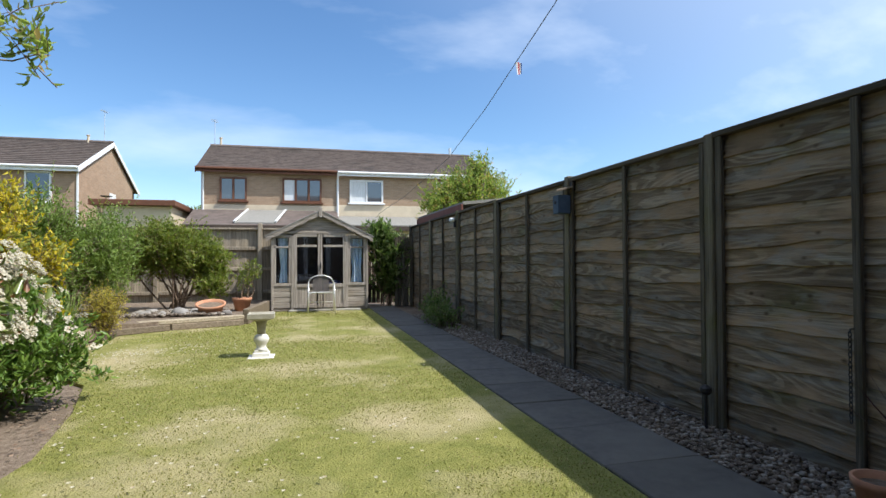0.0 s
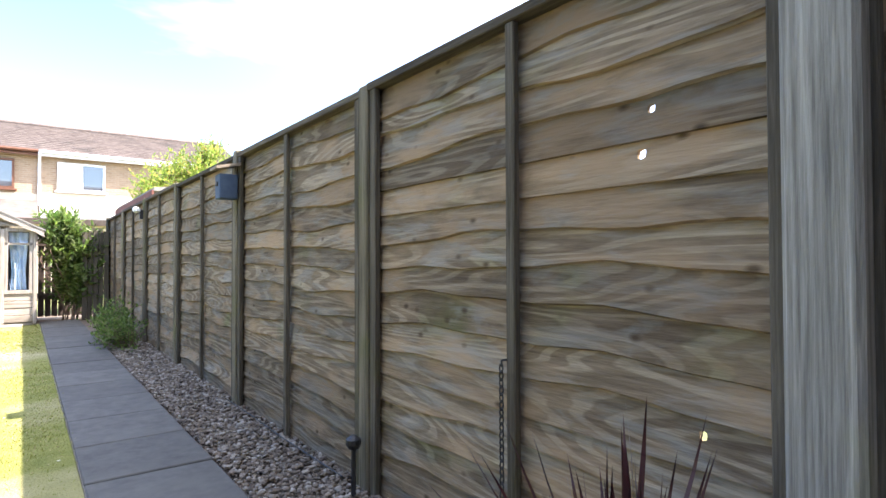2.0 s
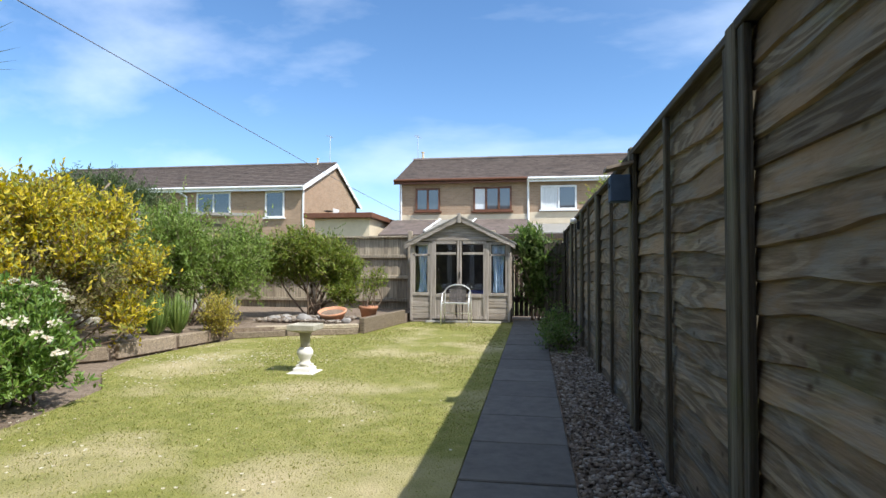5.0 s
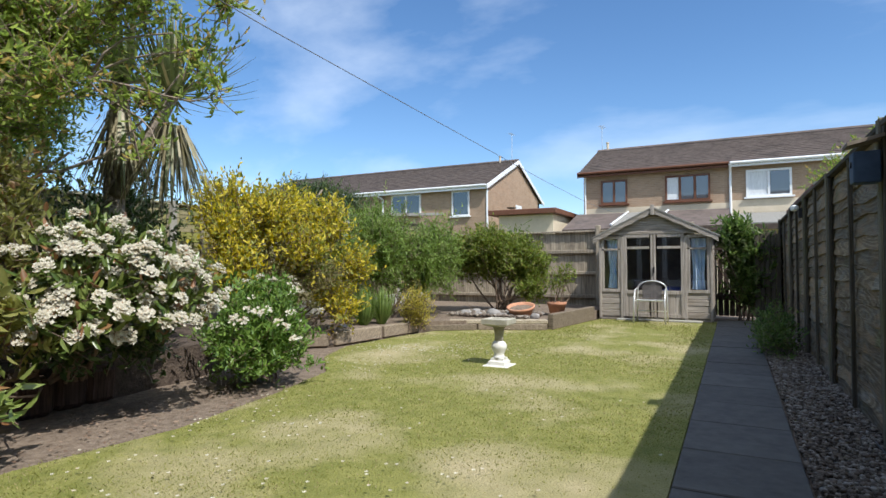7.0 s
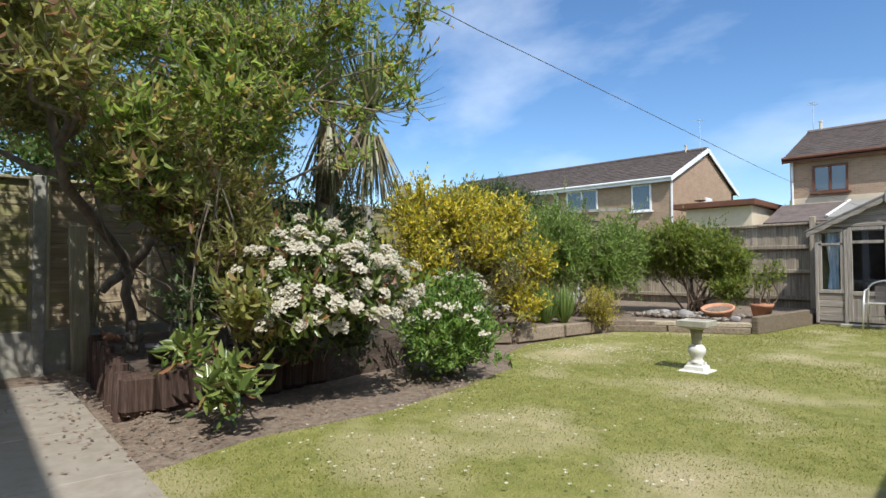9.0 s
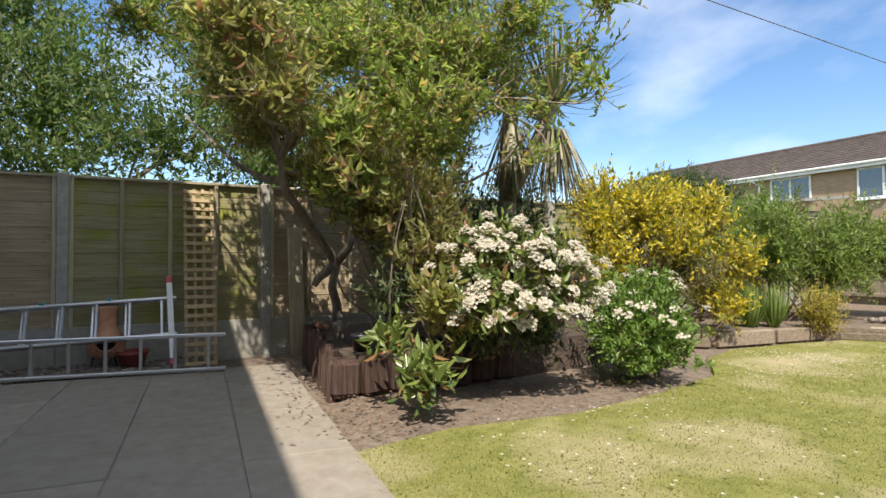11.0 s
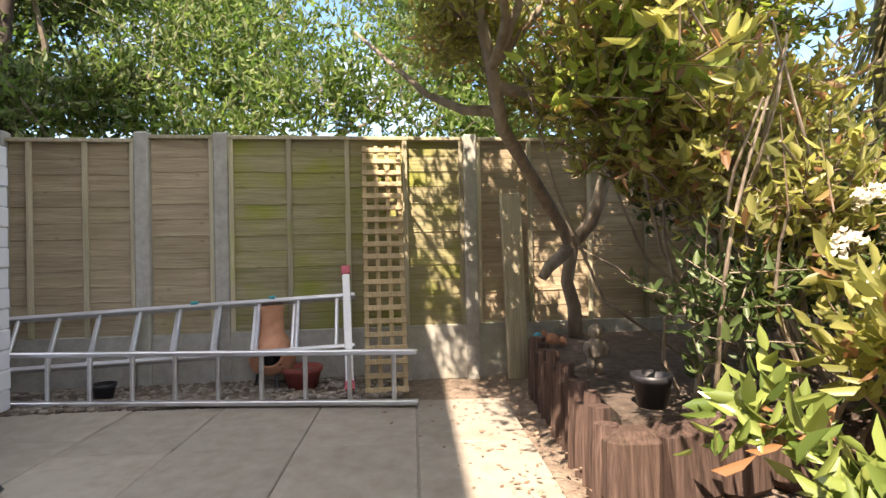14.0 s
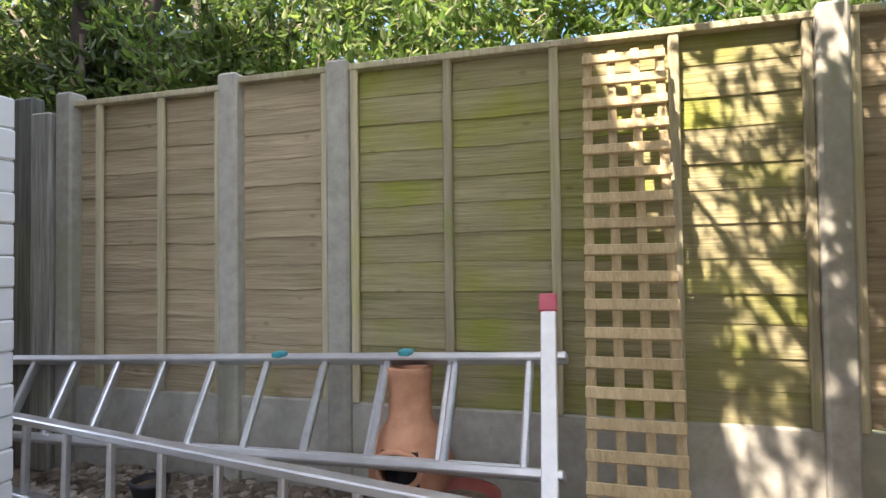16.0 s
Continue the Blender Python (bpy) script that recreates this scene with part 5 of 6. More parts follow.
part("soil_fill", Geo().prism(ring, -0.05, 0.16), "soil", ROCK)
for (a, b, z0, z1, w, mt_) in (((-0.7, 9.66), (-1.72, 9.2), 0.0, 0.1, 0.11, "sleeper_d"), ((-0.7, 9.7), (-2.15, 9.02), 0.1, 0.17, 0.14, "sleeper"), ((-1.74, 9.18), (-2.5, 8.62), 0.0, 0.1, 0.11, "sleeper_d"),
                               ((-2.5, 8.55), (-2.62, 7.72), 0.0, 0.17, 0.12, "sleeper_d"), ((-2.6, 7.62), (-2.72, 6.72), 0.0, 0.18, 0.12, "sleeper_d"),
                               ((-0.66, 9.74), (-0.42, 11.7), 0.0, 0.26, 0.1, "sleeper_d"), ((-2.75, 6.65), (-3.1, 6.3), 0.0, 0.16, 0.12, "sleeper_d")):
    part("sleeper", Geo().beam((*a, (z0 + z1) / 2), (*b, (z0 + z1) / 2), w, z1 - z0, b=0.012), mt_, ROCK)


def rock(x, y, z, s, seed, label="grey rounded rockery stone", mat="rock"):
    g = Geo()
    r = np.random.default_rng(seed)
    o = r.random(3) * 9
    for i in range(7):
        th = math.pi * i / 6
        for k in range(10):
            a = 2 * math.pi * k / 10
            d = Vector((math.sin(th) * math.cos(a), math.sin(th) * math.sin(a), math.cos(th)))
            q = 1 + 0.35 * noise.noise(d * 1.3 + Vector(o))
            g.v.append((d.x * q * s, d.y * q * s * 0.85, d.z * q * s * 0.65))
    for i in range(6):
        for k in range(10):
            k2 = (k + 1) % 10
            g.f.append((i * 10 + k, (i + 1) * 10 + k, (i + 1) * 10 + k2, i * 10 + k2))
    ob = solid("rock", g, mat, label, "rock", group="rockery stones", smooth=True)
    ob.location = (x, y, z)
    return ob


for k in range(16):
    rock(-2.4 + 1.45 * RNG.random(), 9.75 + 0.7 * RNG.random(), 0.19, 0.05 + 0.06 * RNG.random(), k)
rock(-1.72, 9.85, 0.22, 0.14, 77)
rock(-2.9, 6.9, 0.2, 0.07, 71); rock(-3.0, 7.3, 0.18, 0.06, 72)

solid("timber_stake", Geo().box(-0.025, 0.025, -0.085, 0.085, -0.05, 1.47, 0.008, pose(-4.8, 2.15, 0, 1.2, -1.5, 6)), "batten_l", "flat pale weathered timber standing before the fence", "stake")

# garden ornaments: plain small standing shape, and a low rounded one with a ball
g = Geo()
g.tube([(0.0, -0.035, 0.0), (0.005, -0.035, 0.09), (0.0, -0.03, 0.13)], [0.032, 0.027, 0.034], 10)
g.tube([(0.0, 0.035, 0.0), (0.005, 0.035, 0.09), (0.0, 0.03, 0.13)], [0.032, 0.027, 0.034], 10)
g.tube([(0, 0, 0.11), (0, 0, 0.15), (0.004, 0, 0.2), (0.0, 0, 0.235), (0, 0, 0.26)], [0.055, 0.068, 0.064, 0.04, 0.025], 12)
g.tube([(0.0, -0.06, 0.22), (0.03, -0.085, 0.17), (0.05, -0.06, 0.13)], [0.022, 0.02, 0.016], 8)
g.tube([(0.0, 0.06, 0.22), (0.03, 0.085, 0.17), (0.05, 0.06, 0.13)], [0.022, 0.02, 0.016], 8)
g.tube([(0, 0, 0.25), (0.005, 0, 0.27), (0.01, 0, 0.305), (0.006, 0, 0.335), (0, 0, 0.352)], [0.024, 0.045, 0.052, 0.04, 0.012], 12)
ob = solid("ornament", g, "resin", "pale weathered garden ornament standing on the bed", "ornament", smooth=True)
ob.location = (-3.4, 2.22, 0.3)
ob.scale = (0.76, 0.76, 0.8)
g = Geo()
g.tube([(0, -0.06, 0.035), (0, -0.03, 0.05), (0.005, 0.01, 0.06), (0, 0.05, 0.045), (0, 0.075, 0.02)], [0.02, 0.042, 0.052, 0.045, 0.02], 10)
g.tube([(0, -0.045, 0.06), (0.006, -0.06, 0.11), (0.012, -0.07, 0.14)], [0.03, 0.028, 0.008], 9)
g.tube([(0.03, 0.1, 0.0), (0.03, 0.1, 0.02), (0.03, 0.1, 0.05), (0.03, 0.1, 0.075)], [0.015, 0.036, 0.036, 0.012], 10)
ob = solid("ornament", g, "terracotta", "small reddish clay ornament on the bed edge", "ornament", smooth=True)
ob.location = (-4.3, 2.26, 0.31)
ob.scale = (0.8, 0.8, 0.85)
solid("glass_ball", Geo().tube([(-4.42, 2.2, 0.3), (-4.42, 2.2, 0.315), (-4.42, 2.2, 0.35), (-4.42, 2.2, 0.38), (-4.42, 2.2, 0.39)], [0.012, 0.032, 0.042, 0.03, 0.01], 12), "teal", "small teal green ball on the bed edge", "ball", smooth=True)

# small things along the timber fence
solid("cable", Geo().tube([(2.735, 2.9, 0.03), (2.74, 3.3, 0.022), (2.725, 3.7, 0.03), (2.742, 4.2, 0.024), (2.73, 4.8, 0.03)], 0.0035, 6), "black", "thin dark cable lying along the fence foot", "cable")
SK = thing("solar_light", "small dark solar light staked at the fence foot", "light")
part("stake", Geo().tube([(2.7, 2.72, -0.05), (2.7, 2.72, 0.22)], 0.012, 8), "black", SK)
part("head", Geo().lathe([(0.024, 0.22), (0.036, 0.24), (0.036, 0.262), (0.012, 0.28)], (2.7, 2.72, 0.0), 12), "black", SK)
CN = thing("chain", "thin dark chain hanging from the fence batten", "chain")
part("hook", Geo().tube([(2.772, 1.79, 0.74), (2.75, 1.79, 0.74), (2.748, 1.79, 0.72)], 0.004, 6), "black", CN)
for k in range(18):
    z = 0.715 - 0.024 * k
    w = 0.008
    ring = [((w * math.cos(a), 0) if k % 2 else (0, w * math.cos(a))) + (0.016 * math.sin(a),) for a in (math.pi * q / 4 for q in range(9))]
    part("link", Geo().tube([(2.748 + dx, 1.79 + dy, z + dz) for dx, dy, dz in ring], 0.0028, 5), "black", CN)


# ---- plants ----
def shrub(name, label, base, stems, blobs, twigs, per, leaf, width, mat, wood="twig", r=0.012, every=2, stem_h=0.5, **kw):
    """Stems from the ground, twigs, and a crown of leaves in clumps."""
    ob = thing(name, label, "tree" if "tree" in name else "shrub")
    g = Geo()
    for k in range(stems):
        bl = blobs[k % len(blobs)]
        a = 2.4 * k
        p0 = (base[0] + 0.12 * math.cos(a), base[1] + 0.12 * math.sin(a), base[2] - 0.03)
        p1 = (bl[0] + bl[3] * 0.5 * math.cos(a * 1.7), bl[1] + bl[4] * 0.5 * math.sin(a * 1.7), bl[2] + bl[5] * 0.3)
        g.tube(*bough(p0, p1, r, r * 0.35, 0.1, 6), 6)
    tagged(part("branchwork", g, wood, ob), kind="stuff")
    c, t0, t1 = crown("crown", ob, blobs, twigs, per, leaf, width, mat, **kw)
    twigs_of("twig_growth", ob, t0, t1, wood, 0.0035, every)
    return ob


def heads(parent, name, centres, centre0, r=0.07, florets=40, petal=0.02, dome=0.035):
    """Domed heads of many small white flowers, facing outwards and up."""
    for c in centres:
        n = florets * 4
        up = (Vector(c) - Vector(centre0)).normalized() * 0.8 + Vector((0.15, -0.1, 0.7))
        up.normalize()
        e1 = up.orthogonal().normalized(); e2 = up.cross(e1)
        E1, E2, U = np.array(e1), np.array(e2), np.array(up)
        rr = r * RNG.uniform(0.75, 1.15)
        a = RNG.random(florets) * 6.28
        q = np.sqrt(RNG.random(florets)) * rr
        f = np.array(c) + (q * np.cos(a))[:, None] * E1 + (q * np.sin(a))[:, None] * E2 + (dome * (1 - (q / rr) ** 2) + RNG.normal(size=florets) * 0.008)[:, None] * U
        b = np.repeat(f, 4, 0)
        t = np.tile(np.arange(4) * 1.57, florets) + np.repeat(RNG.random(florets), 4)
        w = unit(np.cos(t)[:, None] * E1 + np.sin(t)[:, None] * E2 + (0.35 + 0.25 * RNG.normal(size=n))[:, None] * U)
        s = unit(np.cross(w, U[None]))
        ob = new(name, blades_mesh(name, b, w, s, np.full(n, petal), np.full(n, petal * 0.9), "petal", 0.1, 0.1))
        ob.parent = parent


# white-flowering glossy shrub
ph_blobs = [(-1.85, 3.1, 1.0, 0.42, 0.55, 0.3), (-1.62, 3.35, 0.85, 0.36, 0.42, 0.34), (-1.75, 2.85, 0.78, 0.36, 0.36, 0.28), (-2.2, 3.4, 0.95, 0.4, 0.4, 0.35), (-1.95, 3.05, 1.22, 0.3, 0.3, 0.18)]
PH = shrub("flowering_shrub", "glossy green shrub covered in white flower heads", (-2.35, 3.15, 0.25), 10, ph_blobs, 560, 8, 0.09, 0.038, "l_photinia", r=0.014, reach=0.3, shell=0.4)
cs = []
for k in range(100):
    bl = ph_blobs[(0, 1, 1, 0, 1, 4, 2)[k % 7]]
    a, e, q = RNG.uniform(-2.0, 1.3), RNG.uniform(-0.8, 1.1), RNG.uniform(0.75, 1.2)
    d = Vector((math.cos(e) * math.cos(a), math.cos(e) * math.sin(a), math.sin(e)))
    cs.append((bl[0] + d.x * bl[3] * q, bl[1] + d.y * bl[4] * q, bl[2] + d.z * bl[5] * q))
heads(PH, "flower_head", cs, (-2.0, 3.15, 0.75), 0.06, 40, 0.017, 0.03)
# low sprays of large leaves reaching out over the soil
for e in ((-1.55, 2.2, 0.3), (-1.75, 2.1, 0.5), (-1.45, 2.4, 0.2), (-1.9, 2.25, 0.75), (-1.6, 2.45, 0.8), (-1.75, 2.6, 0.55)):
    part("limb", Geo().tube(*bough((-2.35, 2.95, 0.3), e, 0.011, 0.004, 0.09), 5), "twig", PH)
g_b, g_w, g_s, g_l, g_wd, _, _ = sprigs([(-1.58, 2.25, 0.3, 0.24, 0.22, 0.2), (-1.85, 2.1, 0.5, 0.2, 0.18, 0.14)], 46, 7, 0.12, 0.048, reach=0.26, shell=0.25)
ob = new("low_leaves", blades_mesh("low_leaves", g_b, g_w, g_s, g_l, g_wd, "l_photinia", 0.25, 0.22, 0)); ob.parent = PH
g_b, g_w, g_s, g_l, g_wd, _, _ = sprigs([(-1.72, 2.4, 0.82, 0.28, 0.24, 0.2), (-1.9, 2.6, 0.62, 0.3, 0.25, 0.2)], 46, 7, 0.1, 0.04, reach=0.26, shell=0.2)
ob = new("bronze_leaves", blades_mesh("bronze_leaves", g_b, g_w, g_s, g_l, g_wd, "l_bronze", 0.25, 0.22, 0)); ob.parent = PH; tagged(ob, "young bronze-red leaves")

# bushy green shrub with small white flowers
ch_blobs = [(-1.95, 4.6, 0.48, 0.6, 0.6, 0.42), (-1.68, 4.4, 0.34, 0.42, 0.5, 0.32), (-2.15, 4.85, 0.66, 0.42, 0.4, 0.36)]
CHO = shrub("mexican_orange_shrub", "dense green shrub dotted with small white flowers", (-1.95, 4.7, 0.0), 8, ch_blobs, 950, 9, 0.062, 0.024, "l_choisya", reach=0.18)
cs = []
for k in range(34):
    bl = ch_blobs[k % 3]
    a, e = RNG.uniform(-2.6, 1.6), RNG.uniform(0.1, 1.4)
    cs.append((bl[0] + math.cos(e) * math.cos(a) * bl[3] * 1.05, bl[1] + math.cos(e) * math.sin(a) * bl[4] * 1.05, bl[2] + math.sin(e) * bl[5] * 1.08))
heads(CHO, "flower_head", cs, (-1.95, 4.75, 0.4), 0.04, 9, 0.018, 0.015)

# golden shrub, bare and woody below
gold = [(-3.45, 6.5, 1.75, 0.5, 0.5, 0.42), (-4.1, 6.2, 1.85, 0.55, 0.55, 0.45), (-3.05, 7.0, 1.6, 0.38, 0.42, 0.42), (-3.8, 7.1, 1.7, 0.5, 0.45, 0.45), (-3.6, 5.8, 1.4, 0.45, 0.42, 0.45), (-2.85, 6.9, 0.62, 0.34, 0.34, 0.26),
        (-3.3, 5.6, 1.0, 0.38, 0.36, 0.36), (-2.85, 6.3, 1.25, 0.34, 0.34, 0.34), (-2.65, 7.1, 1.05, 0.26, 0.3, 0.3), (-2.6, 6.75, 0.45, 0.2, 0.22, 0.18), (-3.25, 6.1, 1.65, 0.3, 0.3, 0.34)]
GO = shrub("golden_shrub", "large golden-yellow leaved shrub with woody stems", (-3.5, 6.5, 0.15), 26, gold, 1900, 10, 0.068, 0.034, "l_gold", r=0.013, reach=0.42, shell=0.3, every=1, up=0.75)
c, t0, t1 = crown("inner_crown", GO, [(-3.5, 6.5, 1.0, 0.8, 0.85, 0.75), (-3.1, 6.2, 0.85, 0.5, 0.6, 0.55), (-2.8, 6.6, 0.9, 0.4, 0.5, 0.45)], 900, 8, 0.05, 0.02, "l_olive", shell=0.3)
twigs_of("inner_twig", GO, t0, t1, "twig", 0.003, 1)

# soft green shrubs along the back
soft = [(-2.75, 9.8, 1.25, 0.5, 0.6, 0.8), (-3.2, 8.6, 1.3, 0.6, 0.6, 0.85), (-3.8, 9.2, 1.5, 0.65, 0.7, 0.75), (-2.8, 9.2, 1.05, 0.55, 0.6, 0.75), (-3.9, 8.1, 1.1, 0.6, 0.6, 0.8), (-4.2, 10.4, 1.2, 0.6, 0.9, 0.7)]
shrub("feathery_shrub", "soft feathery green shrubs at the back of the bed", (-3.3, 8.9, 0.15), 18, soft, 4600, 11, 0.06, 0.021, "l_green", reach=0.3, shell=0.35, up=0.6)
shrub("whippy_shrub", "tall thin whippy green shoots above the shrubs", (-3.5, 10.0, 0.15), 7, [(-3.55, 9.9, 1.95, 0.18, 0.2, 0.4), (-2.9, 10.2, 1.8, 0.15, 0.15, 0.35), (-4.3, 9.4, 1.9, 0.25, 0.2, 0.35)], 60, 9, 0.055, 0.02, "l_round", reach=0.25, up=0.9)
rd = [(-1.95, 11.0, 1.25, 0.8, 0.7, 0.55), (-2.5, 10.9, 1.25, 0.75, 0.65, 0.55), (-1.5, 11.1, 1.05, 0.55, 0.55, 0.48), (-2.1, 10.6, 1.42, 0.6, 0.5, 0.42), (-1.35, 10.8, 0.62, 0.3, 0.35, 0.3)]
shrub("round_shrub", "rounded multi-stemmed green shrub on the rockery", (-2.0, 10.9, 0.15), 20, rd, 3400, 10, 0.058, 0.025, "l_round", r=0.02, reach=0.24, shell=0.5)
shrub("small_conifer", "small golden-green feathery bush at the bed edge", (-2.45, 8.35, 0.1), 8, [(-2.4, 8.35, 0.45, 0.32, 0.3, 0.32), (-2.45, 8.45, 0.25, 0.3, 0.28, 0.22)], 480, 12, 0.035, 0.009, "l_fern", reach=0.2, shell=0.2, up=0.8)
shrub("young_shrub", "young green shrub growing in the terracotta pot", (-0.8, 10.6, 0.36), 6, [(-0.75, 10.6, 0.8, 0.24, 0.22, 0.28), (-0.6, 10.65, 0.95, 0.15, 0.15, 0.2)], 90, 8, 0.05, 0.02, "l_round", reach=0.16)
shrub("corner_shrub", "dark leafy shrub beside the summerhouse", (2.2, 12.95, 0.0), 12, [(2.15, 12.85, 1.2, 0.42, 0.35, 0.55), (2.35, 12.8, 0.7, 0.42, 0.35, 0.6), (2.05, 12.85, 1.68, 0.34, 0.28, 0.34), (2.5, 12.75, 1.3, 0.3, 0.3, 0.4)], 1050, 9, 0.12, 0.042, "l_back", reach=0.25, shell=0.3)
shrub("fence_foot_weed", "low leafy weeds at the foot of the fence", (2.5, 8.4, 0.0), 5, [(2.42, 8.3, 0.2, 0.3, 0.5, 0.24), (2.5, 9.2, 0.2, 0.28, 0.55, 0.22), (2.45, 8.8, 0.34, 0.26, 0.4, 0.26)], 420, 8, 0.05, 0.02, "l_back", reach=0.2, shell=0.2)
shrub("tree_beyond_fence", "leafy green tree rising beyond the fence", (4.9, 15.2, 0.0), 10, [(4.7, 15.0, 2.9, 1.1, 1.0, 0.85), (5.5, 15.3, 3.0, 0.9, 0.9, 0.8), (4.0, 14.8, 2.6, 0.7, 0.7, 0.6), (5.2, 15.0, 3.7, 0.45, 0.5, 0.4)], 2100, 9, 0.085, 0.034, "l_tree", "bark", r=0.05, reach=0.35, shell=0.4)


def blades(name, parent, c, n, ln, wd, mat, lean, bend=0.4, steps=4, spread=0.05, low=0.0):
    a = RNG.random(n) * 6.283
    t = lean * (low + (1 - low) * RNG.random(n))
    w = np.stack([np.sin(t) * np.cos(a), np.sin(t) * np.sin(a), np.cos(t)], 1)
    s = unit(np.stack([-np.sin(a), np.cos(a), np.zeros(n)], 1))
    b = np.array(c)[None] + np.stack([np.cos(a), np.sin(a), np.zeros(n)], 1) * spread * RNG.random(n)[:, None]
    ob = new(name, blades_mesh(name, b, w, s, ln * (0.6 + 0.4 * RNG.random(n)), np.full(n, wd), mat, -bend, 0, steps))
    ob.parent = parent
    return ob


ST = thing("strap_leaf_clump", "clump of arching strap-like green leaves", "plant", at=(0, 0, 0))
for x, y in ((-2.95, 7.75), (-2.8, 8.0), (-3.1, 8.0)):
    blades("leaves", ST, (x, y, 0.15), 170, 0.6, 0.022, "l_strap", 1.0, 0.45)
CO = thing("red_cordyline", "dark red spiky cordyline in a pot by the fence", "plant")
for k in range(46):
    blades("leaf", CO, (2.5, 1.15, 0.24), 1, 0.56, 0.026, "l_cordy", 1.2, 0.12, 4, 0.02)

# cabbage palm with a skirt of dead leaves
PA = thing("cabbage_palm", "tall cabbage palm with skirt of dead leaves", "palm")
part("trunk", Geo().tube([(-3.4, 4.12, 0.2), (-3.38, 4.12, 1.0), (-3.4, 4.15, 1.7), (-3.36, 4.16, 2.5), (-3.3, 4.15, 2.85)], [0.13, 0.11, 0.1, 0.1, 0.08], 12), "palm_bark", PA, smooth=True)
part("trunk", Geo().tube([(-3.36, 4.14, 1.75), (-3.0, 4.25, 2.3), (-2.75, 4.3, 2.7)], [0.08, 0.075, 0.06], 10), "palm_bark", PA, smooth=True)
for c, n in (((-3.3, 4.15, 2.85), 120), ((-2.75, 4.3, 2.7), 130)):
    blades("leaves", PA, c, n, 0.95, 0.035, "l_palm", 2.0, 0.25, 5, 0.06, 0.1)
    blades("dead_leaves", PA, (c[0], c[1], c[2] - 0.3), 85, 1.0, 0.038, "l_dead", 3.05, -0.05, 4, 0.14, 0.84)

# the tree that overhangs the patio corner
TREE = thing("overhanging_tree", "broad leafy tree overhanging the patio corner", "tree")
g = Geo()
g.tube([(-4.68, 2.6, 0.2), (-4.64, 2.57, 0.55), (-4.6, 2.5, 0.75), (-4.56, 2.53, 1.0), (-4.5, 2.45, 1.15), (-4.21, 2.21, 1.36), (-3.9, 1.98, 1.55), (-3.56, 1.75, 1.72), (-3.42, 1.68, 1.92), (-3.3, 1.55, 2.4), (-3.25, 1.4, 2.9)],
       [0.062, 0.055, 0.05, 0.052, 0.05, 0.045, 0.042, 0.042, 0.038, 0.03, 0.016], 9)
g.tube([(-4.55, 2.5, 1.02), (-4.45, 2.4, 0.95), (-4.36, 2.28, 0.88), (-4.34, 2.22, 0.8)], [0.05, 0.05, 0.046, 0.036], 8)
g.tube([(-4.54, 2.54, 1.05), (-4.42, 2.63, 1.2), (-4.33, 2.66, 1.36), (-4.28, 2.68, 1.52)], [0.052, 0.05, 0.048, 0.046], 9)
g.tube([(-3.42, 1.68, 1.92), (-3.5, 2.1, 1.86), (-3.6, 2.65, 1.66), (-3.75, 3.3, 1.6), (-3.9, 4.0, 2.2)], [0.036, 0.036, 0.03, 0.026, 0.012], 7)
g.tube([(-3.5, 1.72, 1.8), (-3.72, 1.55, 1.86), (-3.9, 1.35, 2.0), (-4.2, 0.9, 2.5)], [0.036, 0.03, 0.022, 0.01], 7)
g.tube([(-4.5, 2.55, 1.02), (-4.44, 2.85, 0.85), (-4.4, 3.15, 0.56)], [0.011, 0.009, 0.006], 6)
g.tube([(-3.85, 1.95, 1.58), (-3.98, 1.8, 1.9), (-3.92, 1.72, 2.3), (-4.0, 1.6, 2.9)], [0.02, 0.018, 0.016, 0.009], 6)
tips = [(-3.0, 2.4, 3.4), (-3.9, 3.4, 3.5), (-2.3, 3.2, 3.1), (-2.6, 1.5, 3.0), (-2.1, 3.9, 2.7), (-2.7, 2.6, 2.2), (-2.2, 1.3, 2.2)]
for k, t in enumerate(tips):
    g.tube(*bough((-3.4, 1.65, 2.0) if k in (0, 3, 6) else (-3.6, 2.6, 1.75), t, 0.026, 0.008, 0.12, 8), 6)
part("trunk", g, "bark", TREE, smooth=True)
part("cut_face", Geo().tube([(-4.281, 2.68, 1.515), (-4.277, 2.682, 1.528)], 0.04, 10), "trellis", TREE, "pale sawn cut")
tb = [(-3.2, 2.3, 3.2, 0.6, 0.55, 0.5), (-3.8, 3.3, 3.2, 0.9, 0.9, 0.8), (-3.0, 3.0, 3.1, 0.65, 0.6, 0.5), (-4.6, 2.9, 2.7, 0.5, 0.6, 0.5),
      (-2.1, 3.4, 3.15, 0.5, 0.45, 0.35), (-2.3, 3.0, 2.4, 0.4, 0.3, 0.3), (-2.75, 3.3, 2.9, 0.6, 0.5, 0.5), (-3.2, 2.9, 2.3, 0.8, 0.7, 0.5), (-3.4, 3.2, 3.9, 0.9, 0.9, 0.5),
      (-4.3, 2.2, 3.8, 0.9, 0.9, 0.5), (-3.2, 2.2, 2.1, 0.45, 0.4, 0.3), (-2.6, 1.9, 2.8, 0.5, 0.4, 0.3), (-3.5, 1.2, 3.5, 0.5, 0.4, 0.25), (-2.9, 0.8, 3.3, 0.42, 0.34, 0.24), (-3.4, 0.5, 3.1, 0.4, 0.3, 0.2), (-3.9, 1.95, 3.15, 0.5, 0.45, 0.4), (-4.3, 2.6, 2.6, 0.4, 0.4, 0.3), (-3.7, 2.7, 2.7, 0.5, 0.5, 0.4), (-2.3, 1.1, 2.9, 0.5, 0.45, 0.3)]
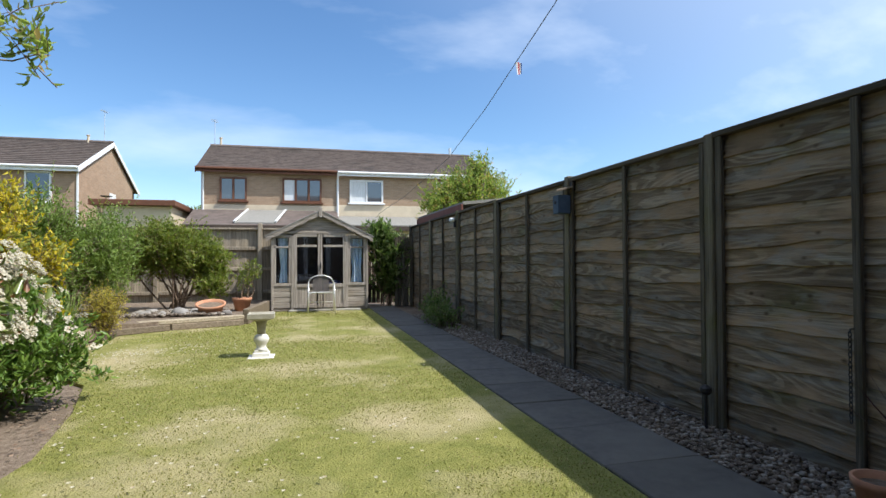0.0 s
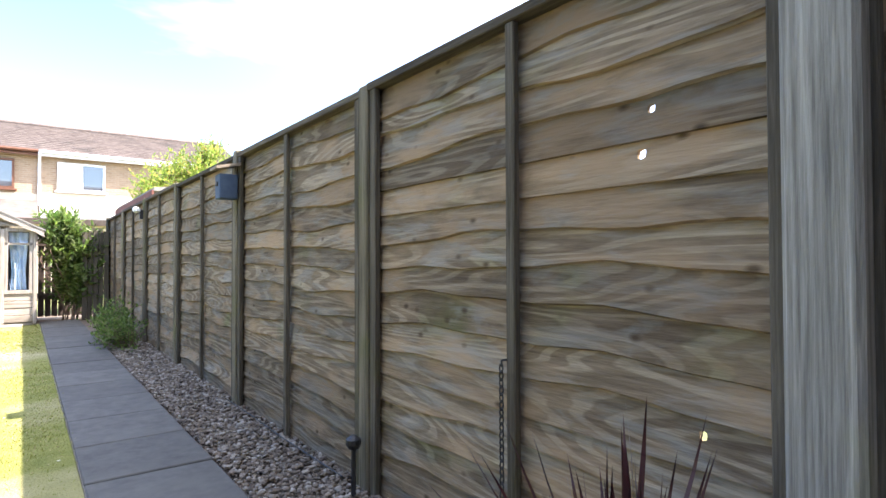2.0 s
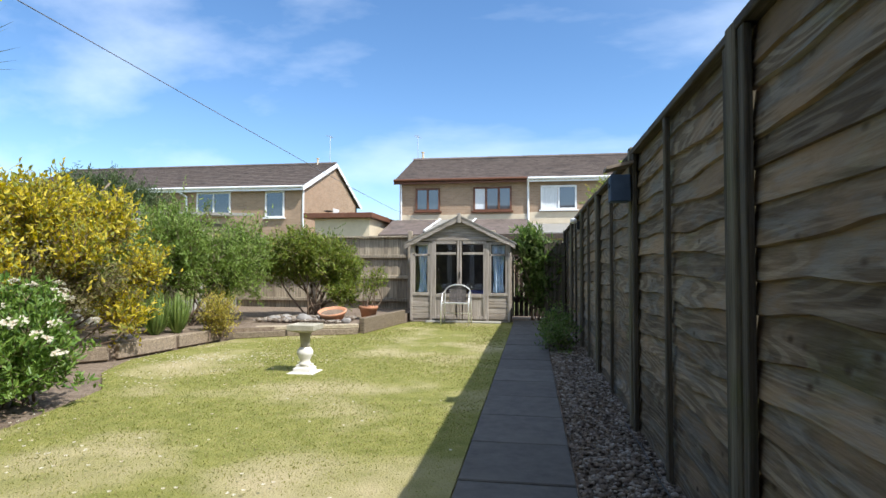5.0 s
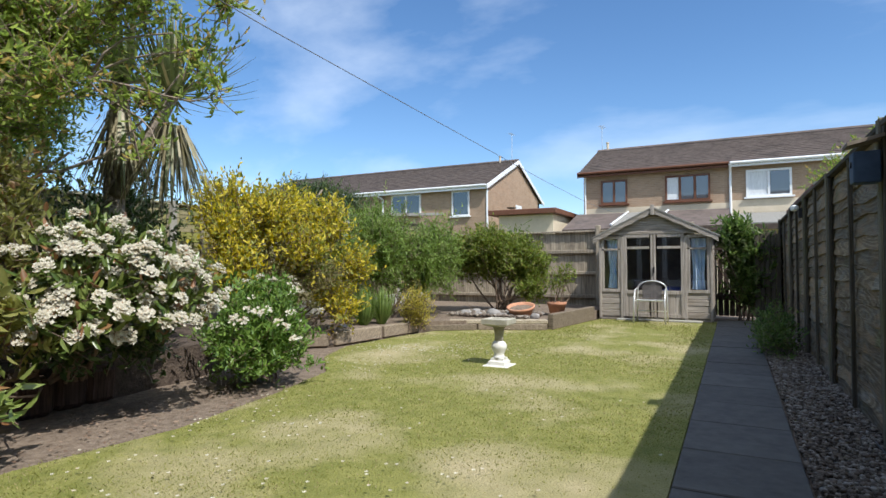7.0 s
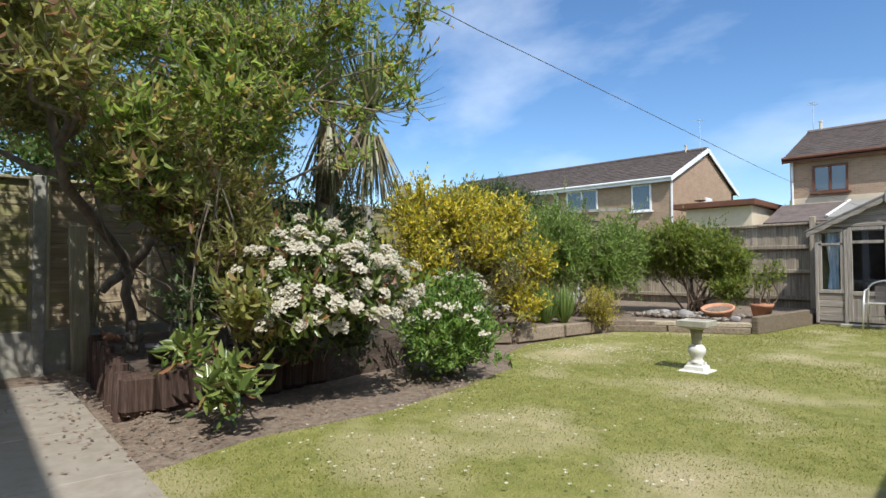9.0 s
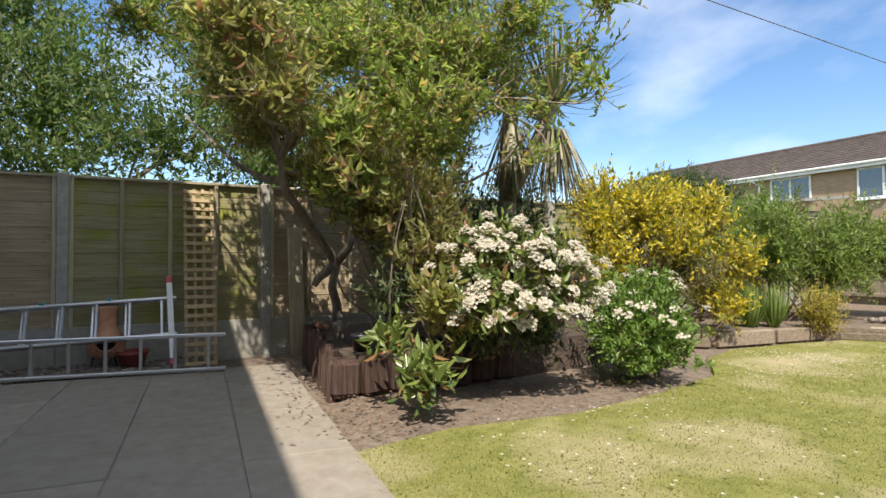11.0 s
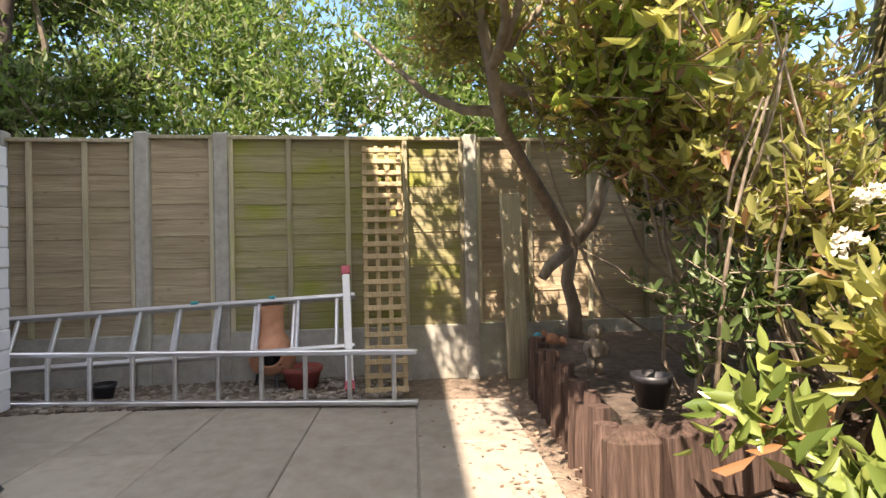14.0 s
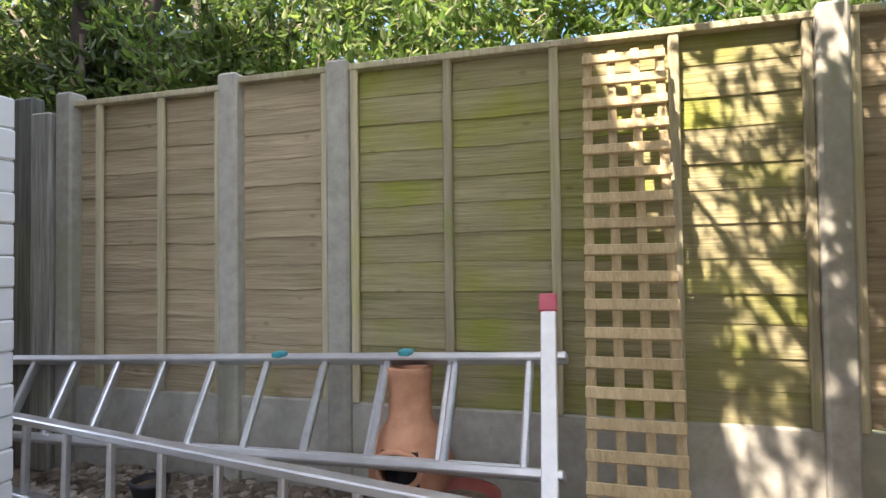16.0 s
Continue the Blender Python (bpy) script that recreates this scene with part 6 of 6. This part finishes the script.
c, t0, t1 = crown("crown", TREE, tb, 4300, 10, 0.064, 0.027, "l_tree", reach=0.36, shell=0.3, droop=0.15)
twigs_of("twig_growth", TREE, t0, t1, "twig", 0.004, 1)
# low spray over the path to the corner
c, t0, t1 = crown("low_spray", TREE, [(-2.15, 1.85, 2.0, 0.45, 0.35, 0.28), (-2.65, 2.05, 1.75, 0.5, 0.35, 0.32), (-1.9, 2.3, 2.3, 0.4, 0.4, 0.3)], 190, 8, 0.085, 0.036, "l_tree", reach=0.3, shell=0.2)
twigs_of("low_growth", TREE, t0, t1, "twig", 0.004, 1)
for e in ((-2.0, 1.75, 2.05), (-2.6, 1.9, 1.75), (-1.8, 2.3, 2.3)):
    part("limb", Geo().tube(*bough((-3.6, 2.6, 1.9), e, 0.016, 0.005, 0.08), 6), "bark", TREE)
# thin outer canopy that dapples the fence
c, t0, t1 = crown("thin_canopy", TREE, [(-3.5, 0.95, 3.15, 0.85, 0.55, 0.45), (-3.9, 1.6, 3.0, 0.6, 0.5, 0.4)], 105, 9, 0.075, 0.034, "l_tree", reach=0.4, shell=0.1)
twigs_of("canopy_growth", TREE, t0, t1, "twig", 0.004, 1)
for e in ((-3.2, 0.8, 3.1), (-3.9, 0.9, 3.2), (-4.1, 1.5, 3.1)):
    part("limb", Geo().tube(*bough((-3.35, 1.6, 2.2), e, 0.016, 0.005, 0.1), 6), "bark", TREE)
# hanging outer sprays
c, t0, t1 = crown("outer_sprays", TREE, [(-1.75, 3.75, 2.75, 0.32, 0.3, 0.4), (-1.4, 3.6, 2.4, 0.24, 0.22, 0.22), (-1.45, 3.75, 3.1, 0.3, 0.25, 0.3), (-2.0, 3.5, 2.35, 0.3, 0.3, 0.3), (-1.75, 3.3, 1.9, 0.25, 0.25, 0.12)], 120, 9, 0.07, 0.03, "l_tree", reach=0.35, shell=0.1)
twigs_of("spray_growth", TREE, t0, t1, "twig", 0.004, 1)
for e in ((-1.55, 3.75, 3.1), (-1.35, 3.6, 2.35), (-1.6, 3.75, 2.75), (-1.6, 3.3, 1.95)):
    part("limb", Geo().tube(*bough((-2.4, 3.3, 2.5), e, 0.012, 0.004, 0.08), 5), "bark", TREE)
# bronze-leaved shrub reaching up through the tree, bare below
bz_blobs = [(-3.2, 2.7, 1.75, 0.65, 0.5, 0.45), (-3.5, 1.6, 2.35, 0.5, 0.45, 0.35), (-2.8, 2.9, 1.6, 0.55, 0.5, 0.45), (-2.5, 2.0, 2.1, 0.5, 0.4, 0.4), (-2.6, 2.7, 1.3, 0.35, 0.3, 0.3), (-3.0, 1.3, 2.6, 0.55, 0.5, 0.4), (-4.0, 1.5, 2.35, 0.3, 0.3, 0.25)]
BZ = shrub("bronze_shrub", "bronze-green shrub tangled under the tree", (-3.0, 3.3, 0.28), 18, bz_blobs, 1000, 9, 0.074, 0.03, "l_bronze", "bark", r=0.012, every=1, reach=0.3, shell=0.25)
# inner leaves coloured dark to deepen the shade under the tree
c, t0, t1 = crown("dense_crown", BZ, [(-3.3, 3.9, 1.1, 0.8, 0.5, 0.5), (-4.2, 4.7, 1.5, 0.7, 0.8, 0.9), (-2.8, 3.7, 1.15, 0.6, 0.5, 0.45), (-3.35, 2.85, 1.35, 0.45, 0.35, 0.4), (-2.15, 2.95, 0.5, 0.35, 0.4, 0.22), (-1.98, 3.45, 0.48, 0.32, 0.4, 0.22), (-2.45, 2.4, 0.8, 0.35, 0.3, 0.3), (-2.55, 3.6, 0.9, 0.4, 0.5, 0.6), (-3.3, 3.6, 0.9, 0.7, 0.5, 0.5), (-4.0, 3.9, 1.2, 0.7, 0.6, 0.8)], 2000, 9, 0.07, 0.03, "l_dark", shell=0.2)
twigs_of("dense_twig", BZ, t0, t1, "bark", 0.004, 1)
# tangle over the bed's corner
c, t0, t1 = crown("corner_growth", BZ, [(-2.6, 2.35, 1.5, 0.42, 0.34, 0.45), (-2.95, 2.65, 1.4, 0.45, 0.36, 0.45), (-2.3, 2.6, 1.15, 0.35, 0.34, 0.4), (-2.75, 2.15, 2.0, 0.4, 0.3, 0.3), (-2.95, 1.95, 1.75, 0.4, 0.28, 0.3), (-3.35, 2.35, 1.55, 0.42, 0.32, 0.34), (-3.6, 2.0, 1.95, 0.45, 0.35, 0.3)], 640, 9, 0.075, 0.03, "l_bronze", shell=0.15)
twigs_of("corner_twig", BZ, t0, t1, "twig", 0.004, 1)
for k in range(14):
    a = 2.4 * k
    part("bare_stem", Geo().tube(*bough((-2.75 + 0.3 * math.cos(a), 2.75 + 0.35 * math.sin(a), 0.27), (-2.65 + 0.5 * math.cos(a * 1.3), 2.45 + 0.4 * math.sin(a * 1.3), 1.2 + 0.6 * abs(math.sin(k))), 0.012, 0.005, 0.09), 6), "bark", BZ)
# sprays over the patio edge
c, t0, t1 = crown("side_growth", BZ, [(-2.15, 1.75, 1.95, 0.34, 0.26, 0.26), (-2.5, 2.3, 1.5, 0.36, 0.3, 0.36), (-1.85, 1.35, 2.2, 0.4, 0.38, 0.26), (-1.65, 1.75, 1.6, 0.16, 0.16, 0.22), (-2.0, 1.15, 2.6, 0.5, 0.45, 0.25), (-2.5, 1.4, 2.4, 0.4, 0.35, 0.25)], 290, 8, 0.09, 0.036, "l_bronze", shell=0.15)
twigs_of("side_twig", BZ, t0, t1, "twig", 0.004, 1)

# trees of the neighbours, seen over the fence
nb = [(-7.0, -3.5, 3.4, 1.4, 1.7, 1.5), (-7.2, -0.6, 3.3, 1.3, 1.6, 1.3), (-7.5, 2.2, 3.6, 1.4, 1.8, 1.6), (-6.6, -5.2, 2.8, 1.0, 1.3, 1.3), (-8.4, -2.0, 5.0, 1.8, 2.4, 1.5), (-8.4, 2.2, 5.3, 1.8, 2.4, 1.5), (-6.2, -1.9, 2.5, 0.6, 1.3, 0.6), (-6.1, 0.7, 2.6, 0.6, 1.3, 0.65), (-7.8, 5.2, 3.4, 1.2, 1.5, 1.2), (-6.3, 2.4, 2.35, 0.55, 1.2, 0.55), (-6.2, -0.6, 2.2, 0.5, 1.0, 0.5), (-6.3, 4.0, 2.3, 0.55, 1.2, 0.6)]
DT = shrub("dark_tree", "dense dark evergreen standing beyond the fence end", (-6.8, -3.2, 0.0), 8, [(-6.6, -3.0, 2.6, 0.9, 1.0, 1.0), (-6.5, -1.6, 2.7, 0.7, 0.8, 0.6), (-6.9, -4.3, 3.0, 1.0, 1.2, 1.2), (-6.9, -2.4, 4.1, 1.0, 1.1, 0.9)], 1500, 10, 0.1, 0.042, "l_dark", "bark", r=0.06, reach=0.4, shell=0.2)
NT = shrub("neighbour_tree", "tall leafy trees standing beyond the fence", (-7.4, -0.5, 0.0), 14, nb, 8800, 11, 0.09, 0.036, "l_back", "bark", r=0.035, reach=0.5, shell=0.3)
for x, y in ((-6.4, -3.2), (-6.6, -2.6)):
    part("trunk", Geo().tube(*bough((x, y, 0), (x + 0.1, y + 0.2, 4.6), 0.11, 0.05, 0.03), 8), "dark", NT, smooth=True)
shrub("distant_conifer", "dark green spreading tree beyond the gardens", (-11.5, 16.5, 0.0), 6, [(-11.5, 16.5, 3.5, 1.6, 1.5, 0.7), (-10.2, 16.8, 3.2, 1.2, 1.2, 0.55), (-13.0, 16.5, 3.1, 1.2, 1.2, 0.6)], 1500, 10, 0.14, 0.03, "l_dark", "bark", r=0.1, reach=0.5, shell=0.2)
for x, y, z, r in ((-5.2, 35, 3.0, 1.6), (-7.6, 40, 3.2, 2.0)):
    shrub("distant_tree", "hazy green tree between the far houses", (x, y, 0), 5, [(x, y, z, r, r, r * 0.8), (x + r * 0.6, y, z - 0.4, r * 0.6, r * 0.6, r * 0.6)], 420, 10, 0.2, 0.08, "l_green", "bark", r=0.1, reach=0.6, shell=0.3)

# fallen leaves on the soil and patio edge
n = 620
px, py = RNG.uniform(-4.7, -1.4, n), RNG.normal(1.85, 0.28, n)
px = np.concatenate([px, RNG.uniform(-2.3, -1.3, 260)]); py = np.concatenate([py, RNG.uniform(2.0, 4.4, 260)])
n = len(px)
a = RNG.random(n) * 6.28
w = unit(np.stack([np.cos(a), np.sin(a), RNG.normal(size=n) * 0.15], 1))
s = unit(np.cross(w, np.array([[0, 0, 1.0]])) + RNG.normal(size=(n, 3)) * 0.15)
tagged(new("leaf_litter", blades_mesh("leaf_litter", np.stack([px, py, np.full(n, 0.014)], 1), w, s, 0.018 + 0.03 * RNG.random(n), 0.012 + 0.012 * RNG.random(n), "l_litter", -0.1, 0.2)),
       "brown fallen leaves scattered on the soil", "leaf litter", kind="stuff")


# ---- houses beyond ----
def surround(x0, x1, y0, y1, z0, z1, w):
    """A rectangular frame in one piece, w wide, round an opening in an x-z plane."""
    g = Geo()
    for y in (y0, y1):
        g.v += [(x0, y, z0), (x1, y, z0), (x1, y, z1), (x0, y, z1), (x0 + w, y, z0 + w), (x1 - w, y, z0 + w), (x1 - w, y, z1 - w), (x0 + w, y, z1 - w)]
    for k in range(4):
        q = (k + 1) % 4
        g.f += [(k, q, 4 + q, 4 + k), (8 + q, 8 + k, 12 + k, 12 + q), (q, k, 8 + k, 8 + q), (4 + k, 4 + q, 12 + q, 12 + k)]
    return g


def window(parent, x0, x1, z0, z1, y, mat, lights, net=()):
    w = (x1 - x0) / lights
    ob = part("window", surround(x0, x1, y - 0.07, y + 0.02, z0, z1, 0.075), mat, parent)
    for k in range(1, lights):
        part("mullion", Geo().box(x0 + w * k - 0.04, x0 + w * k + 0.04, y - 0.065, y + 0.02, z0 + 0.078, z1 - 0.078), mat, ob)
    for k in range(lights):
        part("pane", Geo().box(x0 + w * k + 0.05, x0 + w * (k + 1) - 0.05, y - 0.03, y - 0.01, z0 + 0.08, z1 - 0.08, 0.002), "net" if k in net else "glass", ob)
    part("sill", Geo().box(x0 - 0.08, x1 + 0.08, y - 0.14, y + 0.0, z0 - 0.07, z0 - 0.004, 0.01), mat, ob)


def roof(parent, x0, x1, y0, y1, ze, zr, over=0.3):
    """Two pitches laid in courses of tiles."""
    ym, n = (y0 + y1) / 2, 15
    for s in (0, 1):
        # one sheet, stepped from course to course
        g = Geo()
        ya, yb = (y0 - over, ym) if s == 0 else (y1 + over, ym)
        za = ze - over * (zr - ze) / (ym - y0)
        prof = []
        for k in range(n):
            for u, lift in ((k / n, 0.06), ((k + 1) / n, 0.0)):
                prof.append((ya + (yb - ya) * u, za + (zr - za) * u + lift))
        prof += [(yb, zr - 0.08), (ya, za - 0.06)]
        m = len(prof)
        g.v = [(x0, a, b) for a, b in prof] + [(x1, a, b) for a, b in prof]
        g.f = [(i, (i + 1) % m, m + (i + 1) % m, m + i) if s else (m + i, m + (i + 1) % m, (i + 1) % m, i) for i in range(m)]
        g.f += [tuple(range(m)) if s == 0 else tuple(range(m - 1, -1, -1)), tuple(range(2 * m - 1, m - 1, -1)) if s == 0 else tuple(range(m, 2 * m))]
        part("roof", g, "tile", parent)
    part("ridge", Geo().tube([(x0, ym, zr + 0.02), (x1, ym, zr + 0.02)], 0.1, 8), "tile", parent)


def gable(x, y0, y1, z0, ze, zr, t=0.25):
    ym = (y0 + y1) / 2
    ring = [(y0, z0), (y1, z0), (y1, ze), (ym, zr), (y0, ze)]
    v = [(x, a, b) for a, b in ring] + [(x + t, a, b) for a, b in ring]
    f = [(4, 3, 2, 1, 0), (5, 6, 7, 8, 9)] + [(i, (i + 1) % 5, 5 + (i + 1) % 5, 5 + i) for i in range(5)]
    return Geo().add(v, f)


def aerial(parent, x, y, z, h):
    g = Geo().tube([(x, y, z), (x, y, z + h)], 0.02, 6)
    g.tube([(x - 0.05, y - 0.4, z + h - 0.05), (x + 0.05, y + 0.3, z + h - 0.05)], 0.012, 5)
    for k in range(6):
        yy = y - 0.35 + 0.12 * k
        g.tube([(x - 0.16, yy, z + h - 0.05), (x + 0.16, yy, z + h - 0.05)], 0.006, 4)
    part("aerial", g, "alu", parent)


H1 = thing("semi_detached_house", "buff brick pair of houses with brown tiled roof", "house")
FY = 25.97
part("wall", Geo().box(-3.9, 9.3, FY, FY + 0.3, 0, 5.05, 0.002), "brick_far", H1)
part("wall", Geo().box(-3.9, 9.3, FY + 7.7, FY + 8.0, 0, 5.05, 0.002), "brick_far", H1)
part("wall", gable(-3.9, FY + 0.3, FY + 7.7, 0, 5.05, 6.75), "brick_far", H1)
part("wall", gable(9.05, FY + 0.3, FY + 7.7, 0, 5.05, 6.75), "brick_far", H1)
roof(H1, -4.1, 9.5, FY, FY + 8.0, 5.2, 6.85)
part("fascia", Geo().box(-4.1, 1.9, FY - 0.3, FY - 0.27, 4.93, 5.12, 0.004), "brown_frame", H1)
part("fascia", Geo().box(1.93, 9.5, FY - 0.3, FY - 0.27, 4.93, 5.12, 0.004), "white", H1)
part("gutter", Geo().tube([(-4.1, FY - 0.36, 5.1), (1.9, FY - 0.36, 5.1)], 0.06, 8), "brown_frame", H1)
part("gutter", Geo().tube([(1.95, FY - 0.36, 5.08), (9.5, FY - 0.36, 5.08)], 0.06, 8), "white", H1)
part("downpipe", Geo().tube([(1.95, FY - 0.33, 5.05), (1.95, FY - 0.06, 4.75), (1.95, FY - 0.06, 3.1)], 0.05, 8), "white", H1)
part("downpipe", Geo().tube([(-3.82, FY - 0.06, 4.95), (-3.82, FY - 0.06, 3.2)], 0.04, 8), "white", H1)
part("barge_board", Geo().beam((-4.1, FY - 0.3, 4.98), (-4.1, FY + 4.0, 6.78), 0.03, 0.16), "brown_frame", H1)
part("band", Geo().box(-3.9, 1.92, FY - 0.03, FY - 0.002, 3.3, 3.55, 0.004), "cream", H1)
part("band", Geo().box(1.98, 9.3, FY - 0.03, FY - 0.002, 3.1, 3.62, 0.004), "cream", H1)
window(H1, -3.14, -2.02, 3.72, 4.76, FY, "brown_frame", 2)
window(H1, -0.49, 1.22, 3.7, 4.78, FY, "brown_frame", 3, (0,))
window(H1, 2.5, 4.05, 3.72, 4.79, FY, "white", 2, (0,))
window(H1, 6.6, 8.0, 3.72, 4.79, FY, "white", 2)
EX = part("extension_wall", Geo().box(-3.9, 9.3, 23.7, 23.95, 0, 2.45, 0.002), "cream", H1)
part("lean_to_roof", Geo().slope([(-4.2, 23.4, 2.5), (1.9, 23.4, 2.5), (1.9, FY - 0.04, 3.32), (-4.2, FY - 0.04, 3.32)], 0.12), "tile", H1)
part("lean_to_roof", Geo().slope([(1.95, 23.4, 2.55), (9.5, 23.4, 2.55), (9.5, FY - 0.04, 3.1), (1.95, FY - 0.04, 3.1)], 0.12), "felt", H1)
rl = part("roof_light", Geo().slope([(-2.3, 23.6, 2.62), (-0.7, 23.6, 2.62), (-0.4, 25.7, 3.3), (-1.9, 25.7, 3.3)], 0.05), "felt", H1)
for xa in (-0.7, -2.3):
    part("roof_light_bar", Geo().beam((xa, 23.6, 2.66), (xa + 0.35, 25.7, 3.34), 0.08, 0.05), "white", rl)
part("fascia", Geo().box(-4.2, 9.5, 23.36, 23.4, 2.3, 2.5, 0.004), "dark", H1)
part("flue", Geo().lathe([(0.06, 0), (0.06, 0.4), (0.085, 0.41), (0.085, 0.46)], (-3.6, FY + 4, 6.85), 10), "cream", H1)
part("flue", Geo().lathe([(0.08, 0), (0.08, 0.45)], (8.4, FY + 4, 6.85), 10), "alu", H1)
aerial(H1, -3.9, FY + 4.1, 6.8, 1.4)

H2 = thing("end_terrace_house", "buff brick terrace with white bargeboards and tiled roof", "house")
GX, FY = -9.0, 26.9
part("wall", Geo().box(-26.0, GX, FY, FY + 0.3, 0, 5.05, 0.002), "brick_far", H2)
part("wall", gable(GX - 0.25, FY + 0.3, FY + 8.6, 0, 5.05, 6.95), "brick_far", H2)
part("wall", Geo().box(-26.0, GX, FY + 8.3, FY + 8.6, 0, 5.05, 0.002), "brick_far", H2)
roof(H2, -26.0, GX + 0.12, FY, FY + 8.9, 5.2, 7.05)
part("fascia", Geo().box(-26.0, GX + 0.1, FY - 0.3, FY - 0.26, 4.9, 5.1, 0.004), "white", H2)
part("gutter", Geo().tube([(-26, FY - 0.34, 5.08), (GX + 0.1, FY - 0.34, 5.08)], 0.06, 8), "white", H2)
part("barge_board", Geo().beam((GX + 0.14, FY - 0.35, 4.98), (GX + 0.14, FY + 4.45, 6.98), 0.04, 0.22), "white", H2)
part("barge_board", Geo().beam((GX + 0.14, FY + 9.2, 4.98), (GX + 0.14, FY + 4.45, 6.98), 0.04, 0.22), "white", H2)
part("corner_trim", Geo().box(GX - 0.01, GX + 0.05, FY - 0.05, FY + 0.06, 0, 4.9, 0.004), "white", H2)
part("downpipe", Geo().tube([(-15.6, FY - 0.3, 5.0), (-15.2, FY - 0.07, 4.7), (-15.2, FY - 0.07, 3.0)], 0.05, 8), "white", H2)
window(H2, -14.65, -12.8, 3.75, 4.9, FY, "white", 2)
window(H2, -10.95, -9.95, 3.6, 4.9, FY, "white", 1, ())
part("gable_window", Geo().box(GX + 0.0, GX + 0.06, FY + 4.2, FY + 5.1, 3.5, 4.5, 0.01), "white", H2)
part("gable_pane", Geo().box(GX + 0.055, GX + 0.07, FY + 4.3, FY + 5.0, 3.6, 4.4, 0.002), "net", H2)
part("satellite_dish", Geo().lathe([(0.02, 0.0), (0.15, 0.02), (0.28, 0.07), (0.27, 0.08)], (GX + 0.35, FY + 2.6, 4.1), 16).tube([(GX, FY + 2.6, 3.7), (GX + 0.3, FY + 2.6, 3.9), (GX + 0.35, FY + 2.6, 4.12)], 0.02, 6), "black", H2)
part("flue", Geo().lathe([(0.06, 0), (0.06, 0.36), (0.085, 0.37), (0.085, 0.42)], (GX - 1.0, FY + 4.4, 7.0), 10), "cream", H2)
aerial(H2, GX - 0.3, FY + 4.5, 7.0, 1.7)
GA = thing("garage", "flat-roofed brick garage with brown fascia", "garage")
part("wall", Geo().box(-7.0, -4.6, 23.5, 30, 0, 3.19, 0.002), "cream", GA)
part("roof", Geo().box(-7.4, -4.4, 23.2, 30.2, 3.2, 3.42, 0.02), "brown_frame", GA)
NS = thing("neighbour_shed", "grey felt-roofed shed in the next garden", "shed")
part("wall", Geo().box(-8.6, -6.4, 12.5, 16.5, 0, 2.3, 0.002), "post", NS)
part("roof", Geo().slope([(-8.8, 12.2, 2.35), (-6.2, 12.2, 2.35), (-6.2, 16.7, 2.75), (-8.8, 16.7, 2.75)], 0.08), "felt", NS)
S2 = thing("red_shed", "dark red-brown shed behind the timber fence", "shed")
part("wall", Geo().box(2.95, 5.0, 8.9, 12.4, 0, 1.85, 0.002), "dark", S2)
part("roof", Geo().slope([(2.9, 8.8, 2.06), (5.2, 8.8, 2.3), (5.2, 12.5, 2.3), (2.9, 12.5, 2.06)], 0.05), "felt", S2)
part("fascia", Geo().box(2.87, 2.9, 8.8, 12.5, 1.8, 2.02, 0.004), "fascia_red", S2)
# ---- bricks of the near wall corner ----
bm1 = mesh_of("brick", Geo().box(-0.1075, 0.1075, -0.05, 0.0, -0.0325, 0.0325, 0.004), "brick")
bm2 = mesh_of("brick", Geo().box(-0.051, 0.051, -0.05, 0.0, -0.0325, 0.0325, 0.004), "brick")
bm3 = mesh_of("brick", Geo().box(-0.078, 0.078, -0.05, 0.0, -0.0325, 0.0325, 0.004), "brick")
bm4 = mesh_of("brick", Geo().box(-0.022, 0.022, -0.05, 0.0, -0.0325, 0.0325, 0.004), "brick")
BW = thing("brick_pier", "brown brick pier beside the patio door", "wall", kind="structure")
BW.matrix_basis = TURN
part("mortar_back", Geo().box(-3.0, -2.615, HY - 0.02, HY - 0.006, 0.0, 2.85, 0.001), "mortar", BW)
for k in range(38):
    z = 0.04 + 0.075 * k
    if k % 2 == 0:
        lay = ((-2.89, bm1), (-2.694, bm3))
    else:
        lay = ((-2.947, bm2), (-2.778, bm1), (-2.638, bm4))
    for x, me in lay:
        piece("brick", me, BW, pose(x, HY + RNG.uniform(-0.002, 0.003), z, 0, 0, RNG.normal() * 0.3))
sold = mesh_of("brick", Geo().box(-0.0325, 0.0325, -0.05, 0.0, -0.1075, 0.1075, 0.004), "brick")
for k in range(14):
    piece("brick", sold, BW, pose(-2.57 + 0.075 * k, HY, 2.475, 0, 0, RNG.normal() * 0.3))
